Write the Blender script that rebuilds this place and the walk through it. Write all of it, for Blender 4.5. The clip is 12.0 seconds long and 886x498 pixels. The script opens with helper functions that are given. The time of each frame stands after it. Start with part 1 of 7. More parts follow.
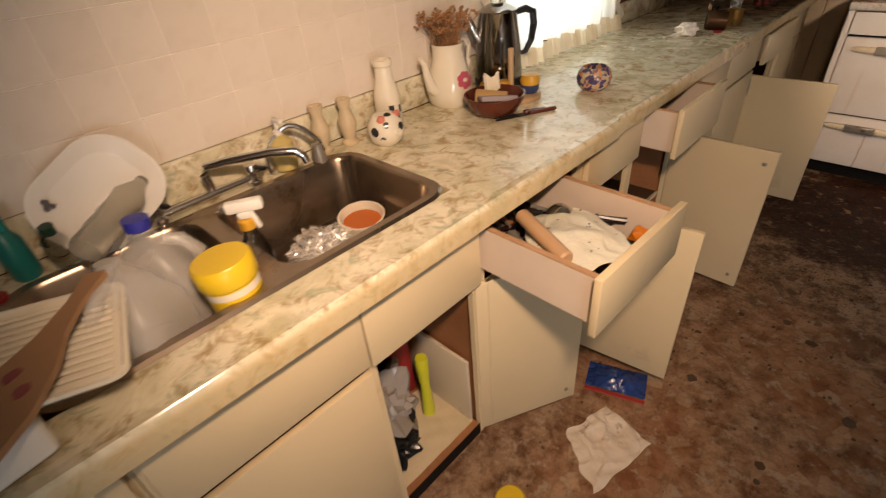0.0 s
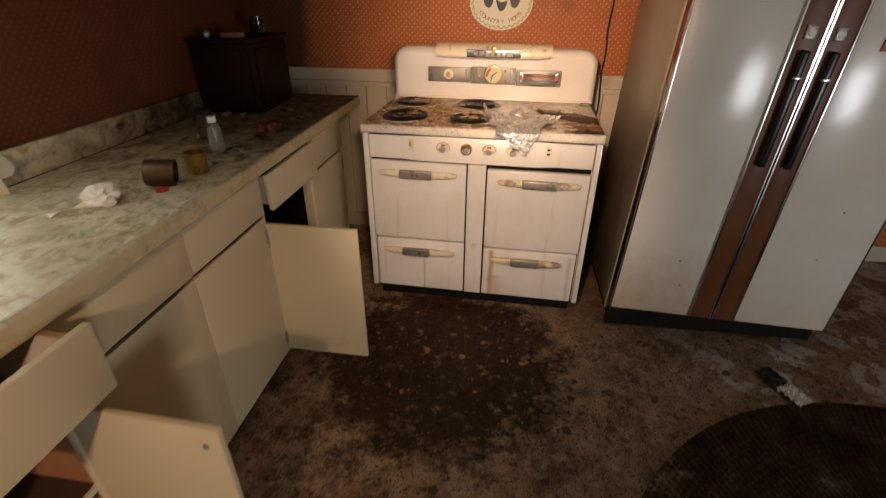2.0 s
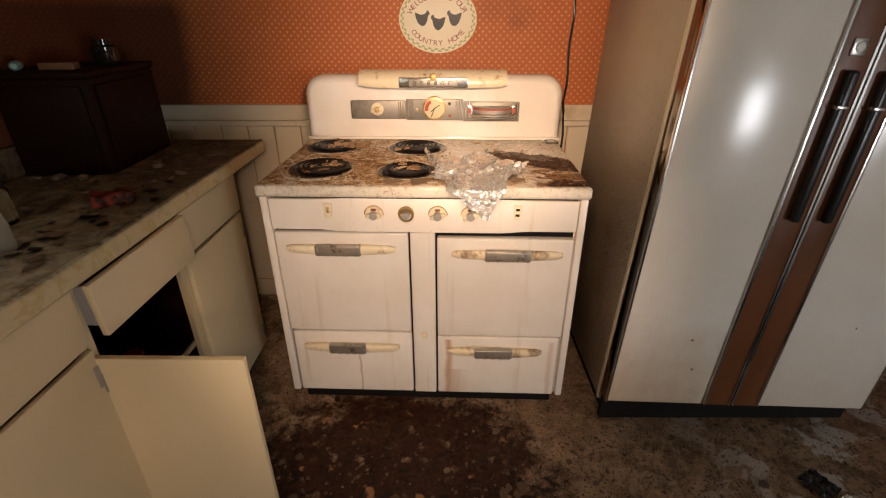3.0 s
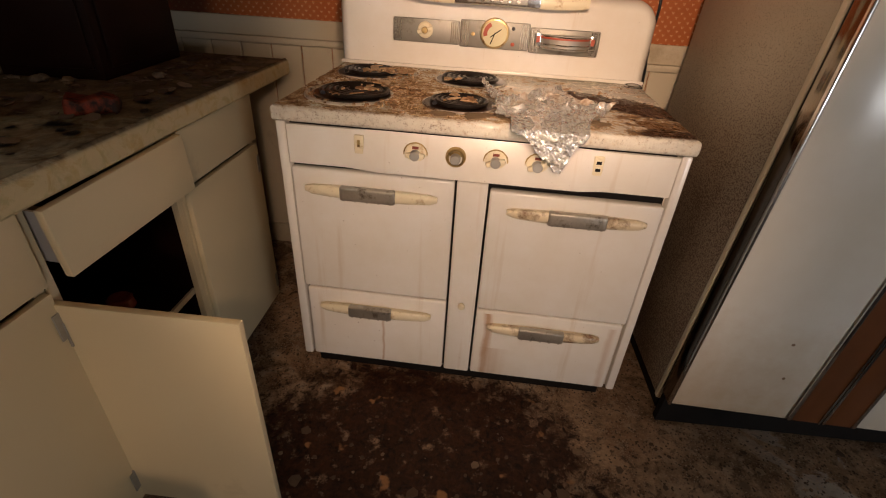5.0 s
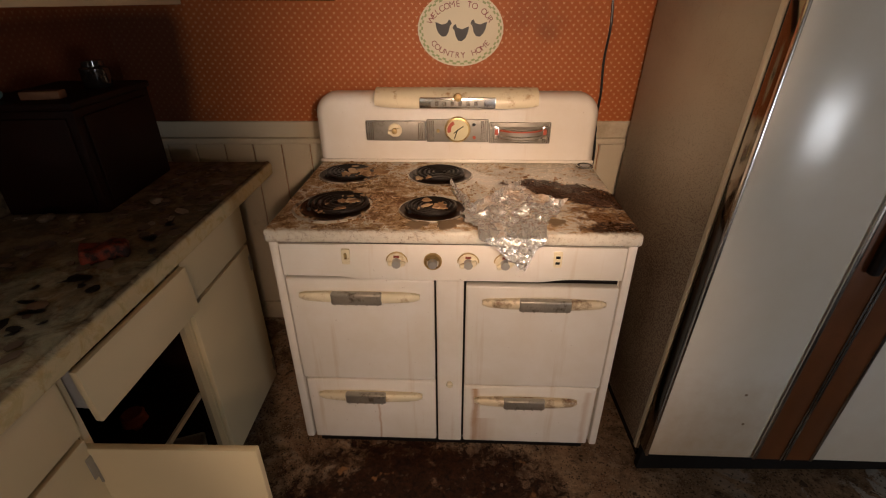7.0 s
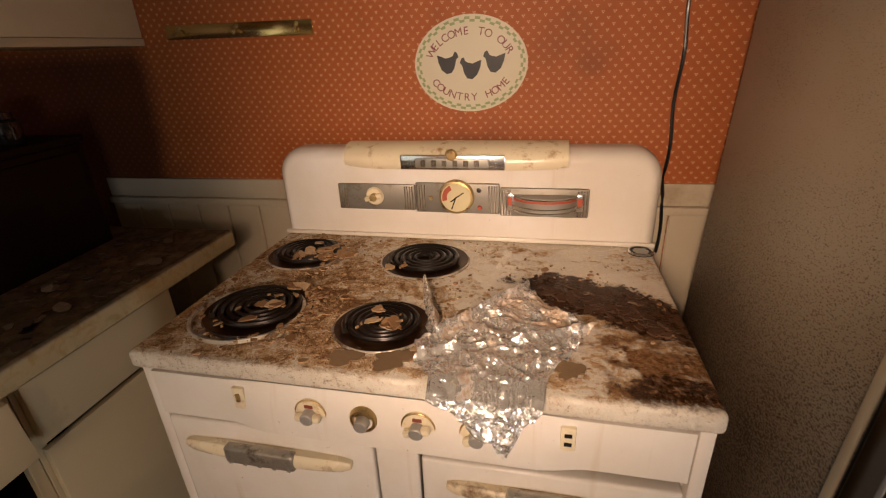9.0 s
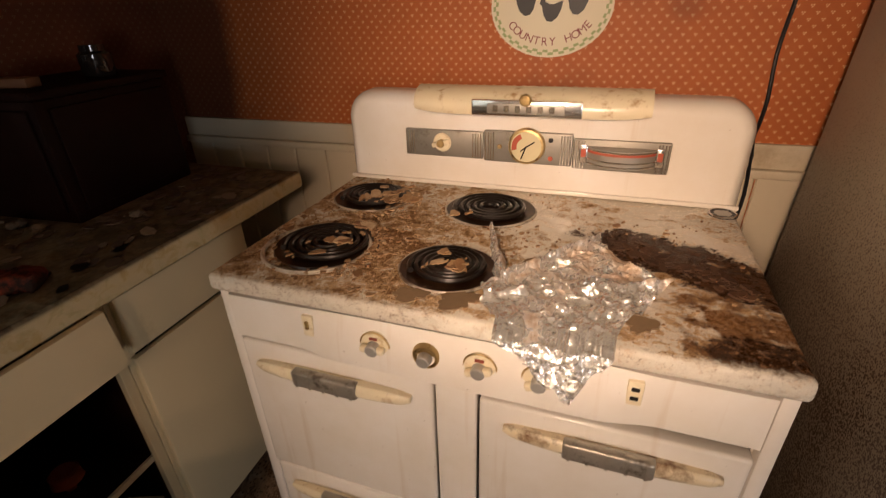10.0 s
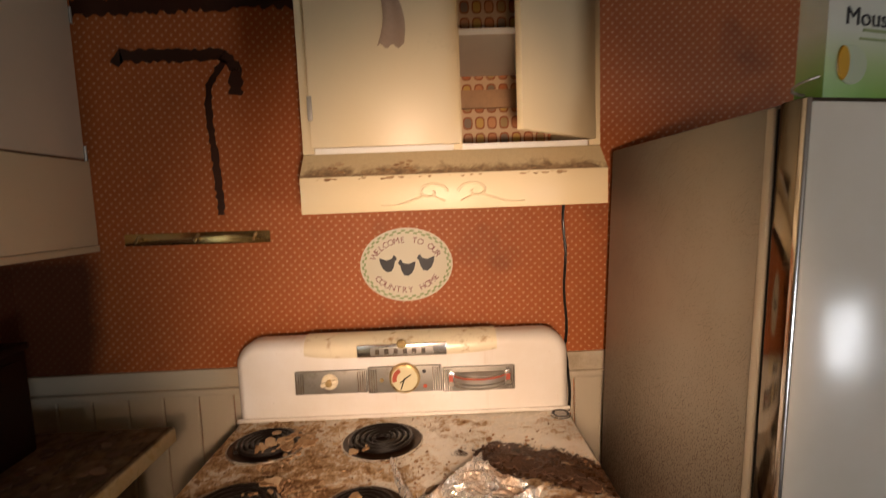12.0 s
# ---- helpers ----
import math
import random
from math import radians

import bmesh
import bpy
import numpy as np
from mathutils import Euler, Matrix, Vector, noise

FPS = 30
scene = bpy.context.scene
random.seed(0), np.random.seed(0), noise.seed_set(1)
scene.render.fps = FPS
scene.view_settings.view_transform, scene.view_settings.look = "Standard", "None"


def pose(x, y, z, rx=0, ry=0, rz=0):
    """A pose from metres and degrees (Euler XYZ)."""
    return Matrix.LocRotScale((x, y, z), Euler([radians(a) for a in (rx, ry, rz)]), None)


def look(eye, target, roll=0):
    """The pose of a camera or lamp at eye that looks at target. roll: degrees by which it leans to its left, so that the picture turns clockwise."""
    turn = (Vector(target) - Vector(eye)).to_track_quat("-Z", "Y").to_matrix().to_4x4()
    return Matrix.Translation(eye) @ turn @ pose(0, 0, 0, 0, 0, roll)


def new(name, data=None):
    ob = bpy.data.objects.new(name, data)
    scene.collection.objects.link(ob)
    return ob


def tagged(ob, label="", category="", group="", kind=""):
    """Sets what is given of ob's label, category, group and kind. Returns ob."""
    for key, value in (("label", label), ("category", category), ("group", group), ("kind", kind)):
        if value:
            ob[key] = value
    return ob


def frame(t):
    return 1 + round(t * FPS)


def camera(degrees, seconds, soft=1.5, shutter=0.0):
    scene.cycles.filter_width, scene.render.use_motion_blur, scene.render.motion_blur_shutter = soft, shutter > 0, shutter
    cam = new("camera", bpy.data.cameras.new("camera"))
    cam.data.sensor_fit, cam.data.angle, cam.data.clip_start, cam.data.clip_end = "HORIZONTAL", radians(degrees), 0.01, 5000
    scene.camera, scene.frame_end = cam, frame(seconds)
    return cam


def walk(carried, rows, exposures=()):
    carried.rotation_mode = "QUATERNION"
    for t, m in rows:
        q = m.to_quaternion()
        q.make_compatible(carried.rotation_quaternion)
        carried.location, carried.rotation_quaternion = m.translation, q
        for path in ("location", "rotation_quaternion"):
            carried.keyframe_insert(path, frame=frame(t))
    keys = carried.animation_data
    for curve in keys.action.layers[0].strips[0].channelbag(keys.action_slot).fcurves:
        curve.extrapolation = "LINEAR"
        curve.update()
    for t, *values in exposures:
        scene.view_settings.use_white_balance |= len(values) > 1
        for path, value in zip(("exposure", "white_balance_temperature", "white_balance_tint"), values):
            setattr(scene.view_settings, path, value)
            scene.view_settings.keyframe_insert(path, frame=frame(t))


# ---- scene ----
cam = camera(87.0, 12.0, soft=1.1, shutter=0.2)
PATH = [
    (0, (0.362, -3.205, 1.403), (-0.841, -2.093, 0.256), -5.8),
    (0.5, (0.358, -2.9, 1.41), (-0.658, -1.587, 0.295), -5.8),
    (1, (0.445, -2.582, 1.426), (-0.134, -1.038, 0.294), -5.9),
    (1.5, (0.622, -2.23, 1.392), (0.275, -0.671, 0.188), -2.2),
    (2, (0.642, -1.913, 1.415), (0.394, -0.181, 0.445), 0.4),
    (2.5, (0.585, -1.595, 1.429), (0.487, 0.194, 0.539), 0.4),
    (2.7, (0.597, -1.471, 1.399), (0.571, 0.321, 0.512), -0.1),
    (4.3, (0.547, -1.055, 1.311), (0.489, 0.71, 0.373), 0.2),
    (4.5, (0.532, -1.059, 1.273), (0.449, 0.686, 0.299), 1.0),
    (5, (0.513, -1.073, 1.223), (0.406, 0.632, 0.184), 3.6),
    (5.5, (0.519, -1.072, 1.253), (0.385, 0.683, 0.304), 3.3),
    (6, (0.519, -1.075, 1.293), (0.427, 0.688, 0.352), 2.3),
    (6.5, (0.536, -1.073, 1.386), (0.486, 0.704, 0.471), -0.3),
    (7, (0.514, -1.1, 1.462), (0.476, 0.663, 0.519), -0.3),
    (7.5, (0.502, -1.082, 1.482), (0.514, 0.701, 0.576), -5.2),
    (7.7, (0.552, -1.035, 1.479), (0.558, 0.757, 0.59), -5.4),
    (9.3, (0.739, -0.529, 1.402), (0.287, 1.252, 0.613), -2.4),
    (9.5, (0.738, -0.533, 1.4), (0.253, 1.236, 0.604), -2.6),
    (10, (0.701, -0.574, 1.369), (0.135, 1.105, 0.442), -1.8),
    (10.5, (0.61, -0.68, 1.361), (0.099, 0.918, 0.272), -0.7),
    (11, (0.57, -0.734, 1.411), (0.286, 0.957, 0.381), -2.7),
    (11.3, (0.615, -0.752, 1.418), (0.317, 1.13, 0.81), -5.9),
    (11.5, (0.579, -0.75, 1.5), (0.444, 1.163, 0.933), -1.9),
    (12, (0.623, -0.775, 1.572), (0.685, 1.214, 1.376), -2.2),
]
walk(cam, [(t, look(eye, target, roll)) for t, eye, target, roll in PATH],
     [(0.0, -0.03), (0.5, -0.5), (1.0, -0.66), (1.5, -0.15), (2.0, 0.0), (2.5, 0.22), (4.5, 0.02), (5.5, -0.3), (6.5, -0.38), (7.0, -0.42), (7.5, -0.32), (9.5, -0.22), (10.5, -0.1), (11.0, -0.2), (11.5, -0.28), (12.0, 0.08)])

# ---- daylight, fixed stand-ins for the visitor's torch, exposure ----
world = bpy.data.worlds.new("world")
world.use_nodes = True
scene.world = world
wn = world.node_tree
sky = wn.nodes.new("ShaderNodeTexSky")
sky.sky_type, sky.sun_disc = "NISHITA", False
sky.sun_elevation, sky.sun_rotation = radians(35), radians(250)
wn.links.new(sky.outputs[0], wn.nodes["Background"].inputs[0])
wn.nodes["Background"].inputs[1].default_value = 0.12


def lamp(name, kind, energy, color, m, **settings):
    data = bpy.data.lights.new(name, kind)
    data.energy, data.color = energy, color
    ob = new(name, data)
    ob.matrix_world = m
    if kind == "AREA":
        data.shape, data.size, data.size_y = "RECTANGLE", settings["size"], settings["size_y"]
    elif kind == "SPOT":
        data.spot_size, data.spot_blend, data.shadow_soft_size = radians(settings["cone"]), settings["blend"], settings["soft"]
    return ob


lamp("window_light", "AREA", 16, (0.86, 0.94, 1.0), look((-0.99, -1.32, 1.45), (0.3, -1.32, 0.7)), size=0.85, size_y=0.9)
lamp("far_window_light", "AREA", 58, (0.95, 0.96, 1.0), look((4.2, -4.90, 0.85), (2.6, -1.0, 0.6)), size=0.9, size_y=0.9)
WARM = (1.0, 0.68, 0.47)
# three fixed spots are added in place of the one torch carried along
lamp("torch_stand_in_stove", "SPOT", 86, WARM, look((0.66, -0.86, 1.50), (0.70, 0.50, 1.28)), cone=73, blend=1.0, soft=0.035)
lamp("torch_stand_in_floor", "SPOT", 66, WARM, look((0.58, -1.45, 1.42), (0.54, 0.00, 0.66)), cone=60, blend=1.0, soft=0.05)
lamp("torch_stand_in_sink", "SPOT", 95, WARM, look((0.48, -3.15, 1.72), (-0.32, -2.42, 0.85)), cone=92, blend=0.9, soft=0.05)


# ---- materials ----
def ramp(nt, stops):
    r = nt.nodes.new("ShaderNodeValToRGB")
    el = r.color_ramp.elements
    while len(el) > len(stops):
        el.remove(el[-1])
    while len(el) < len(stops):
        el.new(1.0)
    for e, (p, c) in zip(el, stops):
        e.position, e.color = p, (c, c, c, 1) if isinstance(c, (int, float)) else (*c, 1)
    return r


class Mat:
    """A node material with a few shorthands."""

    def __init__(self, name, rough=0.5, metal=0.0, spec=0.5):
        self.m = bpy.data.materials.new(name)
        self.m.use_nodes = True
        self.nt = self.m.node_tree
        self.b = self.nt.nodes["Principled BSDF"]
        self.b.inputs["Roughness"].default_value = rough
        self.b.inputs["Metallic"].default_value = metal
        self.b.inputs["Specular IOR Level"].default_value = spec
        self.co = self.nt.nodes.new("ShaderNodeTexCoord").outputs["Object"]

    def node(self, kind, **inputs):
        n = self.nt.nodes.new(kind)
        for k, v in inputs.items():
            self.put(v, n.inputs[k])
        return n

    def put(self, v, socket):
        if isinstance(v, bpy.types.NodeSocket):
            self.nt.links.new(v, socket)
        else:
            socket.default_value = v

    def noise(self, scale, detail=4.0, rough=0.6, warp=0.0, co=None):
        n = self.node("ShaderNodeTexNoise", Vector=co or self.co, Scale=scale, Detail=detail, Roughness=rough, Distortion=warp)
        return n.outputs["Fac"]

    def voronoi(self, scale, feature="F1", out="Distance", co=None):
        n = self.node("ShaderNodeTexVoronoi", Vector=co or self.co, Scale=scale)
        n.feature = feature
        return n.outputs[out]

    def steps(self, fac, stops):
        r = ramp(self.nt, stops)
        self.nt.links.new(fac, r.inputs[0])
        return r.outputs[0]

    def mix(self, fac, a, b, how="MIX"):
        n = self.nt.nodes.new("ShaderNodeMix")
        n.data_type, n.blend_type = "RGBA", how
        self.put(fac, n.inputs[0])
        for v, s in ((a, n.inputs[6]), (b, n.inputs[7])):
            self.put((*v, 1) if isinstance(v, tuple) and len(v) == 3 else v, s)
        return n.outputs[2]

    def math(self, how, a, b=0.0, c=0.0):
        n = self.nt.nodes.new("ShaderNodeMath")
        n.operation = how
        for v, s in zip((a, b, c), n.inputs):
            self.put(v, s)
        return n.outputs[0]

    def xyz(self, co=None):
        n = self.node("ShaderNodeSeparateXYZ", Vector=co or self.co)
        return n.outputs

    def color(self, v):
        self.put((*v, 1) if isinstance(v, tuple) and len(v) == 3 else v, self.b.inputs["Base Color"])
        return self

    def rough(self, v):
        self.put(v, self.b.inputs["Roughness"])
        return self

    def bump(self, height, strength=0.3, distance=0.002):
        n = self.node("ShaderNodeBump", Height=height, Strength=strength, Distance=distance)
        self.nt.links.new(n.outputs[0], self.b.inputs["Normal"])
        return self


def plain(name, c, rough=0.5, metal=0.0, vary=0.18, scale=14.0, bump=0.1, dirt=None):
    """A colour with slow and fine variation, and dirt in blotches where given: (colour, share, scale)."""
    k = Mat(name, rough, metal)
    slow, fine = k.noise(scale * 0.25, 3), k.noise(scale * 6, 3)
    dark = tuple(x * (1 - vary) for x in c)
    light = tuple(min(1.0, x * (1 + vary * 0.5)) for x in c)
    col = k.mix(k.steps(slow, [(0.3, 0.0), (0.7, 1.0)]), dark, light)
    col = k.mix(k.math("MULTIPLY", k.steps(fine, [(0.45, 0.0), (0.75, 1.0)]), vary), col, dark)
    if dirt:
        blot = k.noise(dirt[2], 8, 0.68)
        col = k.mix(k.steps(blot, [(1 - dirt[1] - 0.08, 0.0), (1 - dirt[1] + 0.08, 1.0)]), col, dirt[0])
    k.color(col)
    k.rough(k.steps(slow, [(0.2, max(0.02, rough * 0.8)), (0.8, min(1, rough * 1.25))]))
    if bump:
        k.bump(fine, bump, 0.001)
    return k.m


cream = plain("cream_paint", (0.68, 0.56, 0.35), 0.38, vary=0.08, scale=5, bump=0.08, dirt=((0.47, 0.36, 0.20), 0.30, 3.0))
cream_dull = plain("cream_paint_dull", (0.60, 0.52, 0.38), 0.55, vary=0.12, scale=5, dirt=((0.32, 0.24, 0.14), 0.33, 3.0))
raw_wood = plain("raw_wood", (0.50, 0.30, 0.16), 0.7, vary=0.35, scale=12, bump=0.2)
inside_wood = plain("plywood_inside", (0.34, 0.15, 0.06), 0.6, vary=0.4, scale=9, bump=0.2)
black = plain("matte_black", (0.012, 0.010, 0.009), 0.6, vary=0.4)
black_plastic = plain("black_plastic", (0.012, 0.012, 0.013), 0.3, vary=0.3, bump=0.02)
white_plastic = plain("white_plastic", (0.74, 0.71, 0.64), 0.4, vary=0.08)
chrome = plain("chrome", (0.72, 0.71, 0.69), 0.22, 1.0, vary=0.15, bump=0.02)
dull_metal = plain("dull_metal", (0.40, 0.37, 0.32), 0.45, 0.6, vary=0.25, bump=0.1)
cap_metal = plain("worn_cap_metal", (0.44, 0.42, 0.38), 0.5, 0.6, vary=0.15, bump=0.05)
steel = plain("brushed_steel", (0.30, 0.275, 0.235), 0.48, 0.65, vary=0.25, bump=0.12, dirt=((0.15, 0.12, 0.085), 0.36, 16.0))
brass = plain("brass", (0.56, 0.40, 0.18), 0.36, 0.85, vary=0.3, bump=0.1, dirt=((0.12, 0.06, 0.025), 0.4, 40.0))
old_cream = plain("yellowed_enamel", (0.76, 0.66, 0.46), 0.25, vary=0.1, bump=0.02, dirt=((0.36, 0.19, 0.07), 0.36, 24.0))
ceiling_white = plain("ceiling_paint", (0.40, 0.34, 0.26), 0.8, vary=0.15)
plaster = plain("plaster", (0.24, 0.20, 0.15), 0.85, vary=0.15)
wood_dark_and_shade = plain("dark_wood_and_inside_shade", (0.013, 0.0034, 0.0018), 0.5, vary=0.5, scale=10, bump=0.1)
for dark in (black, wood_dark_and_shade):
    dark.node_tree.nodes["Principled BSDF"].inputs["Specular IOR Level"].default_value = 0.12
glass = Mat("glass", 0.03)
glass.b.inputs["Transmission Weight"].default_value = 1.0
glass.color((0.9, 0.92, 0.9))
glass = glass.m


def enamel_material():
    """White stove enamel with rust runs."""
    k = Mat("stove_enamel", 0.16)
    blot = k.noise(5.0, 6, 0.65)
    tiny = k.noise(90.0, 2)
    st = k.node("ShaderNodeMapping", Vector=k.co)
    st.inputs["Scale"].default_value = (22.0, 4.0, 1.2)
    runs = k.noise(1.0, 4, 0.6, co=st.outputs[0])
    col = k.mix(k.steps(blot, [(0.3, 0.0), (0.75, 1.0)]), (0.80, 0.755, 0.70), (0.72, 0.65, 0.55))
    col = k.mix(k.steps(runs, [(0.60, 0.0), (0.85, 0.6)]), col, (0.52, 0.36, 0.20))
    col = k.mix(k.steps(tiny, [(0.74, 0.0), (0.80, 0.7)]), col, (0.22, 0.11, 0.05))
    x, y, z = k.xyz()
    for cx, w, top, amount in ((0.592, 0.016, 0.335, 0.75), (0.955, 0.014, 0.33, 0.55), (0.268, 0.006, 0.28, 0.6), (0.62, 0.05, 0.20, 0.35)):
        dx = k.math("DIVIDE", k.math("ABSOLUTE", k.math("SUBTRACT", k.math("ADD", x, k.math("MULTIPLY", k.math("SUBTRACT", blot, 0.5), 0.03)), cx)), w)
        run = k.math("MULTIPLY", k.steps(dx, [(0.2, 1.0), (1.0, 0.0)]), k.math("LESS_THAN", z, top))
        col = k.mix(k.math("MULTIPLY", run, k.math("MULTIPLY", k.steps(runs, [(0.30, 0.3), (0.6, 1.0)]), amount)), col, (0.42, 0.20, 0.07))
    k.color(col)
    k.rough(k.steps(blot, [(0.3, 0.12), (0.8, 0.30)]))
    return k.m


def cooktop_material():
    """Enamel under burnt-on food: granular brown crust, a dark spill beside the foil."""
    k = Mat("cooktop_grime", 0.4)
    x, y, z = k.xyz()
    big, mid, spot = k.noise(7.0, 8, 0.68, 0.3), k.noise(30.0, 9, 0.75, 0.5), k.noise(75.0, 8, 0.78, 0.3)
    grain, tone = k.noise(260.0, 3, 0.6), k.noise(150.0, 5, 0.7)
    clean = k.mix(k.steps(mid, [(0.35, 0.0), (0.65, 1.0)]), (0.84, 0.79, 0.69), (0.76, 0.67, 0.53))
    # thick at the burners and the front, thin towards the back on the griddle side
    left = k.steps(x, [(0.30, 0.058), (0.68, 0.0)])
    front = k.steps(y, [(0.05, 0.035), (0.50, 0.0)])
    m1 = k.math("ADD", k.math("ADD", k.math("MULTIPLY", mid, 0.40), k.math("MULTIPLY", big, 0.30)), k.math("ADD", k.math("MULTIPLY", spot, 0.30), k.math("ADD", left, front)))
    tan = k.mix(k.steps(tone, [(0.35, 0.0), (0.65, 1.0)]), (0.42, 0.23, 0.085), (0.64, 0.43, 0.21))
    brown = k.mix(k.steps(tone, [(0.40, 0.0), (0.62, 1.0)]), (0.11, 0.048, 0.016), (0.33, 0.175, 0.066))
    col = k.mix(k.steps(m1, [(0.525, 0.0), (0.56, 0.85)]), clean, tan)
    col = k.mix(k.steps(m1, [(0.585, 0.0), (0.62, 0.9)]), col, brown)
    fleck = k.math("ADD", k.math("MULTIPLY", grain, 0.6), k.math("MULTIPLY", m1, 0.55))
    col = k.mix(k.steps(fleck, [(0.66, 0.0), (0.70, 0.85)]), col, (0.14, 0.066, 0.026))
    # the spill: a broad brown film with bare islands, and a thick dark band along its far side
    wob = k.math("ADD", k.math("MULTIPLY", k.math("SUBTRACT", big, 0.5), 2.2), k.math("MULTIPLY", k.math("SUBTRACT", mid, 0.5), 2.6))

    def oval(cx, cy, ux, uy, ra, rb, far):
        dx, dy = k.math("SUBTRACT", x, cx), k.math("SUBTRACT", y, cy)
        u = k.math("DIVIDE", k.math("ADD", k.math("MULTIPLY", dx, ux), k.math("MULTIPLY", dy, uy)), ra)
        v = k.math("DIVIDE", k.math("SUBTRACT", k.math("MULTIPLY", dy, ux), k.math("MULTIPLY", dx, uy)), rb)
        d = k.math("ADD", k.math("ADD", k.math("MULTIPLY", u, u), k.math("MULTIPLY", v, v)), wob)
        return k.steps(d, [(0.70, 1.0), (0.92, far)])

    film = oval(0.915, 0.12, 1.0, 0.0, 0.165, 0.150, 0.0)
    isle = k.steps(k.math("ADD", k.math("MULTIPLY", big, 0.45), k.math("MULTIPLY", k.noise(17.0, 5, 0.6), 0.55)), [(0.47, 1.0), (0.53, 0.22)])
    film_col = k.mix(k.steps(spot, [(0.38, 0.0), (0.62, 1.0)]), (0.085, 0.036, 0.013), (0.30, 0.165, 0.075))
    col = k.mix(k.math("MULTIPLY", film, isle), col, film_col)
    band = oval(0.905, 0.305, 0.87, -0.50, 0.245, 0.095, 0.0)
    band_col = k.mix(k.steps(spot, [(0.42, 0.0), (0.68, 1.0)]), (0.022, 0.009, 0.004), (0.125, 0.058, 0.024))
    col = k.mix(k.math("MULTIPLY", band, k.steps(mid, [(0.58, 1.0), (0.64, 0.35)])), col, band_col)
    low = oval(0.955, 0.035, 1.0, 0.0, 0.085, 0.050, 0.0)
    col = k.mix(k.math("MULTIPLY", low, k.steps(spot, [(0.54, 1.0), (0.62, 0.3)])), col, band_col)
    # the rolled front edge stays mostly white
    lip = k.math("ADD", k.math("ADD", y, 0.02), k.math("MULTIPLY", k.math("SUBTRACT", spot, 0.5), 0.07))
    col = k.mix(k.steps(lip, [(0.016, 0.92), (0.034, 0.0)]), col, k.mix(k.steps(fleck, [(0.68, 0.0), (0.74, 0.6)]), (0.79, 0.73, 0.62), (0.30, 0.17, 0.08)))
    k.color(col)
    k.rough(k.steps(m1, [(0.50, 0.24), (0.60, 0.75)]))
    dirty = k.math("MAXIMUM", k.math("MAXIMUM", film, band), k.steps(m1, [(0.52, 0.0), (0.58, 1.0)]))
    k.put(k.math("SUBTRACT", 0.5, k.math("MULTIPLY", dirty, 0.38)), k.b.inputs["Specular IOR Level"])
    k.bump(k.math("ADD", k.math("MULTIPLY", k.steps(m1, [(0.52, 0.0), (0.66, 1.0)]), 1.2), k.math("ADD", k.math("MULTIPLY", k.math("MULTIPLY", spot, dirty), 0.7), k.math("MULTIPLY", band, 0.5))), 0.6, 0.004)
    return k.m


def marble_material():
    """Laminate with a green and brown marble print, dusty."""
    k = Mat("marble_laminate", 0.16)
    a, b, c = k.noise(10.0, 7, 0.64, 1.0), k.noise(21.0, 7, 0.68, 0.7), k.noise(70.0, 3)
    col = k.mix(k.steps(a, [(0.36, 0.0), (0.60, 1.0)]), (0.53, 0.49, 0.32), (0.76, 0.71, 0.54))
    col = k.mix(k.steps(b, [(0.50, 0.0), (0.64, 0.80)]), col, (0.32, 0.20, 0.08))
    col = k.mix(k.steps(k.noise(15.0, 5, 0.6, 2.0), [(0.57, 0.0), (0.66, 0.6)]), col, (0.30, 0.34, 0.22))
    x, y, z = k.xyz()
    # dust and mud thicken towards the corner
    far = k.steps(k.math("ADD", k.math("MULTIPLY", k.math("ADD", y, 1.1), 0.55), k.math("SUBTRACT", a, 0.5)), [(0.05, 0.0), (0.50, 0.95)])
    mud = k.mix(c, (0.012, 0.0065, 0.0032), (0.046, 0.026, 0.013))
    flat = k.steps(z, [(0.893, 0.0), (0.899, 1.0)])
    mud = k.mix(k.steps(k.noise(16.0, 8, 0.7), [(0.42, 0.0), (0.60, 0.85)]), mud, k.mix(c, (0.085, 0.050, 0.025), (0.22, 0.14, 0.075)))
    col = k.mix(k.math("MULTIPLY", far, flat), col, mud)
    worn = k.math("MULTIPLY", k.math("SUBTRACT", 1.0, flat), k.steps(a, [(0.30, 0.35), (0.65, 0.75)]))
    col = k.mix(worn, col, k.mix(b, (0.36, 0.23, 0.075), (0.68, 0.53, 0.26)))
    k.color(col)
    k.rough(k.steps(far, [(0.0, 0.15), (0.6, 0.9)]))
    k.put(k.steps(far, [(0.1, 0.5), (0.7, 0.06)]), k.b.inputs["Specular IOR Level"])
    k.bump(b, 0.06, 0.001)
    return k.m


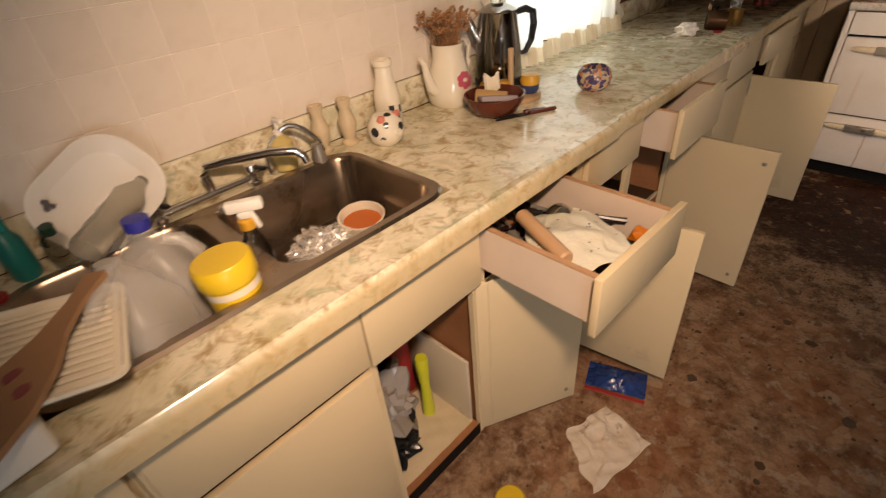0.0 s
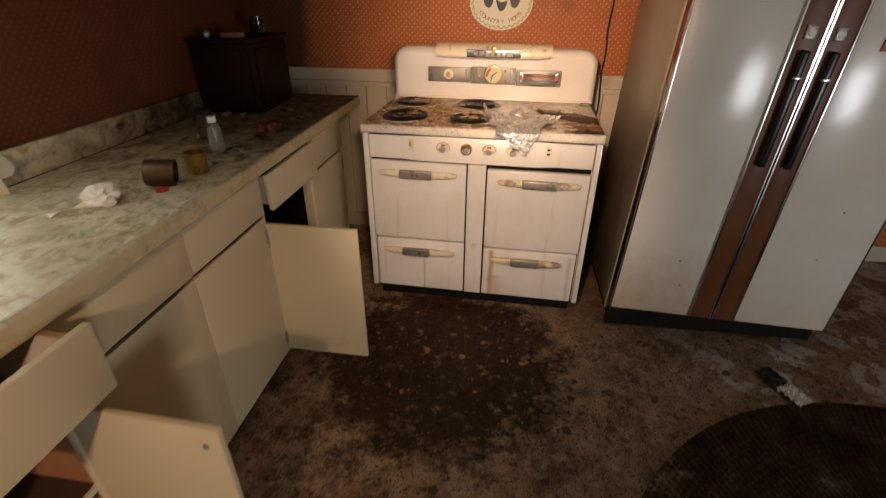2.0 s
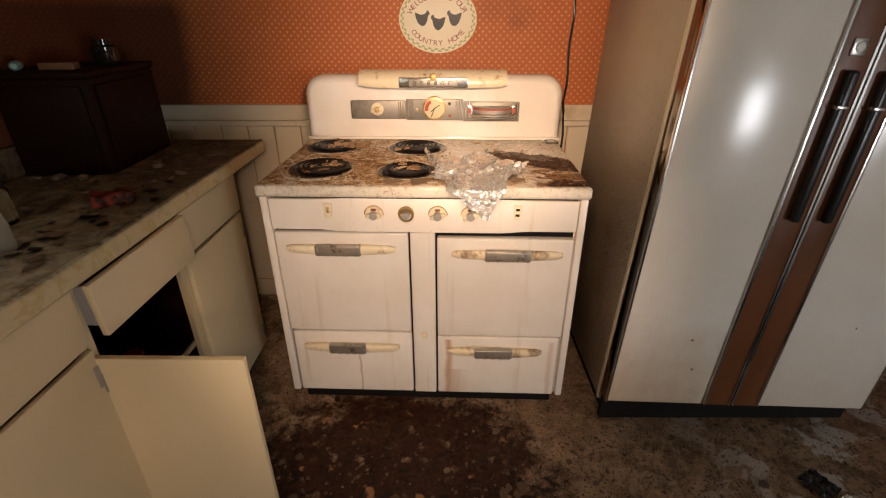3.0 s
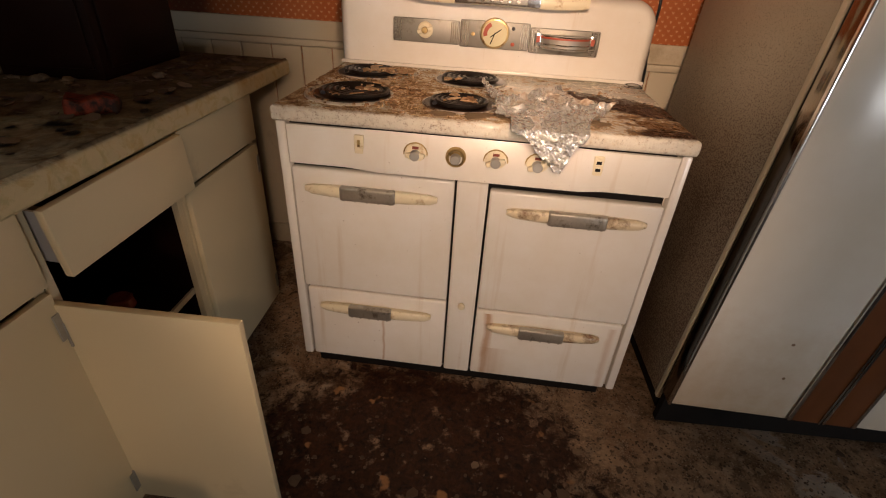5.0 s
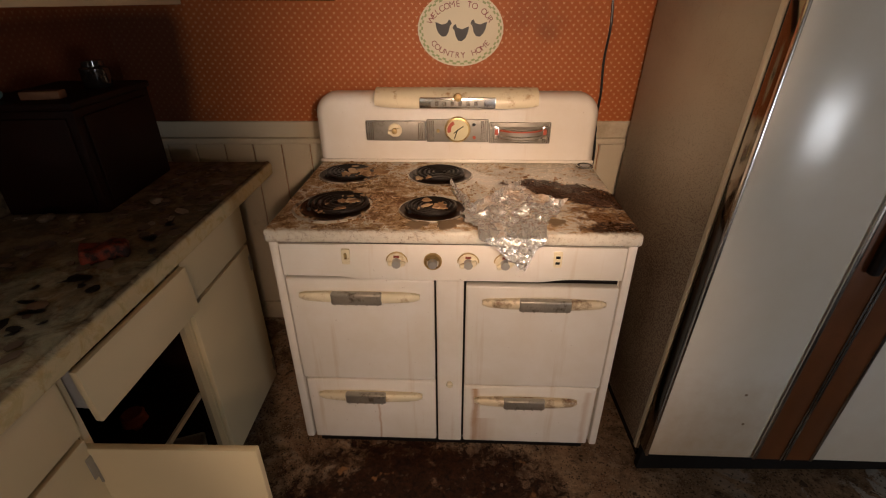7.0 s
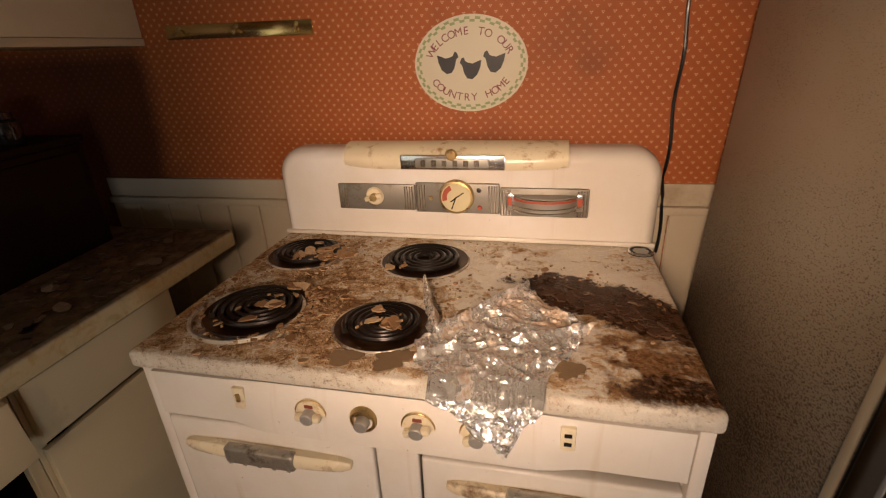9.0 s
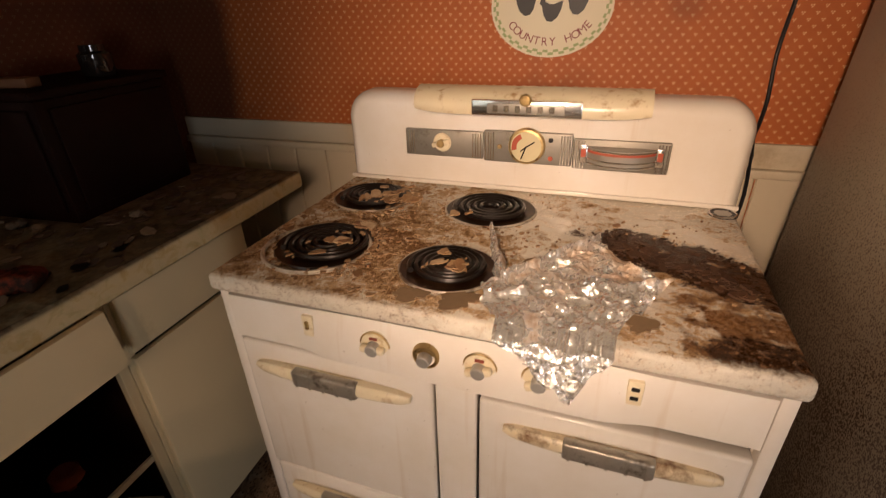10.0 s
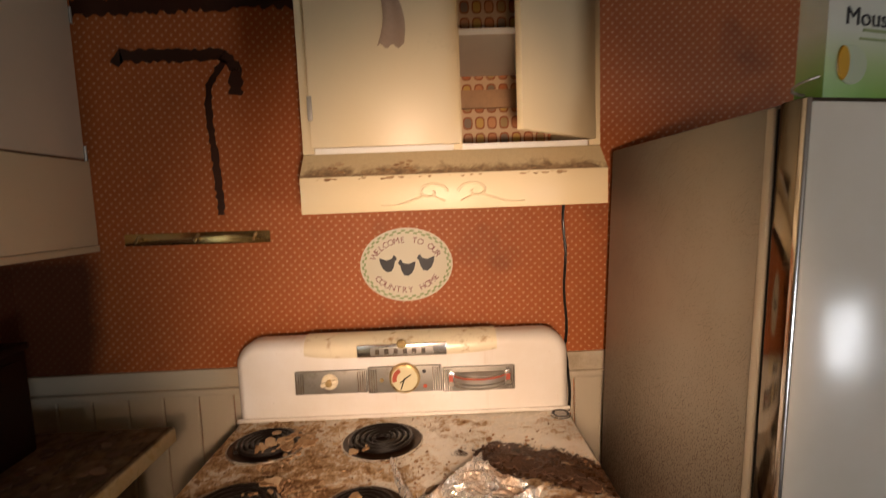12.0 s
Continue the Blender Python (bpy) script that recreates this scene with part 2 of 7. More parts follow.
def floor_material():
    """Pebble-print vinyl under dirt, with a broad grease stain before the stove."""
    k = Mat("dirty_vinyl", 0.45)
    warp = k.node("ShaderNodeMix", Factor=0.012)
    warp.data_type = "VECTOR"
    k.nt.links.new(k.co, warp.inputs[4])
    k.nt.links.new(k.node("ShaderNodeTexNoise", Vector=k.co, Scale=14.0).outputs["Color"], warp.inputs[5])
    wco = warp.outputs[1]
    cells = k.voronoi(17.0, out="Color", co=wco)
    cell = k.node("ShaderNodeSeparateColor", Color=cells).outputs[0]
    edge = k.voronoi(17.0, "DISTANCE_TO_EDGE", co=wco)
    n1, n2, n3 = k.noise(2.2, 7, 0.62, 0.5), k.noise(9.0, 8, 0.7), k.noise(60.0, 5, 0.7)
    stone = k.steps(cell, [(0.0, (0.23, 0.078, 0.028)), (0.4, (0.30, 0.125, 0.052)), (0.75, (0.35, 0.18, 0.088)), (1.0, (0.50, 0.32, 0.18))])
    col = k.mix(k.steps(edge, [(0.0, 0.35), (0.08, 0.0)]), stone, (0.10, 0.055, 0.03))
    x, y, z = k.xyz()
    deep = k.steps(k.math("ADD", y, 1.75), [(0.05, 0.0), (0.9, 1.0)])
    cover = k.math("ADD", k.math("SUBTRACT", n1, 0.06), k.math("MULTIPLY", deep, 0.16))
    thick = k.math("ADD", k.math("MULTIPLY", deep, 0.6), 0.4)
    col = k.mix(k.steps(cover, [(0.34, 0.28), (0.60, 0.92)]), col, k.mix(k.steps(n2, [(0.40, 0.0), (0.58, 1.0)]), (0.10, 0.052, 0.025), (0.42, 0.29, 0.185)))
    col = k.mix(k.math("MULTIPLY", k.steps(k.noise(4.5, 8, 0.7, 0.6), [(0.52, 0.0), (0.62, 0.9)]), thick), col, (0.060, 0.030, 0.013))
    n4 = k.noise(28.0, 6, 0.7, 0.8)
    col = k.mix(k.math("MULTIPLY", k.steps(n4, [(0.55, 0.0), (0.63, 0.9)]), thick), col, (0.030, 0.016, 0.008))
    col = k.mix(k.steps(k.noise(17.0, 6, 0.68), [(0.54, 0.0), (0.64, 0.8)]), col, (0.40, 0.315, 0.23))
    col = k.mix(k.steps(n3, [(0.64, 0.0), (0.72, 0.6)]), col, (0.34, 0.29, 0.23))
    x, y, z = k.xyz()
    dx = k.math("MULTIPLY", k.math("SUBTRACT", x, 0.42), 1.75)
    dy = k.math("MULTIPLY", k.math("ADD", y, 0.35), 1.75)
    d = k.math("ADD", k.math("MULTIPLY", dx, dx), k.math("MULTIPLY", dy, dy))
    d = k.math("ADD", d, k.math("MULTIPLY", k.math("SUBTRACT", k.math("ADD", n2, n4), 1.0), 1.5))
    dust = k.math("MULTIPLY", k.steps(k.math("ADD", k.math("SUBTRACT", x, 0.35), k.math("MULTIPLY", k.math("SUBTRACT", n2, 0.5), 1.2)), [(0.25, 0.0), (0.65, 1.0)]), k.steps(k.noise(34.0, 7, 0.75), [(0.40, 0.10), (0.62, 0.62)]))
    col = k.mix(k.math("MULTIPLY", dust, deep), col, k.mix(n3, (0.15, 0.090, 0.050), (0.36, 0.25, 0.155)))
    peel = k.math("MULTIPLY", k.steps(k.math("SUBTRACT", x, 1.2), [(0.15, 0.0), (0.55, 1.0)]), k.steps(k.noise(5.5, 7, 0.62, 0.8), [(0.54, 0.0), (0.57, 0.85)]))
    col = k.mix(peel, col, (0.48, 0.47, 0.44))
    grit = k.math("ADD", k.voronoi(150.0), k.math("MULTIPLY", k.math("SUBTRACT", n2, 0.5), 1.2))
    col = k.mix(k.math("MULTIPLY", k.steps(grit, [(0.16, 0.8), (0.26, 0.0)]), deep), col, (0.36, 0.28, 0.20))
    soil = k.math("ADD", k.voronoi(95.0), k.math("MULTIPLY", k.math("SUBTRACT", n4, 0.5), 1.4))
    col = k.mix(k.math("MULTIPLY", k.steps(soil, [(0.18, 0.85), (0.30, 0.0)]), deep), col, (0.030, 0.017, 0.009))
    stain = k.steps(d, [(0.62, 1.0), (1.10, 0.0)])
    spots = k.steps(k.noise(19.0, 5, 0.66), [(0.57, 1.0), (0.68, 0.25)])
    col = k.mix(k.math("MULTIPLY", stain, spots), col, k.mix(k.steps(k.math("ADD", k.math("MULTIPLY", n3, 0.5), k.math("MULTIPLY", n4, 0.5)), [(0.40, 0.0), (0.62, 1.0)]), (0.008, 0.003, 0.0015), (0.070, 0.024, 0.009)))
    col = k.mix(k.math("MULTIPLY", stain, k.steps(k.noise(11.0, 3, 0.5), [(0.66, 0.0), (0.70, 0.85)])), col, (0.40, 0.20, 0.080))
    k.color(col)
    k.rough(k.steps(n1, [(0.3, 0.42), (0.7, 0.8)]))
    k.put(0.28, k.b.inputs["Specular IOR Level"])
    k.bump(k.math("ADD", n3, k.math("ADD", n2, n4)), 0.8, 0.006)
    return k.m


def wallpaper_material():
    """Rust-red paper with a small repeat of three pale strokes, water-stained."""
    k = Mat("wallpaper", 0.62)
    x, y, z = k.xyz()
    u = k.math("ADD", x, y)
    s = 0.030
    row = k.math("FLOOR", k.math("DIVIDE", z, s * 0.5))
    odd = k.math("MULTIPLY", k.math("MODULO", k.math("ABSOLUTE", row), 2.0), 0.5)
    fu = k.math("SUBTRACT", k.math("FRACT", k.math("ADD", k.math("DIVIDE", u, s), odd)), 0.5)
    fv = k.math("MULTIPLY", k.math("SUBTRACT", k.math("FRACT", k.math("DIVIDE", z, s * 0.5)), 0.5), 0.5)
    dots = None
    for cx, cz in ((-0.085, 0.055), (0.085, 0.055), (0.0, -0.075)):
        a, b = k.math("SUBTRACT", fu, cx), k.math("SUBTRACT", fv, cz)
        dd = k.math("ADD", k.math("MULTIPLY", a, a), k.math("MULTIPLY", b, b))
        hit = k.math("LESS_THAN", dd, 0.0042)
        dots = hit if dots is None else k.math("MAXIMUM", dots, hit)
    n1, n2 = k.noise(2.5, 6, 0.62), k.noise(40.0, 4)
    red = k.mix(n2, (0.36, 0.085, 0.016), (0.45, 0.125, 0.026))
    col = k.mix(k.math("MULTIPLY", dots, 0.75), red, (0.72, 0.46, 0.25))
    col = k.mix(k.steps(n1, [(0.56, 0.0), (0.78, 0.75)]), col, (0.105, 0.030, 0.012))
    # shade of the left corner below the wall cabinet, painted near-black brown
    corner_shade = k.math("MULTIPLY", k.steps(k.math("ADD", k.math("ADD", x, 1.0), k.math("MULTIPLY", k.math("SUBTRACT", n1, 0.5), 0.12)), [(0.40, 0.82), (0.48, 0.0)]), k.steps(k.math("SUBTRACT", z, 1.0), [(0.40, 1.0), (0.46, 0.35)]))
    col = k.mix(corner_shade, col, (0.040, 0.009, 0.003))
    k.color(col)
    k.bump(n2, 0.1, 0.001)
    return k.m


def tile_material():
    k = Mat("wall_tile_glaze", 0.22)
    n = k.noise(6.0, 4)
    rnd = k.node("ShaderNodeObjectInfo").outputs["Random"]
    col = k.mix(rnd, (0.695, 0.62, 0.52), (0.72, 0.645, 0.545))
    col = k.mix(k.steps(n, [(0.5, 0.0), (0.8, 0.5)]), col, (0.50, 0.40, 0.28))
    k.color(col)
    k.bump(k.noise(30.0, 2), 0.06, 0.001)
    return k.m


def fridge_side_material():
    """Grey-cream paint peppered with rust specks, thickest low down."""
    k = Mat("speckled_fridge_side", 0.42)
    x, y, z = k.xyz()
    n, fine = k.noise(3.0, 5), k.noise(70.0, 3)
    low = k.steps(k.math("ADD", k.math("MULTIPLY", z, 0.5), k.math("MULTIPLY", k.math("SUBTRACT", n, 0.5), 0.25)), [(0.34, 1.0), (0.62, 0.0)])
    col = k.mix(n, (0.38, 0.325, 0.245), (0.27, 0.22, 0.155))
    col = k.mix(k.math("MULTIPLY", low, 0.35), col, (0.17, 0.105, 0.06))
    for scale, size in ((125.0, 0.12), (250.0, 0.20)):
        d = k.math("SUBTRACT", k.math("ADD", k.voronoi(scale), k.math("MULTIPLY", k.math("SUBTRACT", 0.60, n), 0.5)), k.math("MULTIPLY", low, 0.30))
        col = k.mix(k.steps(k.math("ADD", d, k.math("MULTIPLY", k.math("SUBTRACT", fine, 0.5), 0.2)), [(size, 0.85), (size + 0.07, 0.0)]), col, (0.075, 0.036, 0.016))
    k.color(col)
    k.bump(k.noise(190.0, 3), 0.15, 0.001)
    return k.m


enamel, cooktop_mat, marble, vinyl = enamel_material(), cooktop_material(), marble_material(), floor_material()
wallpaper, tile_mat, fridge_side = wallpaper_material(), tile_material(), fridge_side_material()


def fridge_front_material():
    """White enamel, yellowed, with rust bleeding up from the bottom edge and a few chips."""
    k = Mat("fridge_enamel", 0.27)
    x, y, z = k.xyz()
    n, big, fine = k.noise(14.0, 6, 0.65), k.noise(3.0, 5, 0.6), k.noise(80.0, 3)
    col = k.mix(k.steps(big, [(0.35, 0.0), (0.7, 1.0)]), (0.83, 0.785, 0.70), (0.76, 0.70, 0.59))
    up = k.math("ADD", z, k.math("MULTIPLY", k.math("SUBTRACT", n, 0.5), 0.35))
    side = k.steps(k.math("ADD", x, 0.0), [(0.30, 1.0), (0.46, 0.30)])
    col = k.mix(k.math("MULTIPLY", k.steps(up, [(0.16, 0.65), (0.52, 0.0)]), side), col, (0.50, 0.33, 0.16))
    chips = k.math("ADD", k.voronoi(9.0), k.math("MULTIPLY", k.math("SUBTRACT", fine, 0.5), 0.05))
    col = k.mix(k.steps(chips, [(0.035, 0.85), (0.050, 0.0)]), col, (0.16, 0.08, 0.03))
    k.color(col)
    k.rough(k.steps(n, [(0.3, 0.13), (0.8, 0.26)]))
    k.bump(fine, 0.03, 0.001)
    return k.m


fridge_white = fridge_front_material()
fridge_trim = plain("fridge_wood_trim", (0.165, 0.058, 0.019), 0.35, vary=0.35, scale=8, bump=0.1)


# ---- mesh helpers ----
def box(bm, x0, x1, y0, y1, z0, z1, bev=0.0, seg=2, m=None):
    got = bmesh.ops.create_cube(bm, size=1.0)["verts"]
    c = Matrix.LocRotScale(((x0 + x1) / 2, (y0 + y1) / 2, (z0 + z1) / 2), None, (x1 - x0, y1 - y0, z1 - z0))
    bmesh.ops.transform(bm, matrix=(m @ c) if m else c, verts=got)
    if bev:
        bmesh.ops.bevel(bm, geom=list({e for v in got for e in v.link_edges}), offset=bev, segments=seg, affect="EDGES", profile=0.5)
    return bm


def lathe(bm, profile, seg=24, m=None, sx=1.0, sy=1.0):
    m = m or Matrix()
    rings = []
    for r, z in profile:
        if r < 1e-5:
            rings.append([bm.verts.new(m @ Vector((0, 0, z)))])
        else:
            rings.append([bm.verts.new(m @ Vector((r * sx * math.cos(2 * math.pi * i / seg), r * sy * math.sin(2 * math.pi * i / seg), z))) for i in range(seg)])
    for a, b in zip(rings, rings[1:]):
        for i in range(seg):
            j = (i + 1) % seg
            if len(a) == 1 and len(b) == 1:
                continue
            if len(a) == 1:
                bm.faces.new((a[0], b[i], b[j]))
            elif len(b) == 1:
                bm.faces.new((a[i], a[j], b[0]))
            else:
                bm.faces.new((a[i], a[j], b[j], b[i]))
    return bm


def tube(bm, pts, r, seg=8, closed=False):
    pts = [Vector(p) for p in pts]
    n = len(pts)
    rings = []
    up = Vector((0.13, 0.21, 0.97))
    for i, p in enumerate(pts):
        d = (pts[(i + 1) % n] - pts[i - 1]) if closed else (pts[min(i + 1, n - 1)] - pts[max(i - 1, 0)])
        d.normalize()
        a = d.cross(up)
        if a.length < 0.05:
            a = d.cross(Vector((1, 0, 0)))
        a.normalize()
        b = d.cross(a)
        rr = r[i] if isinstance(r, (list, tuple)) else r
        rings.append([bm.verts.new(p + rr * (math.cos(2 * math.pi * k / seg) * a + math.sin(2 * math.pi * k / seg) * b)) for k in range(seg)])
    for i in range(n if closed else n - 1):
        a, b = rings[i], rings[(i + 1) % n]
        for k in range(seg):
            bm.faces.new((a[k], a[(k + 1) % seg], b[(k + 1) % seg], b[k]))
    if not closed:
        bm.faces.new(rings[0]), bm.faces.new(list(reversed(rings[-1])))
    return bm


def sheet(bm, fn, nu, nv, thick=0.0):
    """A surface fn(u, v), u and v from 0 to 1, with a back side where thick."""
    g = [[bm.verts.new(fn(i / nu, j / nv)) for j in range(nv + 1)] for i in range(nu + 1)]
    fs = [bm.faces.new((g[i][j], g[i + 1][j], g[i + 1][j + 1], g[i][j + 1])) for i in range(nu) for j in range(nv)]
    if thick:
        bmesh.ops.recalc_face_normals(bm, faces=fs)
        bmesh.ops.solidify(bm, geom=fs, thickness=thick)
    return bm


def slab(bm, outline, z0, z1, m=None):
    """A flat piece with the outline [(x, y)], from z0 to z1."""
    m = m or Matrix()
    lo = [bm.verts.new(m @ Vector((x, y, z0))) for x, y in outline]
    hi = [bm.verts.new(m @ Vector((x, y, z1))) for x, y in outline]
    bm.faces.new(list(reversed(lo))), bm.faces.new(hi)
    n = len(lo)
    for i in range(n):
        bm.faces.new((lo[i], lo[(i + 1) % n], hi[(i + 1) % n], hi[i]))
    return bm


def rrect(cx, cy, hx, hy, r, z, n=6):
    pts = []
    for qx, qy, a0 in ((1, 1, 0), (-1, 1, 90), (-1, -1, 180), (1, -1, 270)):
        for k in range(n + 1):
            a = math.radians(a0 + 90 * k / n)
            pts.append(Vector((cx + qx * (hx - r) + r * math.cos(a), cy + qy * (hy - r) + r * math.sin(a), z)))
    return pts


def loft(bm, rings, cap=True):
    vs = [[bm.verts.new(p) for p in r] for r in rings]
    for a, b in zip(vs, vs[1:]):
        for i in range(len(a)):
            bm.faces.new((a[i], a[(i + 1) % len(a)], b[(i + 1) % len(b)], b[i]))
    if cap:
        bm.faces.new(vs[-1])
    return bm


def mesh_of(name, bm, material, angle=35):
    bmesh.ops.recalc_face_normals(bm, faces=bm.faces)
    me = bpy.data.meshes.new(name)
    bm.to_mesh(me)
    bm.free()
    me.materials.append(material)
    me.polygons.foreach_set("use_smooth", [True] * len(me.polygons))
    me.set_sharp_from_angle(angle=radians(angle))
    return me


def part(name, bm, material, parent, label="", m=None):
    ob = new(name, mesh_of(name, bm, material))
    ob.parent = parent
    if m:
        ob.matrix_basis = m
    return tagged(ob, label)


def thing(name, label, category, m=None, group="", kind=""):
    ob = new(name)
    ob.empty_display_size = 0.05
    if m:
        ob.matrix_basis = m
    return tagged(ob, label, category, group, kind)


def solid(name, bm, material, label, category, m=None, group="", kind=""):
    ob = new(name, mesh_of(name, bm, material))
    if m:
        ob.matrix_basis = m
    return tagged(ob, label, category, group, kind)


def B():
    return bmesh.new()


def structure(name, bm, material, label, category):
    return solid(name, bm, material, label, category, kind="structure")


# ---- the room ----
WX, NY, SY, EX, TOP = -0.83, 0.885, -5.0, 5.2, 2.30
structure("floor", box(B(), WX - 0.15, EX + 0.15, SY - 0.15, NY + 0.15, -0.1, 0.0), vinyl, "dirty pebble-pattern vinyl floor with a dark grease stain", "floor")
structure("ceiling", box(B(), WX - 0.15, EX + 0.15, SY - 0.15, NY + 0.15, TOP, TOP + 0.1), ceiling_white, "yellowed painted ceiling", "ceiling")
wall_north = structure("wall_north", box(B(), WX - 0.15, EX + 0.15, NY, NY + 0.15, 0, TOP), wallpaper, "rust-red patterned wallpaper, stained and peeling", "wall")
bm = B()
box(bm, WX - 0.15, WX, SY, -1.74, 0, TOP), box(bm, WX - 0.15, WX, -0.90, NY, 0, TOP)
box(bm, WX - 0.15, WX, -1.74, -0.90, 0, 0.96), box(bm, WX - 0.15, WX, -1.74, -0.90, 1.95, TOP)
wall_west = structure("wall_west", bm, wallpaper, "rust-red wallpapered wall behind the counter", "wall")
bm = B()
box(bm, WX, 3.7, SY - 0.15, SY, 0, TOP), box(bm, 4.7, EX, SY - 0.15, SY, 0, TOP), box(bm, 3.7, 4.7, SY - 0.15, SY, 0, 0.35), box(bm, 3.7, 4.7, SY - 0.15, SY, 1.40, TOP)
structure("wall_south", bm, plaster, "plain stained plaster wall with a window", "wall")
structure("wall_east", box(B(), EX, EX + 0.15, SY, NY, 0, TOP), plaster, "plain stained plaster wall", "wall")

# dado board, moulding and tongue-and-groove below it
structure("dado_board", box(B(), WX, EX, NY - 0.014, NY - 0.001, 0.944, 1.012, 0.003), cream_dull, "grimy pinkish cream dado board", "trim")
structure("dado_rail", box(B(), WX, EX, NY - 0.030, NY - 0.001, 0.918, 0.944, 0.006), cream_dull, "narrow cream dado moulding", "trim")
wainscot = thing("wainscot", "cream tongue-and-groove wainscot boards, dirty", "wainscot", kind="structure")
wb = mesh_of("wainscot_board", box(B(), 0.001, 0.121, NY - 0.014, NY - 0.001, 0.10, 0.918, 0.004, 1), cream_dull)
for i in range(18):
    ob = new("wainscot_board", wb)
    ob.parent, ob.location = wainscot, (WX - 0.014 + i * 0.124, 0, 0)
structure("baseboard", box(B(), WX, EX, NY - 0.022, NY - 0.001, 0.0, 0.10, 0.004), cream_dull, "scuffed cream baseboard", "baseboard")

# windows
def window(name, label, m, w, h):
    """A sash window in the plane x = 0, w along y, h up from the origin."""
    win = thing(name, label, "window", m, kind="structure")
    for nm, a in (("jamb", (0, 0.05, 0, h)), ("jamb", (w - 0.05, w, 0, h)), ("head", (0.05, w - 0.05, h - 0.05, h)), ("sill", (0.05, w - 0.05, 0, 0.05)), ("meeting_rail", (0.05, w - 0.05, h * 0.5 - 0.02, h * 0.5 + 0.02))):
        part(nm, box(B(), -0.03, 0.03, *a, 0.004), cream_dull, win)
    for z0, z1 in ((0.05, h * 0.5 - 0.02), (h * 0.5 + 0.02, h - 0.05)):
        p = part("pane", box(B(), -0.004, 0.004, 0.05, w - 0.05, z0, z1), glass, win)
        p.visible_shadow = False
    return win


window("window_1", "painted sash window behind the sheer curtain", pose(WX - 0.08, -1.74, 0.96), 0.84, 0.99)
window("window_2", "painted sash window in the far plaster wall", pose(4.7, SY - 0.07, 0.35, 0, 0, 90), 1.0, 1.05)

# ---- counter ----
CF, CB, CT = -0.205, -0.808, 0.90
SK = (-0.715, -0.315, -3.345, -2.535)  # the sink's cut-out
bm = B()
corners = ((0, 0), (1, 0), (1, 1), (0, 1))
outer_x, outer_y = (CB, CF - 0.018), (-4.3, 0.672)
ring_ = {(w, z): [bm.verts.new(((outer_x if w else SK[:2])[a], (outer_y if w else SK[2:])[b], z)) for a, b in corners] for w in (0, 1) for z in (0.862, CT)}
for k_ in range(4):
    q = (k_ + 1) % 4
    for z in (0.862, CT):
        bm.faces.new((ring_[1, z][k_], ring_[1, z][q], ring_[0, z][q], ring_[0, z][k_]))
    for w in (0, 1):
        bm.faces.new((ring_[w, 0.862][k_], ring_[w, 0.862][q], ring_[w, CT][q], ring_[w, CT][k_]))
countertop = solid("countertop", bm, marble, "green and brown marble-print laminate countertop, dusty and muddy", "countertop", kind="structure")
prof = [(-0.020, 0.0), (-0.008, 0.003), (0.0, -0.004), (0.003, -0.014), (0.003, -0.046), (-0.004, -0.053), (-0.020, -0.053)]
for y0, y1, proud in ((-4.3, -1.947, 0.009), (-1.945, 0.672, 0.0)):
    bm = B()
    ends = [[bm.verts.new((CF + a + (proud if n_ > 0 else 0), y, CT + b)) for n_, (a, b) in enumerate(prof)] for y in (y0, y1)]
    for n_ in range(len(prof)):
        m_ = (n_ + 1) % len(prof)
        bm.faces.new((ends[0][n_], ends[0][m_], ends[1][m_], ends[1][n_]))
    bm.faces.new(ends[0]), bm.faces.new(list(reversed(ends[1])))
    part("rolled_edge", bm, marble, countertop, "yellowed rolled front edge")
bm = B()
box(bm, CB - 0.02, CB, -4.3, -1.80, CT, CT + 0.098, 0.006), box(bm, CB - 0.02, CB, -0.85, 0.672, CT, CT + 0.098, 0.006)
structure("backsplash", bm, marble, "marble-print laminate upstand along the wall", "backsplash")

# ---- base cabinets ----
FX = -0.25  # face plane


def drawer(unit, y0, y1, z0, z1, out, tilt=0.0, lean=0.0):
    """A drawer with its front from y0 to y1, pulled out by out."""
    d = part("drawer", box(B(), FX + 0.001, FX + 0.019, y0, y1, z0, z1, 0.003), cream, unit, "cream painted drawer front" if not out else "open cream drawer")
    if out:
        d.matrix_basis = pose(out, 0, 0) @ pose(FX, (y0 + y1) / 2, z0, lean, 0, tilt) @ pose(-FX, -(y0 + y1) / 2, -z0)
        a, b, t = y0 + 0.02, y1 - 0.02, z1 - 0.018
        for nm, q in (("drawer_side", (FX - 0.44, FX, a, a + 0.014)), ("drawer_side", (FX - 0.44, FX, b - 0.014, b)), ("drawer_back", (FX - 0.44, FX - 0.426, a + 0.014, b - 0.014))):
            part(nm, box(B(), *q, z0 + 0.012, t, 0.001, 1), pinkish, d)
            part("drawer_rim", box(B(), *q, t + 0.0005, t + 0.004), raw_wood, d, "bare wooden drawer edge")
        part("drawer_bottom", box(B(), FX - 0.426, FX, a + 0.014, b - 0.014, z0 + 0.014, z0 + 0.020), shelf_brown, d, "dark brown drawer bottom")
    return d


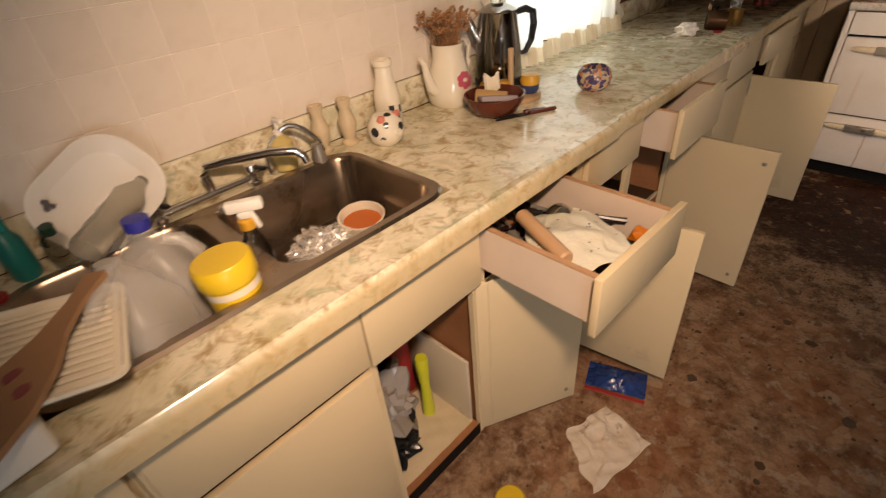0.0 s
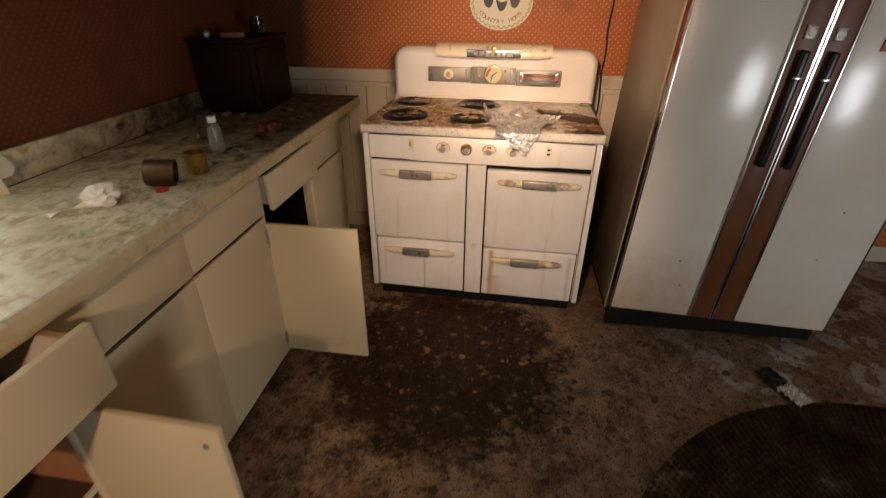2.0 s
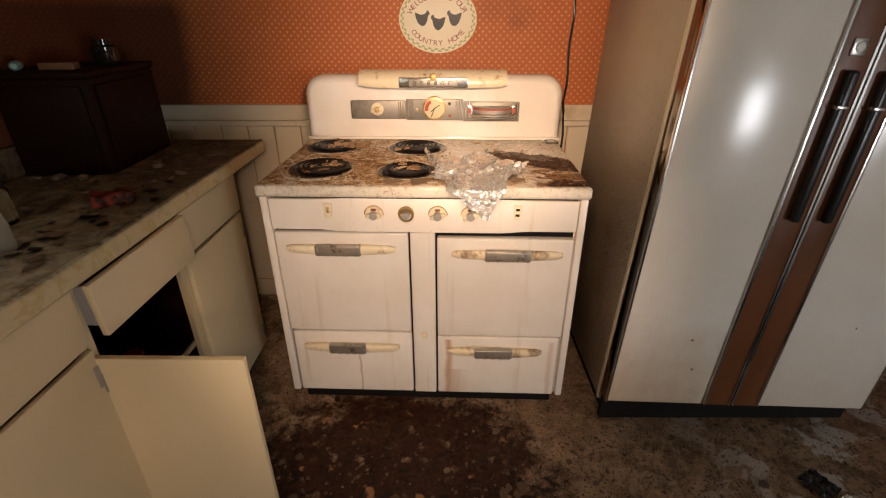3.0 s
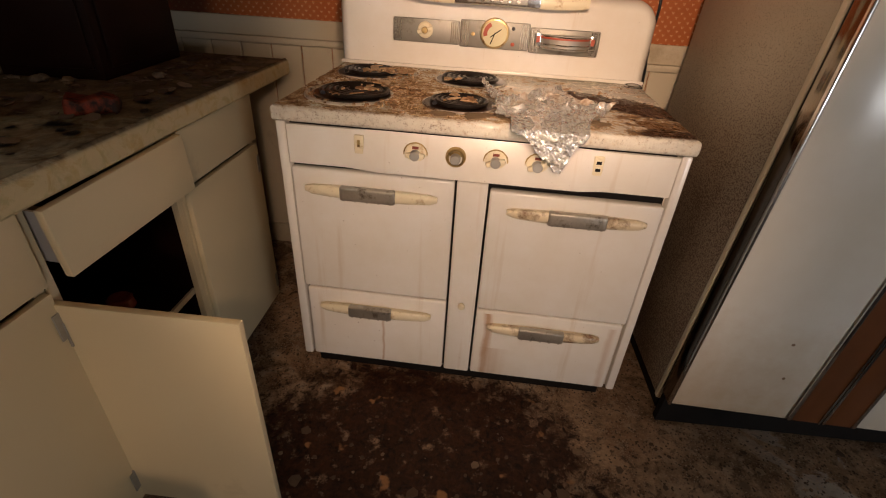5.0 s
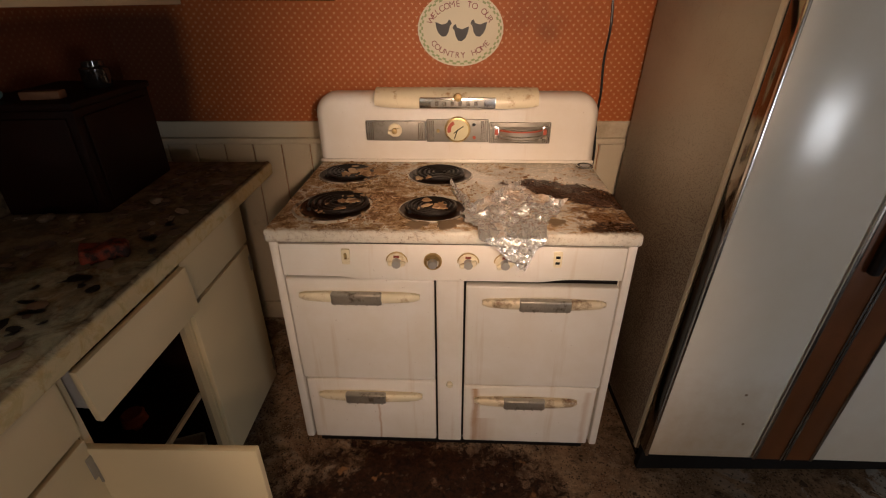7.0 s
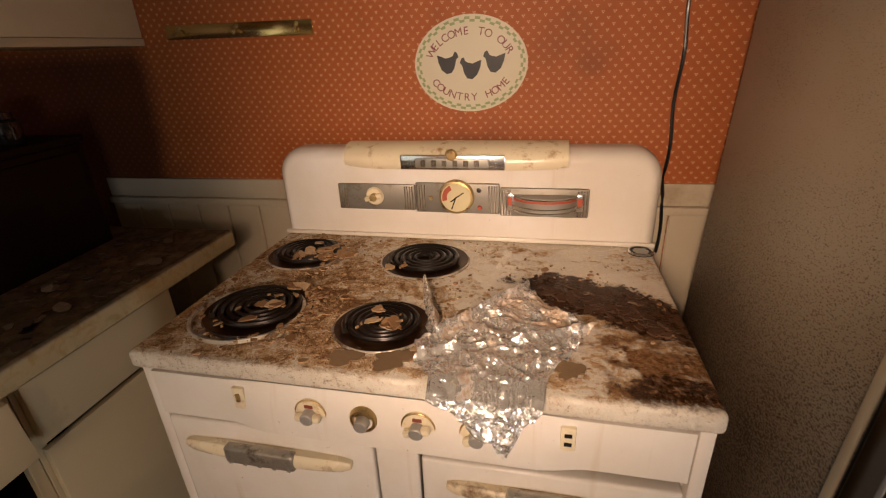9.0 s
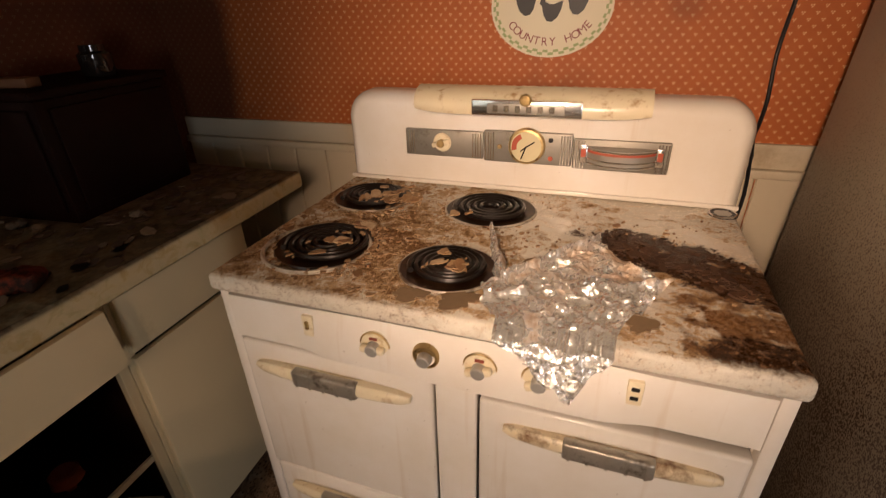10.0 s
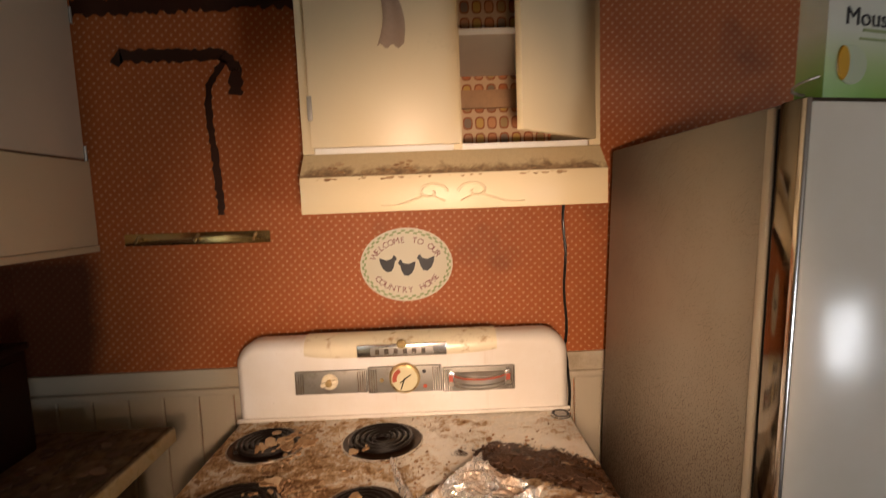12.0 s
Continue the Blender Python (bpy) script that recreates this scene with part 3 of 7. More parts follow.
def door(unit, hinge_y, width, z0, z1, angle, sign):
    """A flat door, hinged at hinge_y; sign 1: it extends along +y when shut. angle: degrees open."""
    dr = part("door", box(B(), 0.001, 0.017, 0.002 if sign > 0 else -width, width if sign > 0 else -0.002, z0, z1, 0.002), cream, unit, "flat cream cabinet door" + (", hanging open" if angle else ""))
    dr.matrix_basis = pose(FX, hinge_y, 0, 0, 0, -angle * sign)
    for z in (z0 + 0.07, z1 - 0.07):
        bm = B()
        box(bm, 0.017, 0.020, 0.004 if sign > 0 else -0.022, 0.022 if sign > 0 else -0.004, z - 0.03, z + 0.03, 0.001, 1)
        tube(bm, [(0.012, 0, z - 0.028), (0.012, 0, z + 0.028)], 0.005)
        part("hinge", bm, dull_metal, dr, "rusty surface hinge")
    if angle:
        for z in (z0 + 0.05, z1 - 0.05):
            part("catch", lathe(B(), [(0, 0.0), (0.007, 0.0), (0.007, -0.004), (0, -0.005)], 10, pose(0.0008, sign * (width - 0.035), z, 0, 90, 0)), dull_metal, dr)
    return dr


pinkish = plain("drawer_side_paint", (0.64, 0.54, 0.44), 0.5, vary=0.12, dirt=((0.40, 0.24, 0.14), 0.24, 7.0))


shelf_brown = plain("brown_board", (0.075, 0.040, 0.022), 0.6, vary=0.5, scale=12, bump=0.2)


def cabinet(y0, y1, label, stiles=(), shelf=False):
    """The body of one base unit between y0 and y1: sides, back, floor, toe kick, face frame."""
    u = thing("base_cabinet", label, "cabinet", group="base cabinets")
    # near-black wood on some inner panels and one shelf paints the shade inside
    part("side_panel", box(B(), CB + 0.01, FX - 0.019, y0 + 0.001, y0 + 0.013, 0.0, 0.855), wood_dark_and_shade if y0 == -2.06 else inside_wood, u)
    part("side_panel", box(B(), CB + 0.01, FX - 0.019, y1 - 0.013, y1 - 0.001, 0.0, 0.855), cream_dull if y1 > 0.3 else wood_dark_and_shade if y1 > -0.1 else inside_wood, u)
    part("back_panel", box(B(), CB + 0.002, CB + 0.009, y0 + 0.001, y1 - 0.001, 0.09, 0.855), inside_wood if y0 < -2.5 else wood_dark_and_shade, u)
    part("cabinet_floor", box(B(), CB + 0.01, FX - 0.004, y0 + 0.025, y1 - 0.025, 0.075, 0.09), inside_wood, u)
    part("toe_kick", box(B(), FX - 0.05, FX - 0.035, y0 + 0.014, y1 - 0.014, 0.0, 0.074), black, u, "black toe kick")
    bm = B()
    for a, b in ((y0 + 0.001, y0 + 0.024), (y1 - 0.024, y1 - 0.001), *stiles):
        box(bm, FX - 0.018, FX, a, b, 0.05, 0.858, 0.001, 1)
    edges = sorted([(y0 + 0.001, y0 + 0.024), (y1 - 0.024, y1 - 0.001), *stiles])
    for (a, b), (c, d) in zip(edges, edges[1:]):
        for z0, z1 in ((0.845, 0.858),):
            box(bm, FX - 0.018, FX - 0.009, b + 0.0003, c - 0.0003, z0, z1)
    part("face_frame", bm, cream, u)
    part("bottom_edge", box(B(), FX - 0.0035, FX - 0.0005, y0 + 0.0245, y1 - 0.0245, 0.046, 0.091), black, u, "black bottom edge")
    if shelf:
        part("shelf_edge", box(B(), FX - 0.0297, FX - 0.022, y0 + 0.014, y1 - 0.014, 0.359, 0.376), cream_dull, u)
        part("shelf", box(B(), CB + 0.02, FX - 0.03, y0 + 0.014, y1 - 0.014, 0.36, 0.375), shelf_brown if y0 < -1 else wood_dark_and_shade, u, "brown shelf with a worn pale edge" if y0 < -1 else "bare shelf, near black with painted shade")
    return u


ZD = (0.055, 0.652)
u = cabinet(-4.30, -3.29, "cream base cabinet with closed doors")
drawer(u, -3.79, -3.30, 0.70, 0.845, 0), drawer(u, -4.29, -3.80, 0.70, 0.845, 0)
door(u, -4.29, 0.49, *ZD, 0, 1), door(u, -3.30, 0.49, *ZD, 0, -1)
u = cabinet(-3.29, -2.53, "cream sink cabinet, one door hanging open on rubbish", stiles=((-2.90, -2.865),))
drawer(u, -3.28, -2.886, 0.675, 0.845, 0), drawer(u, -2.882, -2.54, 0.665, 0.845, 0)
door(u, -3.28, 0.392, *ZD, 0, 1), door(u, -2.545, 0.335, *ZD, 153, -1)
u = cabinet(-2.53, -2.06, "cream base cabinet with a drawer pulled far out")
open_drawer = drawer(u, -2.555, -2.185, 0.69, 0.838, 0.315, -1.5)
door(u, -2.075, 0.44, *ZD, 0, -1)
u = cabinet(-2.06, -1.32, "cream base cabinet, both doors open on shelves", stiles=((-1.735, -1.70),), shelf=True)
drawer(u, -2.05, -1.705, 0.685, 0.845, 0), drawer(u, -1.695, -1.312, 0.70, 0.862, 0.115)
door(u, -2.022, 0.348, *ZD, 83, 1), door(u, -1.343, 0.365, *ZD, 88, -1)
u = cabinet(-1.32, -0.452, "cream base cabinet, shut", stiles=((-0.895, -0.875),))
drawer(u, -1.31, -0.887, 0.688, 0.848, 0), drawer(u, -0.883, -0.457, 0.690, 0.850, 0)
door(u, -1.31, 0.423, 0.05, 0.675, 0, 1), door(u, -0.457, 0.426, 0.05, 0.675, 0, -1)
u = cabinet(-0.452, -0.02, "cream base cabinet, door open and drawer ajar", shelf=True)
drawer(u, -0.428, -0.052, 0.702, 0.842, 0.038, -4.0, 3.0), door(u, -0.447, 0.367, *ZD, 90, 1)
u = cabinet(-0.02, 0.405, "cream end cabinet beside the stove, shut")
drawer(u, -0.01, 0.400, 0.690, 0.850, 0), door(u, 0.400, 0.41, 0.05, 0.675, 0, -1)

# ---- stove ----
grip_metal = plain("worn_grip_metal", (0.50, 0.46, 0.39), 0.36, 0.7, vary=0.35, scale=20, bump=0.2, dirt=((0.10, 0.065, 0.04), 0.36, 26.0))
rusty_cream = plain("rusty_cream", (0.74, 0.62, 0.42), 0.3, vary=0.12, bump=0.05, dirt=((0.17, 0.075, 0.026), 0.45, 17.0))
stove = thing("stove", "old white enamel electric range, rusty, its top crusted with burnt food", "stove", pose(-0.004, 0.045, 0, 0, 0, -1.2) @ Matrix.Diagonal((1.012, 0.94, 0.995, 1)))
bm = B()
box(bm, 0.006, 1.010, 0.035, 0.66, 0.075, 0.868, 0.004)
part("body", bm, enamel, stove)
# thin black sheet over the white body, painting shade into the door gaps
part("gap_shade", box(B(), 0.030, 0.986, 0.0342, 0.0348, 0.080, 0.866), black, stove, "black sheet for the shade in the door gaps")
part("kick_base", box(B(), 0.03, 0.985, 0.07, 0.62, 0.0, 0.075), black, stove, "black recessed base")
for x0, x1 in ((0.0, 0.028), (0.990, 1.016)):
    part("corner_post", box(B(), x0, x1, 0.012, 0.60, 0.075, 0.872, 0.007), enamel, stove)
part("cooktop", box(B(), -0.003, 1.019, -0.006, 0.665, 0.874, 0.912, 0.010, 3), cooktop_mat, stove, "cooktop crusted with burnt food")


def panel_face(u_, v):
    """The control panel bellies out between its two swept ends."""
    x = 0.034 + u_ * 0.950
    e = min(1.0, max(0.0, (0.30 - abs(u_ - 0.5)) / 0.10 + 0.5))
    e = e * e * (3 - 2 * e)
    z0 = 0.766
    z = z0 + v * (0.868 - z0)
    return Vector((x, 0.018 - (0.006 + 0.016 * e * math.sin(min(1.0, (1 - v) * 1.3) * math.pi * 0.5)), z))


part("control_panel", sheet(B(), panel_face, 64, 10, 0.012), enamel, stove)
for nm, x0, x1, z0, z1, y in (("oven_door", 0.031, 0.461, 0.366, 0.752, 0.005), ("oven_door", 0.553, 0.985, 0.354, 0.738, 0.001), ("warming_drawer", 0.036, 0.461, 0.085, 0.358, 0.007), ("warming_drawer", 0.553, 0.980, 0.085, 0.346, 0.006)):
    part(nm, box(B(), x0, x1, y, 0.034, z0, z1, 0.007, 3), enamel, stove)
part("centre_post", box(B(), 0.467, 0.547, 0.004, 0.034, 0.085, 0.756, 0.006, 3), enamel, stove)
part("small_knob", lathe(B(), [(0, 0.016), (0.008, 0.015), (0.011, 0.009), (0.009, 0.0), (0, 0)], 16, pose(0.507, 0.004, 0.358, 90, 0, 0)), old_cream, stove)
for x0, x1, z, g0, g1, rusty in ((0.069, 0.420, 0.699, 0.165, 0.312, 0), (0.600, 0.952, 0.686, 0.705, 0.852, 1), (0.078, 0.418, 0.302, 0.168, 0.300, 0), (0.588, 0.920, 0.292, 0.682, 0.815, 1)):
    n = 20
    rings = []
    for i in range(n + 1):
        t = abs(2 * i / n - 1)
        hz, dep = (0.0115 + 0.0055 * (1 - t ** 3)) * (1.0 if i not in (0, n) else 0.6), (0.014 + 0.010 * (1 - t ** 3)) * (1.0 if i not in (0, n) else 0.75)
        rings.append([Vector((x0 + (x1 - x0) * i / n, q.x, z + q.y)) for q in [Vector((-dep + dep * 0.5 * (1 - math.cos(a)) if a > math.pi else -dep * (0.55 + 0.45 * abs(math.sin(a))), hz * math.cos(a))) for a in [math.pi * (k + 0.5) / 8 for k in range(8)]]] + [Vector((x0 + (x1 - x0) * i / n, 0.004, z - hz * 0.8)), Vector((x0 + (x1 - x0) * i / n, 0.004, z + hz * 0.8))])
    bm = loft(B(), rings)
    h = part("handle", bm, rusty_cream if rusty else old_cream, stove, "yellowed enamel handle bar")
    bm = B()
    box(bm, g0, g1, -0.0265, -0.004, z - 0.0195, z + 0.0195, 0.006, 3)
    for i in range(5):
        x = g0 + 0.012 + i * (g1 - g0 - 0.024) / 4
        box(bm, x - 0.0025, x + 0.0025, -0.0288, -0.006, z - 0.0201, z + 0.0201, 0.005, 2)
    part("grip", bm, grip_metal, h, "worn ribbed metal grip")

for i, x in enumerate((0.361, 0.460, 0.557, 0.657)):
    kz = 0.823
    dial_m = pose(x, -0.009, kz, 90, 0, 0)
    k_ = part("control_knob", lathe(B(), [(0, 0.006), (0.020, 0.006), (0.027, 0.004), (0.0295, 0.0), (0.0295, -0.012), (0, -0.012)], 28, dial_m) if i != 1 else lathe(B(), [(0, 0.003), (0.016, 0.003), (0.019, 0.008), (0.023, 0.008), (0.027, 0.0), (0.027, -0.012), (0, -0.012)], 28, dial_m), old_cream if i != 1 else brass, stove, "cream dial with chrome centre" if i != 1 else "brass-ringed push button with chrome cap")
    if i != 1:
        part("pointer", box(B(), -0.024, 0.024, -0.007, 0.007, 0.006, 0.022, 0.005, 2, dial_m @ pose(0, 0, 0, 0, 0, 8 * i)), old_cream, k_)
        part("red_mark", box(B(), -0.008, 0.008, 0.014, 0.021, 0.0058, 0.0068, 0.0, 1, dial_m), plain("red_mark", (0.20, 0.04, 0.02), 0.5) if i == 0 else bpy.data.materials["red_mark"], k_)
        part("rim", tube(B(), [dial_m @ Vector((0.029 * math.cos(a * 0.2244), 0.029 * math.sin(a * 0.2244), 0.0025)) for a in range(28)], 0.0018, 6, True), brass, k_)
    part("cap", lathe(B(), [(0, 0.0245), (0.0105, 0.024), (0.0122, 0.022), (0.013, 0.006), (0, 0.006)], 20, dial_m), cap_metal, k_)
for x, nm in ((0.219, "switch_plate"), (0.800, "outlet")):
    o = part(nm, box(B(), x - 0.012, x + 0.012, -0.009, 0.016, 0.809, 0.857, 0.003), old_cream, stove)
    if nm == "outlet":
        for z in (0.824, 0.842):
            part("socket", box(B(), x - 0.006, x + 0.006, -0.0095, -0.0085, z - 0.004, z + 0.004), black, o)
    else:
        part("toggle", box(B(), x - 0.004, x + 0.004, -0.014, -0.0085, 0.828, 0.846, 0.002), brass, o)

# backguard
def guard_ring(ins, y, n=10):
    """Outline of the backguard at depth y, drawn in by ins at its top and ends."""
    x0, x1, top, r = -0.010 + ins, 1.032 - ins, 1.166 - ins, max(0.035, 0.078 - ins)
    pts = [Vector((x0, y, 0.914))]
    pts += [Vector((x0 + r - r * math.cos(i / n * math.pi / 2), y, top - r + r * math.sin(i / n * math.pi / 2))) for i in range(n + 1)]
    pts += [Vector((x1 - r + r * math.sin(i / n * math.pi / 2), y, top - r + r * math.cos(i / n * math.pi / 2))) for i in range(n + 1)]
    return pts + [Vector((x1, y, 0.914))]


bm = loft(B(), [guard_ring(0.0, 0.735)] + [guard_ring(0.034 * (1 - math.cos(a)), 0.702 - 0.052 * math.sin(a)) for a in [i / 9 * math.pi / 2 for i in range(10)]])
part("backguard", bm, enamel, stove)
bm = B()
box(bm, -0.006, 1.028, 0.640, 0.652, 0.913, 0.925, 0.004)
part("backguard_foot", bm, enamel, stove)


def canopy(u_, v):
    x = 0.225 + 0.575 * u_
    a = v * math.pi * 0.62
    taper = 1 - 0.14 * abs(2 * u_ - 1) ** 6
    return Vector((x, 0.665 - 0.075 * math.sin(a) * taper, 1.188 - 0.062 * (1 - math.cos(a)) * 0.74 * taper))


lc = part("lamp_canopy", sheet(B(), canopy, 40, 12, 0.004), old_cream, stove, "yellowed lamp canopy with a chrome badge")
bm = B()
box(bm, 0.385, 0.650, 0.580, 0.592, 1.128, 1.166, 0.004)
badge = part("badge", bm, chrome, lc, "chrome badge plate")
part("badge_inset", box(B(), 0.425, 0.610, 0.577, 0.5795, 1.134, 1.158, 0.002), dull_metal, badge)
for i in range(6):
    part("raised_bar", box(B(), 0.440 + i * 0.027, 0.452 + i * 0.027, 0.574, 0.5768, 1.138, 1.154, 0.001, 1), chrome, badge)
part("emblem", lathe(B(), [(0, 0.006), (0.011, 0.005), (0.015, 0.0), (0.012, -0.004), (0, -0.004)], 18, pose(0.518, 0.577, 1.168, 90, 0, 0)), brass, badge)

PY = 0.648
for x0, x1, z0, z1 in ((0.180, 0.402, 0.998, 1.072), (0.404, 0.632, 0.994, 1.078), (0.634, 0.858, 0.990, 1.068)):
    p = part("control_plate", box(B(), x0, x1, PY - 0.010, PY + 0.004, z0, z1, 0.004), steel, stove, "brushed metal control plate")
    for i in range(4):
        for x in (x0 + 0.006 + i * 0.007, x1 - 0.006 - i * 0.007):
            part("rib", box(B(), x - 0.0015, x + 0.0015, PY - 0.0125, PY - 0.0102, z0 + 0.004, z1 - 0.004), chrome, p)
mm = pose(0.288, PY - 0.010, 1.038, 90, 0, 0)
k_ = part("timer_knob", lathe(B(), [(0, 0.006), (0.022, 0.005), (0.026, 0.0), (0, -0.001)], 24, mm), old_cream, stove)
part("pointer", box(B(), -0.026, 0.026, -0.007, 0.007, 0.005, 0.020, 0.004, 2, mm @ pose(0, 0, 0, 0, 0, 15)), old_cream, k_)
part("cap", lathe(B(), [(0, 0.026), (0.009, 0.024), (0.011, 0.02), (0.011, 0.005), (0, 0.005)], 16, mm), brass, k_)
mm = pose(0.518, PY - 0.010, 1.042, 90, 0, 0)
ck = part("oven_clock", lathe(B(), [(0, 0.012), (0.040, 0.011), (0.0405, 0.015), (0.045, 0.014), (0.048, 0.0), (0, 0.0)], 36, mm), brass, stove, "round clock dial with gilt rim")
part("clock_face", lathe(B(), [(0, 0.0135), (0.0395, 0.0128), (0, 0.0125)], 36, mm), plain("clock_face", (0.66, 0.58, 0.36), 0.3), ck)
part("red_zone", slab(B(), [(r * math.cos(a), r * math.sin(a)) for r, aa in ((0.037, range(10)), (0.024, range(9, -1, -1))) for a in [math.radians(115 + k * 9) for k in aa]], 0.0137, 0.0143, mm), plain("faded_red", (0.42, 0.08, 0.04), 0.5), ck)
for a, l in ((35, 0.026), (-110, 0.034), (-140, 0.018)):
    part("clock_hand", box(B(), -0.004, l, -0.0016, 0.0016, 0.0145, 0.0158, 0.0, 1, mm @ pose(0, 0, 0, 0, 0, a)), black, ck)
for x, z, mt in ((0.578, 1.060, black_plastic), (0.580, 1.012, bpy.data.materials["faded_red"]), (0.447, 1.036, brass)):
    part("pilot_light", lathe(B(), [(0, 0.005), (0.005, 0.004), (0.0065, 0.0), (0, 0)], 12, pose(x, PY - 0.010, z, 90, 0, 0)), mt, stove)
bm = B()
lathe(bm, [(0, 0.022), (0.085, 0.022), (0.085, -0.022), (0, -0.022)], 40, pose(0.747, PY + 0.010, 1.030), 1.0, 0.78)
dr_ = part("thermostat_drum", bm, dull_metal, stove, "curved thermostat drum dial")
part("drum_band", lathe(B(), [(0.0865, 0.010), (0.0868, 0.004)], 40, pose(0.747, PY + 0.010, 1.036), 1.0, 0.78), bpy.data.materials["faded_red"], dr_)
for dz in (-0.017, -0.006, 0.018):
    part("drum_ring", tube(B(), [(0.747 + 0.086 * math.cos(a * 0.157), PY + 0.010 + 0.0672 * math.sin(a * 0.157), 1.030 + dz) for a in range(40)], 0.002, 6, True), chrome, dr_)
for x in (0.660, 0.835):
    part("drum_bracket", box(B(), x - 0.010, x + 0.010, PY - 0.020, PY - 0.008, 1.010, 1.056, 0.004), chrome, stove)
    part("red_window", box(B(), x - 0.006, x + 0.006, PY - 0.0215, PY - 0.0203, 1.026, 1.046), bpy.data.materials["faded_red"], stove)

# burners
coil_mat = plain("burner_coil", (0.020, 0.014, 0.011), 0.34, 0.3, vary=0.5, bump=0.2)
ring_mat = plain("dirty_ring", (0.66, 0.60, 0.50), 0.35, 0.5, vary=0.2, bump=0.1, dirt=((0.10, 0.05, 0.02), 0.46, 18.0))
pan_mat = plain("drip_pan", (0.11, 0.055, 0.024), 0.3, 0.3, vary=0.5, bump=0.4, dirt=((0.022, 0.009, 0.004), 0.58, 14.0))
for x, y, r in ((0.168, 0.183, 0.108), (0.4505, 0.159, 0.090), (0.137, 0.488, 0.098), (0.460, 0.485, 0.104)):
    bm = B()
    lathe(bm, [(0.0, 0.9125), (r - 0.022, 0.9128), (r - 0.006, 0.916), (r + 0.006, 0.917), (r + 0.009, 0.9122)], 40, pose(x, y, 0))
    bu = part("burner", bm, pan_mat, stove, "scorched drip pan with a spiral coil")
    slip = (-0.014, -0.020, 0.0) if r == 0.108 else (0, 0, 0)  # one ring has slid out from under its coil
    part("trim_ring", tube(B(), [(x + slip[0] + (r + 0.007) * math.cos(a * 0.1309), y + slip[1] + (r + 0.007) * math.sin(a * 0.1309), 0.9150) for a in range(48)], 0.0052 if r == 0.108 else 0.0028, 6, True), ring_mat, bu, "thin dirty chrome ring")
    turns = 4.6
    pts = [(x + (0.016 + (r - 0.030) * s / 160) * math.cos(s / 160 * turns * 2 * math.pi), y + (0.016 + (r - 0.030) * s / 160) * math.sin(s / 160 * turns * 2 * math.pi), 0.9225) for s in range(161)]
    part("coil", tube(B(), pts, 0.0062, 7), coil_mat, bu, "black spiral heating coil")
vm = pose(0.990, 0.610, 0.9125)
v_ = part("vent_cap", lathe(B(), [(0.0, 0.002), (0.024, 0.002), (0.026, 0.005), (0.030, 0.004), (0.031, -0.001)], 28, vm), black_plastic, stove, "round chrome-rimmed oven vent")
part("rim", tube(B(), [vm @ Vector((0.029 * math.cos(a * 0.2244), 0.029 * math.sin(a * 0.2244), 0.004)) for a in range(28)], 0.0025, 6, True), chrome, v_)
for i in range(4):
    w = 0.020 - 0.004 * abs(i - 1.5)
    part("slat", box(B(), -w, w, -0.014 + i * 0.009, -0.011 + i * 0.009, 0.003, 0.0055, 0.0, 1, vm), dull_metal, v_)

# ---- fridge, leaning a little ----
door_edge = plain("door_edge_metal", (0.20, 0.175, 0.14), 0.11, 1.0, vary=0.2, bump=0.02)
fridge = thing("fridge", "white side-by-side fridge with brown wood trim, rust-specked sides", "fridge", pose(1.152, -0.044, -0.026, 0, 2.4, 0.6))
FT = 1.745  # height of the doors


def fridge_foot(x0, x1, y0, y1, top):
    """A base that reaches the floor although the fridge leans."""
    low = [(x, 0.031 + x * 0.0437) for x in (x0, x1)]
    return slab(B(), [low[0], low[1], (x1, top), (x0, top)], -y1, -y0, Matrix(((1, 0, 0, 0), (0, 0, -1, 0), (0, 1, 0, 0), (0, 0, 0, 1))))


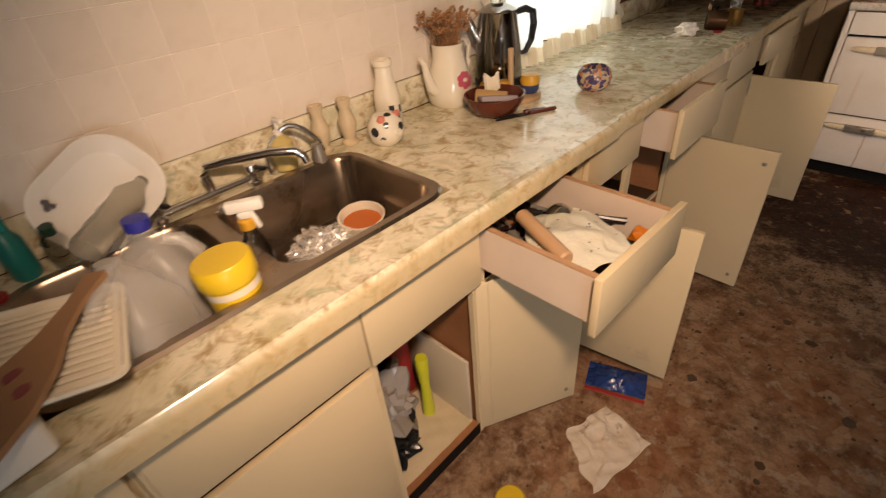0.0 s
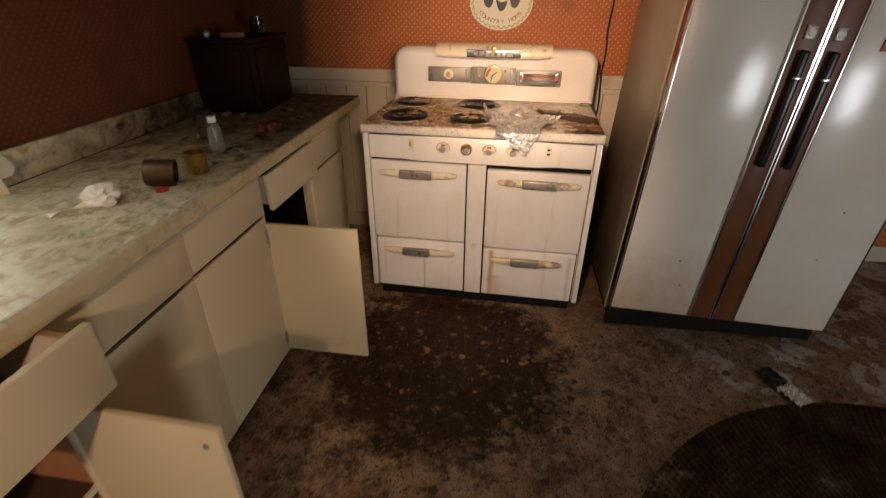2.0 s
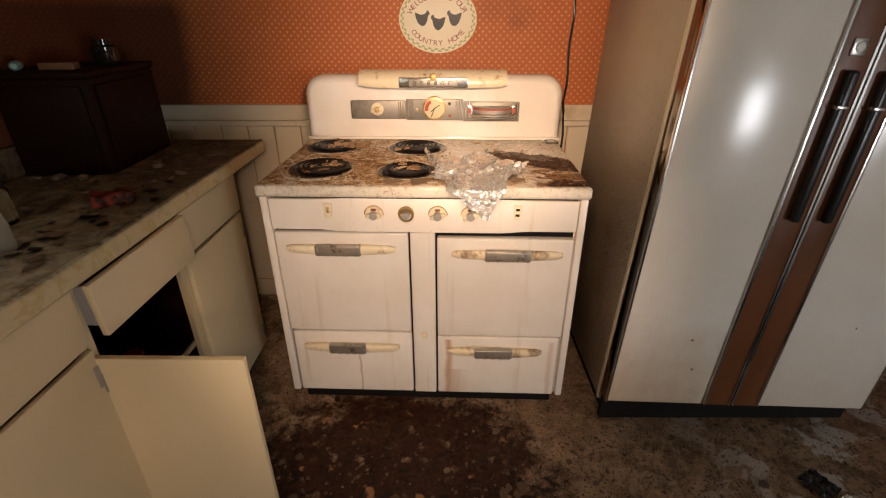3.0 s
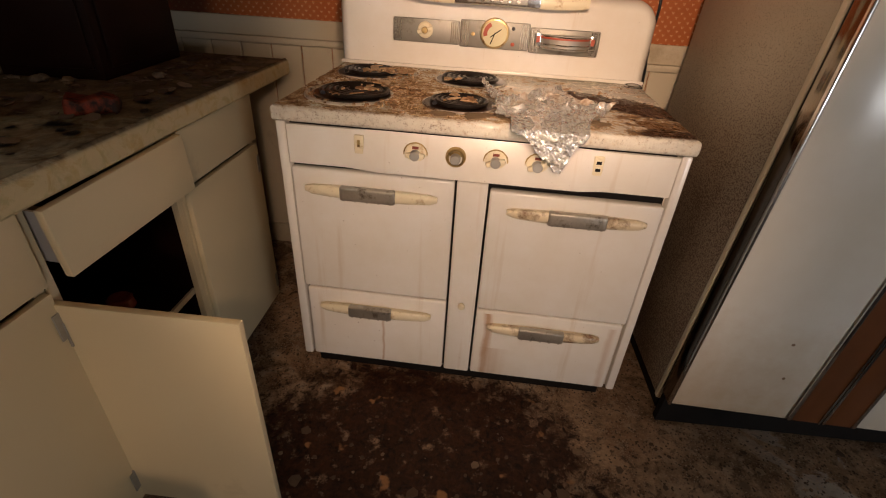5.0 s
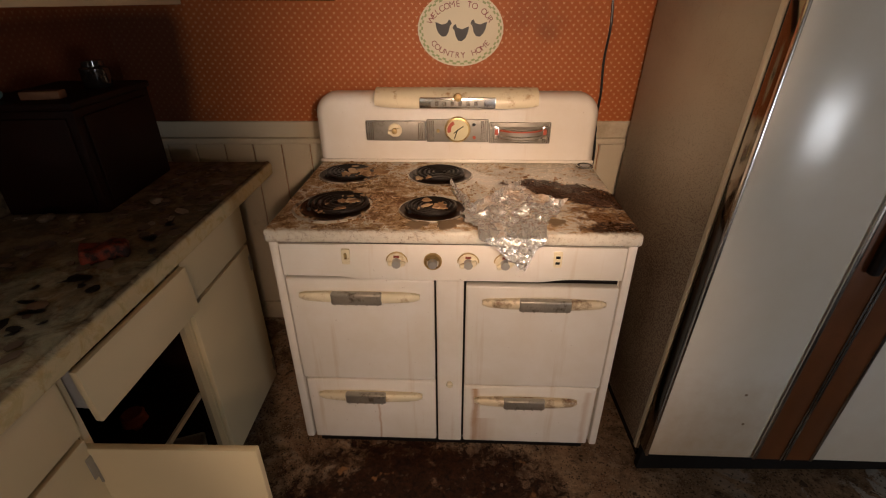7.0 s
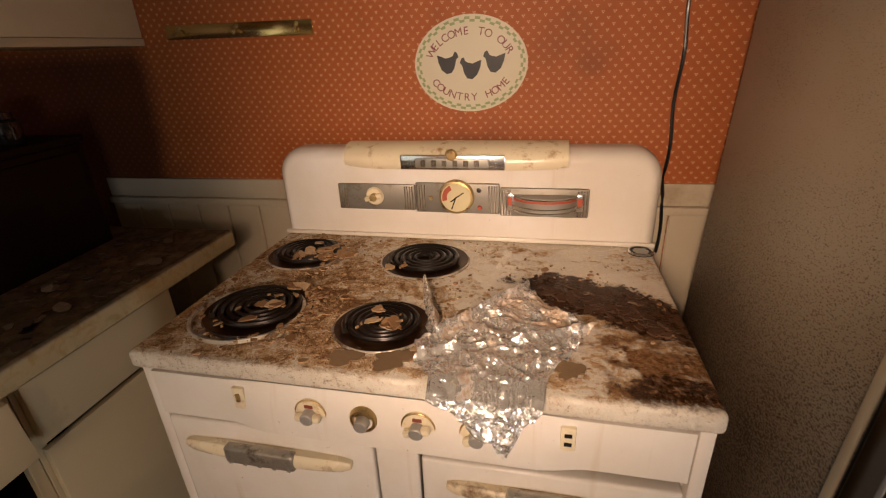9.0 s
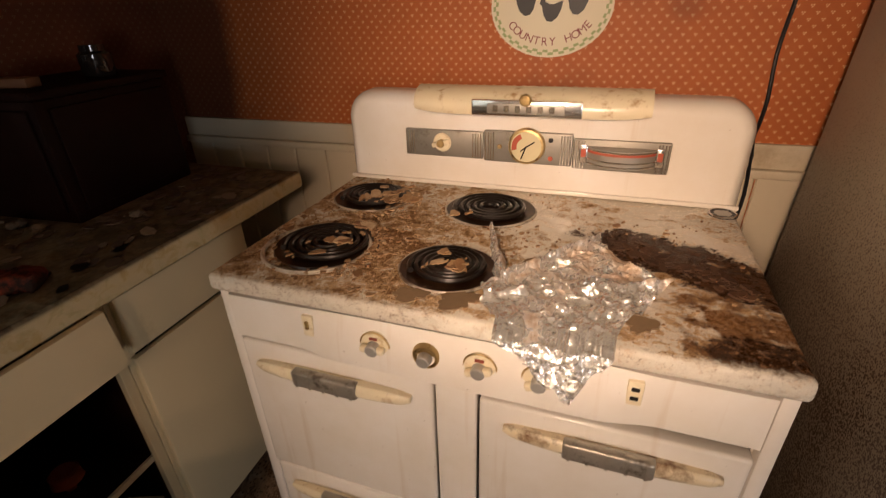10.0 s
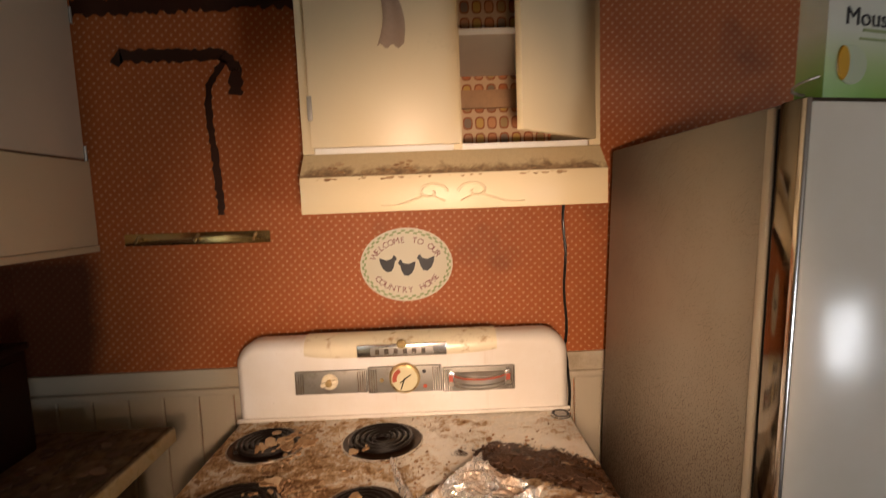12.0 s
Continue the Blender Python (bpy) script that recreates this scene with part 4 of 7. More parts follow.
part("cabinet_body", box(B(), 0.006, 0.931, 0.066, 0.765, 0.100, FT, 0.006), fridge_side, fridge, "grey-cream side peppered with rust specks")
part("front_corner", box(B(), 0.000, 0.0055, 0.0665, 0.084, 0.105, FT - 0.005, 0.002), cream_dull, fridge)
part("kick_plate", fridge_foot(0.012, 0.925, 0.040, 0.064, 0.149), black, fridge)
part("base", fridge_foot(0.03, 0.90, 0.10, 0.72, 0.099), black, fridge)
for x0, x1, tx0, tx1, side in ((0.0, 0.444, 0.354, 0.444, -1), (0.452, 0.938, 0.452, 0.542, 1)):
    d = part("fridge_door", box(B(), x0, x1, 0.003, 0.055, 0.150, FT, 0.004, 2), door_edge, fridge, "white enamel door with dark metal edges")
    part("door_skin", box(B(), x0 + 0.008, x1 - (0.002 if side < 0 else 0.008), -0.003, 0.0025, 0.158, FT - 0.008, 0.004, 2), fridge_white, d, "white enamel skin")
    ox = x0 + 0.004 if side < 0 else x1 - 0.004
    part("chrome_edge", box(B(), ox - 0.004, ox + 0.004, -0.004, 0.010, 0.152, FT - 0.002, 0.002), chrome, d)
    part("gasket", box(B(), x0 + 0.006, x1 - 0.006, 0.0555, 0.0655, 0.155, FT - 0.008), black, d, "black rubber gasket")
    part("wood_trim", box(B(), tx0, tx1, -0.008, -0.0035, 0.160, FT - 0.010, 0.002), fridge_trim, d, "brown wood-grain strip")
    ex = tx0 if side < 0 else tx1
    part("chrome_edge", box(B(), ex - 0.006, ex + 0.006, -0.012, -0.0035, 0.160, FT - 0.010, 0.003), chrome, d)
    hx = 0.398 if side < 0 else 0.492
    part("handle", box(B(), hx - 0.013, hx + 0.013, -0.034, -0.0085, 0.880, 1.290, 0.008, 3), black_plastic, d, "long black bar handle")
    part("handle_clip", box(B(), hx - 0.015, hx + 0.015, -0.036, -0.0086, 1.196, 1.206, 0.002), chrome, d, "chrome clip on the handle")
    bd = part("badge", box(B(), hx - 0.019, hx + 0.019, -0.012, -0.0085, 1.322, 1.364, 0.003), chrome, d, "square chrome badge")
    part("disc", lathe(B(), [(0, 0.004), (0.010, 0.003), (0.013, 0.0)], 16, pose(hx, -0.012, 1.343, 90, 0, 0)), white_plastic, bd)
    mid = 0.448 + side * 0.006
    part("chrome_edge", box(B(), mid - 0.003, mid + 0.003, -0.011, -0.0085, 0.160, FT - 0.010), chrome, d)

# ---- hood and its cabinet ----
HX0, HX1 = 0.312, 1.083
hood = thing("range_hood", "cream range hood with a scrolled fascia, greasy", "range hood")
part("fascia", box(B(), HX0, HX1, 0.398, 0.410, 1.556, 1.646, 0.002), cream, hood, "cream fascia with carved scroll")
hg = Mat("greasy_hood", 0.5)
gz = hg.math("DIVIDE", hg.math("SUBTRACT", hg.xyz()[2], 1.646), 0.062)
gn, gf = hg.noise(11.0, 7, 0.7, 0.4), hg.noise(70.0, 5, 0.7)
grime = hg.math("SUBTRACT", hg.math("ADD", hg.math("MULTIPLY", gn, 0.75), hg.math("MULTIPLY", gf, 0.25)), hg.math("MULTIPLY", hg.steps(gz, [(0.0, 0.0), (0.8, 1.0)]), 0.30))
hg.color(hg.mix(hg.steps(grime, [(0.36, 0.0), (0.46, 0.9)]), hg.mix(gf, (0.60, 0.48, 0.28), (0.50, 0.38, 0.21)), hg.mix(hg.steps(gf, [(0.4, 0.0), (0.62, 1.0)]), (0.10, 0.046, 0.018), (0.33, 0.21, 0.11))))
hg.bump(hg.math("ADD", grime, hg.math("MULTIPLY", gf, 0.5)), 0.7, 0.006)
hood_grime = hg.m
bm = B()
sheet(bm, lambda a, b: Vector((HX0 + (HX1 - HX0) * a, 0.400 + 0.055 * b, 1.6465 + 0.061 * b)), 20, 3, 0.006)
part("sloping_top", bm, hood_grime, hood, "sloping top thick with brown grease")
for x in (HX0, HX1 - 0.012):
    part("side", slab(B(), [(0.4105, 1.558), (0.88, 1.558), (0.88, 1.705), (0.462, 1.705), (0.4105, 1.644)], x, x + 0.012, Matrix(((0, 0, 1, 0), (1, 0, 0, 0), (0, 1, 0, 0), (0, 0, 0, 1)))), cream, hood)
part("underside", box(B(), HX0 + 0.0125, HX1 - 0.0125, 0.411, 0.88, 1.572, 1.580), black, hood, "black underside")
bm = B()
for s in (-1, 1):
    cx = 0.69
    spir = [(cx + s * (0.055 - 0.042 * math.cos(a * 0.30) * (1 - a / 26)), 0.3965, 1.600 + 0.026 * math.sin(a * 0.30) * (1 - a / 26)) for a in range(24)]
    tube(bm, spir, 0.0035, 6)
    tube(bm, [(cx + s * (0.02 + 0.16 * t / 20), 0.3965, 1.576 + 0.018 * math.sin(t / 20 * math.pi * 1.6) * (1 - t / 30)) for t in range(21)], 0.003, 6)
part("scroll_carving", bm, cream, hood)

paper = Mat("retro_shelf_paper", 0.5)
px, py, pz = paper.xyz()
su, sv = paper.math("FRACT", paper.math("DIVIDE", px, 0.042)), paper.math("FRACT", paper.math("DIVIDE", pz, 0.055))
au, av = paper.math("ABSOLUTE", paper.math("SUBTRACT", su, 0.5)), paper.math("ABSOLUTE", paper.math("SUBTRACT", sv, 0.5))
pw = paper.math("ADD", paper.math("POWER", au, 3.0), paper.math("POWER", av, 3.0))
cell_id = paper.math("ADD", paper.math("FLOOR", paper.math("DIVIDE", px, 0.042)), paper.math("MULTIPLY", paper.math("FLOOR", paper.math("DIVIDE", pz, 0.055)), 3.0))
hue = paper.math("FRACT", paper.math("MULTIPLY", cell_id, 0.381))
inner = paper.steps(hue, [(0.0, (0.50, 0.15, 0.04)), (0.35, (0.62, 0.28, 0.12)), (0.6, (0.22, 0.16, 0.11)), (0.85, (0.60, 0.36, 0.08))])
ringed = paper.mix(paper.steps(pw, [(0.022, 0.0), (0.030, 1.0)]), inner, (0.36, 0.10, 0.025))
paper.color(paper.mix(paper.steps(pw, [(0.055, 0.0), (0.070, 1.0)]), ringed, (0.66, 0.46, 0.27)))
paper = paper.m

wc = thing("hood_cabinet", "cream wall cabinet over the hood, one door ajar", "cabinet", group="wall cabinets")
part("side_panel", box(B(), HX0, HX0 + 0.016, 0.468, 0.884, 1.709, 2.298), cream, wc)
part("side_panel", box(B(), HX1 - 0.016, HX1, 0.468, 0.884, 1.709, 2.298), cream, wc)
part("back_panel", box(B(), HX0 + 0.017, HX1 - 0.017, 0.872, 0.883, 1.709, 2.298), paper, wc, "orange and brown retro shelf paper")
part("shelf_batten", box(B(), HX0 + 0.017, HX1 - 0.017, 0.852, 0.871, 1.890, 1.950, 0.002), raw_wood, wc, "bare tan wooden batten under the shelf")
for z in (1.709, 2.000):
    part("shelf", box(B(), HX0 + 0.017, HX1 - 0.017, 0.472, 0.871, z, z + 0.016), white_plastic, wc, "white lined shelf")
for a, b in ((HX0, HX0 + 0.028), (HX1 - 0.028, HX1), (0.700, 0.722)):
    part("stile", box(B(), a, b, 0.452, 0.467, 1.709, 2.298), cream, wc)
d = part("door", box(B(), HX0 + 0.026, 0.716, 0.436, 0.4515, 1.722, 2.295, 0.002), cream, wc)
part("hinge", box(B(), HX0 + 0.022, HX0 + 0.034, 0.432, 0.4355, 1.79, 1.85, 0.001), dull_metal, d)
d = part("door", box(B(), -0.315, 0.0, -0.016, 0.0, 1.722, 2.295, 0.002), cream, wc, "cream door hanging ajar", pose(HX1 - 0.026, 0.450, 0, 0, 0, 42))

# ---- wall cabinet in the corner ----
lw = thing("corner_cabinet", "cream wall cabinet with an open shelf, water-stained", "cabinet", group="wall cabinets")
LX = -0.52
part("cabinet_floor", box(B(), WX + 0.002, LX + 0.004, -0.68, 0.880, 1.450, 1.472, 0.002), cream, lw)
part("side_panel", box(B(), WX + 0.002, LX - 0.02, -0.68, -0.662, 1.473, 2.298), cream, lw)
part("back_panel", box(B(), WX + 0.002, WX + 0.010, -0.661, 0.880, 1.473, 2.298), inside_wood, lw)
part("divider", box(B(), WX + 0.012, LX - 0.02, 0.425, 0.440, 1.473, 2.298), cream, lw)
part("valance", box(B(), LX - 0.018, LX, 0.405, 0.880, 1.473, 1.758, 0.002), cream, lw, "cream lower panel")
part("door", box(B(), LX - 0.002, LX + 0.018, 0.400, 0.835, 1.762, 2.290, 0.003), cream_dull, lw)
part("shelf", box(B(), WX + 0.012, LX - 0.03, -0.660, 0.424, 1.80, 1.816), cream, lw)
part("post", box(B(), LX - 0.018, LX, -0.68, -0.64, 1.473, 2.298), cream, lw)
bm = B()
for z in (1.78, 2.22):
    tube(bm, [(LX + 0.020, 0.837, z - 0.025), (LX + 0.020, 0.837, z + 0.025)], 0.005)
part("hinge", bm, dull_metal, lw)

# ---- things on the walls ----
def lettering(bm, text, size, m):
    cu = bpy.data.curves.new("lettering", "FONT")
    cu.body, cu.size, cu.extrude, cu.align_x, cu.align_y = text, size, 0.0006, "CENTER", "CENTER"
    ob = new("lettering", cu)
    me = bpy.data.meshes.new_from_object(ob.evaluated_get(bpy.context.evaluated_depsgraph_get()))
    me.transform(m)
    bm.from_mesh(me)
    bpy.data.objects.remove(ob)
    bpy.data.meshes.remove(me)
    return bm


def ellipse(a, b, n=48, cx=0.0, cy=0.0):
    return [(cx + a * math.cos(2 * math.pi * i / n), cy + b * math.sin(2 * math.pi * i / n)) for i in range(n)]


def ragged(r, n, rough, rnd, sx=1.0, sy=1.0):
    waves = [(h, rnd.uniform(0, 6.283), rnd.uniform(0.4, 1.0) * rough / h ** 0.6) for h in (1, 2, 3, 5)]
    out = []
    for i in range(n):
        a = 2 * math.pi * i / n
        q = r * (1 + 0.55 * sum(w * math.sin(h * a + p) for h, p, w in waves) + rnd.uniform(-0.17, 0.17))
        out.append((sx * q * math.cos(a), sy * q * math.sin(a)))
    return out


cream_card = plain("plaque_cream", (0.66, 0.60, 0.44), 0.5, vary=0.06)
sage = plain("plaque_green", (0.30, 0.36, 0.16), 0.5, vary=0.1)
ink = plain("plaque_black", (0.02, 0.02, 0.022), 0.5, vary=0.3)
maroon = plain("plaque_lettering", (0.22, 0.05, 0.05), 0.5, vary=0.1)
plaque = thing("wall_plaque", "oval cream welcome plaque with a green checked border", "plaque", pose(0.543, NY - 0.002, 1.359, 90, 0, 0))
bm = slab(B(), ellipse(0.164, 0.131), 0.0, 0.009)
part("board", bm, cream_card, plaque)
bm = B()
for i in range(64):
    for k, (ra, rb) in enumerate(((0.158, 0.125), (0.151, 0.118))):
        if (i + k) % 2:
            continue
        a0, a1 = 2 * math.pi * i / 64, 2 * math.pi * (i + 1) / 64
        slab(bm, [(ra * math.cos(a0), rb * math.sin(a0)), (ra * math.cos(a1), rb * math.sin(a1)), ((ra - 0.007) * math.cos(a1), (rb - 0.007) * math.sin(a1)), ((ra - 0.007) * math.cos(a0), (rb - 0.007) * math.sin(a0))], 0.0092, 0.0098)
part("checked_border", bm, sage, plaque)
for words, a0, span, ra, rb, turn in (("WELCOME TO OUR", 157, -134, 0.121, 0.088, -90), ("COUNTRY HOME", 212, 116, 0.121, 0.091, 90)):
    at = 0
    for word in words.split():
        bm = B()
        for ch in word:
            a = math.radians(a0 + at * span / (len(words) - 1))
            lettering(bm, ch, 0.030, pose(ra * math.cos(a), rb * math.sin(a), 0.0098, 0, 0, math.degrees(math.atan2(ra * math.sin(a), rb * math.cos(a))) + turn))
            at += 1
        at += 1
        part("word", bm, maroon, plaque, "maroon lettering")
for cx, s, low in ((-0.064, 1, 0.004), (0.0, -1, -0.012), (0.068, -1, 0.004)):
    bm = slab(B(), [(cx + 0.90 * s * x, -0.002 + low + 1.25 * y) for x, y in ((-0.036, 0.020), (-0.032, 0.004), (-0.022, -0.012), (-0.006, -0.021), (0.010, -0.019), (0.020, -0.008), (0.026, 0.010), (0.034, 0.015), (0.029, 0.024), (0.021, 0.027), (0.015, 0.018), (0.006, 0.015), (-0.008, 0.013), (-0.022, 0.017))], 0.0092, 0.0104)
    part("dark_motif", bm, ink, plaque, "plain dark painted shape")

rack = thing("hook_rack", "brass strip with three small hooks", "hook rack", pose(-0.180, NY - 0.001, 1.482, 0, 0.6, 0))
part("strip", box(B(), -0.25, 0.25, -0.005, 0.0, -0.021, 0.021, 0.001), plain("polished_brass", (0.62, 0.46, 0.20), 0.16, 1.0, vary=0.3, scale=5, bump=0.03, dirt=((0.30, 0.18, 0.06), 0.3, 9.0)), rack)
for x in (-0.20, 0.0, 0.20):
    part("screw_plate", lathe(B(), [(0, 0.0015), (0.006, 0.001), (0.007, 0)], 12, pose(x, -0.005, 0.010, 90, 0, 0)), brass, rack)
    part("hook", tube(B(), [(x, -0.004, 0.008), (x, -0.016, 0.006), (x, -0.020, -0.006), (x, -0.026, -0.010), (x, -0.032, -0.002)], 0.0032, 8), brass, rack)

tar = plain("tar_stain", (0.048, 0.016, 0.008), 0.35, vary=0.4, bump=0.3)
rnd = random.Random(4)


def drip(pts, w):
    """A ragged run along pts on the north wall, 2 mm proud."""
    left, right = [], []
    for i in range(len(pts) - 1):
        (x0, z0), (x1, z1) = pts[i], pts[i + 1]
        n = max(2, int(math.hypot(x1 - x0, z1 - z0) / 0.012))
        dx, dz = (x1 - x0), (z1 - z0)
        l = math.hypot(dx, dz)
        for k in range(n + (i == len(pts) - 2)):
            t, q = k / n, w * rnd.uniform(0.6, 1.1)
            p = rnd.uniform(0.6, 1.25) * w
            left.append((x0 + dx * t - dz / l * q, z0 + dz * t + dx / l * q)), right.append((x0 + dx * t + dz / l * p, z0 + dz * t - dx / l * p))
    bm = B()
    m = pose(0, NY - 0.0008, 0, 90, 0, 0)
    for i in range(len(left) - 1):
        bm.faces.new([bm.verts.new(m @ Vector((x, z, 0.0015))) for x, z in (left[i], left[i + 1], right[i + 1], right[i])])
    return bm


st = thing("wall_stain", "dark tarry drip stain on the wallpaper", "stain", kind="structure")
part("run", drip([(-0.405, 2.075), (-0.385, 2.105), (-0.200, 2.100), (-0.045, 2.100), (0.000, 2.05), (-0.010, 1.965)], 0.023), tar, st)
part("run", drip([(-0.040, 2.08), (-0.100, 2.00), (-0.106, 1.90), (-0.094, 1.70), (-0.092, 1.56)], 0.0135), tar, st)
part("run", drip([(-0.53, 2.26), (-0.30, 2.265), (0.10, 2.275), (0.30, 2.27)], 0.030), tar, st)

cord = solid("power_cord", tube(B(), [(1.110 - 0.004 * math.sin(i * 0.9), NY - 0.010 - 0.03 * (i > 15), 1.56 - i * 0.036) for i in range(22)], 0.0050, 8), black_plastic, "black power cord hanging down the wall behind the stove", "cord")
rnd = random.Random(11)
solid("torn_tape", sheet(B(), lambda a, b: Vector((0.500 + 0.048 * (a - 0.5) * (0.5 + 0.9 * (1 - b)) + 0.010 * math.sin(b * 5) + 0.05, 0.4335 - 0.002 * math.sin(a * 9), 1.965 + 0.19 * b + 0.006 * math.sin(a * 14) * (1 - b))), 10, 10, 0.001), plain("grey_cloth_tape", (0.36, 0.25, 0.17), 0.8, vary=0.3), "torn strip of brownish tape stuck on the cabinet door", "tape")

# ---- tiles over the sink ----
grout = box(B(), WX + 0.0005, WX + 0.0092, -4.2, -1.80, 0.999, 1.62)
structure("tile_backing", grout, plain("grout", (0.84, 0.76, 0.65), 0.85, vary=0.12), "tan grout bed of the tiled wall", "wall")
tm = mesh_of("tile", box(B(), WX + 0.0045, WX + 0.0105, 0.0005, 0.1075, 0.0005, 0.1075, 0.0014, 1), tile_mat)
for i in range(19):
    for j in range(6):
        ob = new("tile", tm)
        ob.parent, ob.location = wall_west, (0, -3.815 + i * 0.108 - 0.012, 0.999 + j * 0.108 - 0.0)

# ---- curtain ----
cm = Mat("sheer_curtain", 0.8)
cm.color((0.86, 0.82, 0.70))
tr = cm.node("ShaderNodeBsdfTranslucent", Color=(0.95, 0.93, 0.86, 1))
mx = cm.node("ShaderNodeMixShader", Fac=0.5)
out = cm.nt.nodes["Material Output"]
cm.nt.links.new(cm.b.outputs[0], mx.inputs[1])
cm.nt.links.new(tr.outputs[0], mx.inputs[2])
cm.nt.links.new(mx.outputs[0], out.inputs[0])
hm = Mat("cream_cotton", 0.9)
hm.color(hm.mix(hm.noise(30.0, 4), (0.80, 0.72, 0.55), (0.70, 0.60, 0.42)))
ht = hm.node("ShaderNodeBsdfTranslucent", Color=(0.90, 0.80, 0.60, 1))
hx_ = hm.node("ShaderNodeMixShader", Fac=0.35)
hm.nt.links.new(hm.b.outputs[0], hx_.inputs[1])
hm.nt.links.new(ht.outputs[0], hx_.inputs[2])
hm.nt.links.new(hx_.outputs[0], hm.nt.nodes["Material Output"].inputs[0])
hem_cloth = hm.m
curtain = thing("curtain", "sheer cream curtain with a ruffled hem, glowing with daylight", "curtain")


def drape(y0, y1, z0, z1, x, depth, folds, flare=0.0):
    return lambda a, b: Vector((x + depth * math.sin(a * folds * 2 * math.pi + 0.7 * math.sin(a * 11)) * (1.0 - 0.3 * b) + 0.3 * depth * math.sin(a * folds * 5.3 * math.pi) + flare * (1 - b), y0 + (y1 - y0) * a + 0.006 * math.sin(a * 40), z0 + (z1 - z0) * b + 0.005 * math.sin(a * 17)))


part("panel", sheet(B(), drape(-1.79, -0.87, 0.965, 1.98, -0.780, 0.024, 8), 260, 8), cm.m, curtain)
part("hem_ruffle", sheet(B(), drape(-1.80, -0.855, 0.908, 0.972, -0.772, 0.016, 21, 0.014), 300, 4), hem_cloth, curtain, "gathered cream ruffle")
part("side_ruffle", sheet(B(), lambda a, b: Vector((-0.785 + 0.014 * math.sin(a * 70), -0.872 + 0.055 * b + 0.01 * math.sin(a * 35), 0.935 + 1.04 * a)), 160, 4), cm.m, curtain)
part("side_ruffle", sheet(B(), lambda a, b: Vector((-0.785 + 0.014 * math.sin(a * 70), -1.79 - 0.055 * b - 0.01 * math.sin(a * 35), 0.935 + 1.04 * a)), 160, 4), cm.m, curtain)
part("rod", tube(B(), [(-0.785, -1.86, 1.985), (-0.785, -0.78, 1.985)], 0.008), brass, curtain)

# ---- sink ----
sink = thing("kitchen_sink", "scratched stainless double-bowl sink set into the counter", "sink")
SCX, SCY = (SK[0] + SK[1]) / 2, (SK[2] + SK[3]) / 2
bm = B()
outer = [bm.verts.new(p) for p in rrect(SCX, SCY, 0.207, 0.412, 0.075, 0.9015)]
lip = [bm.verts.new(p) for p in rrect(SCX, SCY, 0.200, 0.405, 0.070, 0.907)]
n = len(outer)
for i in range(n):
    bm.faces.new((outer[i], outer[(i + 1) % n], lip[(i + 1) % n], lip[i]))
# the deck between the rim and the bowls
be = [bm.edges.get((lip[i], lip[(i + 1) % n])) for i in range(n)]
BOWLS = ((SCX, -2.748, 0.182, 0.195, 0.165), (SCX, -3.155, 0.182, 0.172, 0.14))
for cx, cy, hx, hy, dep in BOWLS:
    ring = [bm.verts.new(p) for p in rrect(cx, cy, hx, hy, 0.062, 0.906)]
    be += [bm.edges.new((ring[i], ring[(i + 1) % n])) for i in range(n)]
bmesh.ops.triangle_fill(bm, edges=be, use_beauty=True)
sink_steel = plain("sink_steel", (0.36, 0.29, 0.22), 0.27, 0.95, vary=0.3, scale=9, bump=0.06, dirt=((0.14, 0.085, 0.045), 0.38, 7.0))
part("rim", bm, sink_steel, sink)
for cx, cy, hx, hy, dep in BOWLS:
    bm = loft(B(), [rrect(cx, cy, hx, hy, 0.062, 0.906), rrect(cx, cy, hx - 0.006, hy - 0.006, 0.060, 0.897), rrect(cx, cy, hx - 0.014, hy - 0.014, 0.058, 0.906 - dep * 0.8), rrect(cx, cy, hx - 0.024, hy - 0.024, 0.052, 0.906 - dep * 0.96), rrect(cx, cy, hx - 0.045, hy - 0.045, 0.040, 0.906 - dep)])
    bw = part("bowl", bm, sink_steel, sink)
    part("drain", lathe(B(), [(0, 0.003), (0.025, 0.003), (0.034, 0.006), (0.040, 0.001)], 24, pose(cx - 0.03, cy, 0.906 - dep)), dull_metal, bw)
faucet = thing("faucet", "chrome bridge faucet with swing spout and two handles", "faucet")
part("bridge", tube(B(), [(-0.742, -3.03, 0.917), (-0.748, -2.90, 0.917), (-0.748, -2.79, 0.917)], 0.011, 12), chrome, faucet)
part("spout", tube(B(), [(-0.750, -2.90, 0.905), (-0.752, -2.905, 0.965), (-0.745, -2.898, 0.985), (-0.71, -2.86, 0.994), (-0.65, -2.78, 1.000), (-0.615, -2.735, 0.996), (-0.606, -2.722, 0.982), (-0.604, -2.718, 0.966)], 0.010, 12), chrome, faucet)
for y in (-3.03, -2.80):
    h_ = part("valve", lathe(B(), [(0.020, 0.0), (0.020, 0.012), (0.012, 0.018), (0.012, 0.035), (0.017, 0.040), (0.015, 0.052), (0, 0.054)], 18, pose(-0.742, y, 0.902)), chrome, faucet)
    part("lever", box(B(), -0.006, 0.044, -0.006, 0.006, 0.040, 0.050, 0.004, 2, pose(-0.742, y, 0.902, 0, 0, 25)), black_plastic, h_)
sprayer = thing("side_sprayer", "arched chrome water filter tap", "tap")
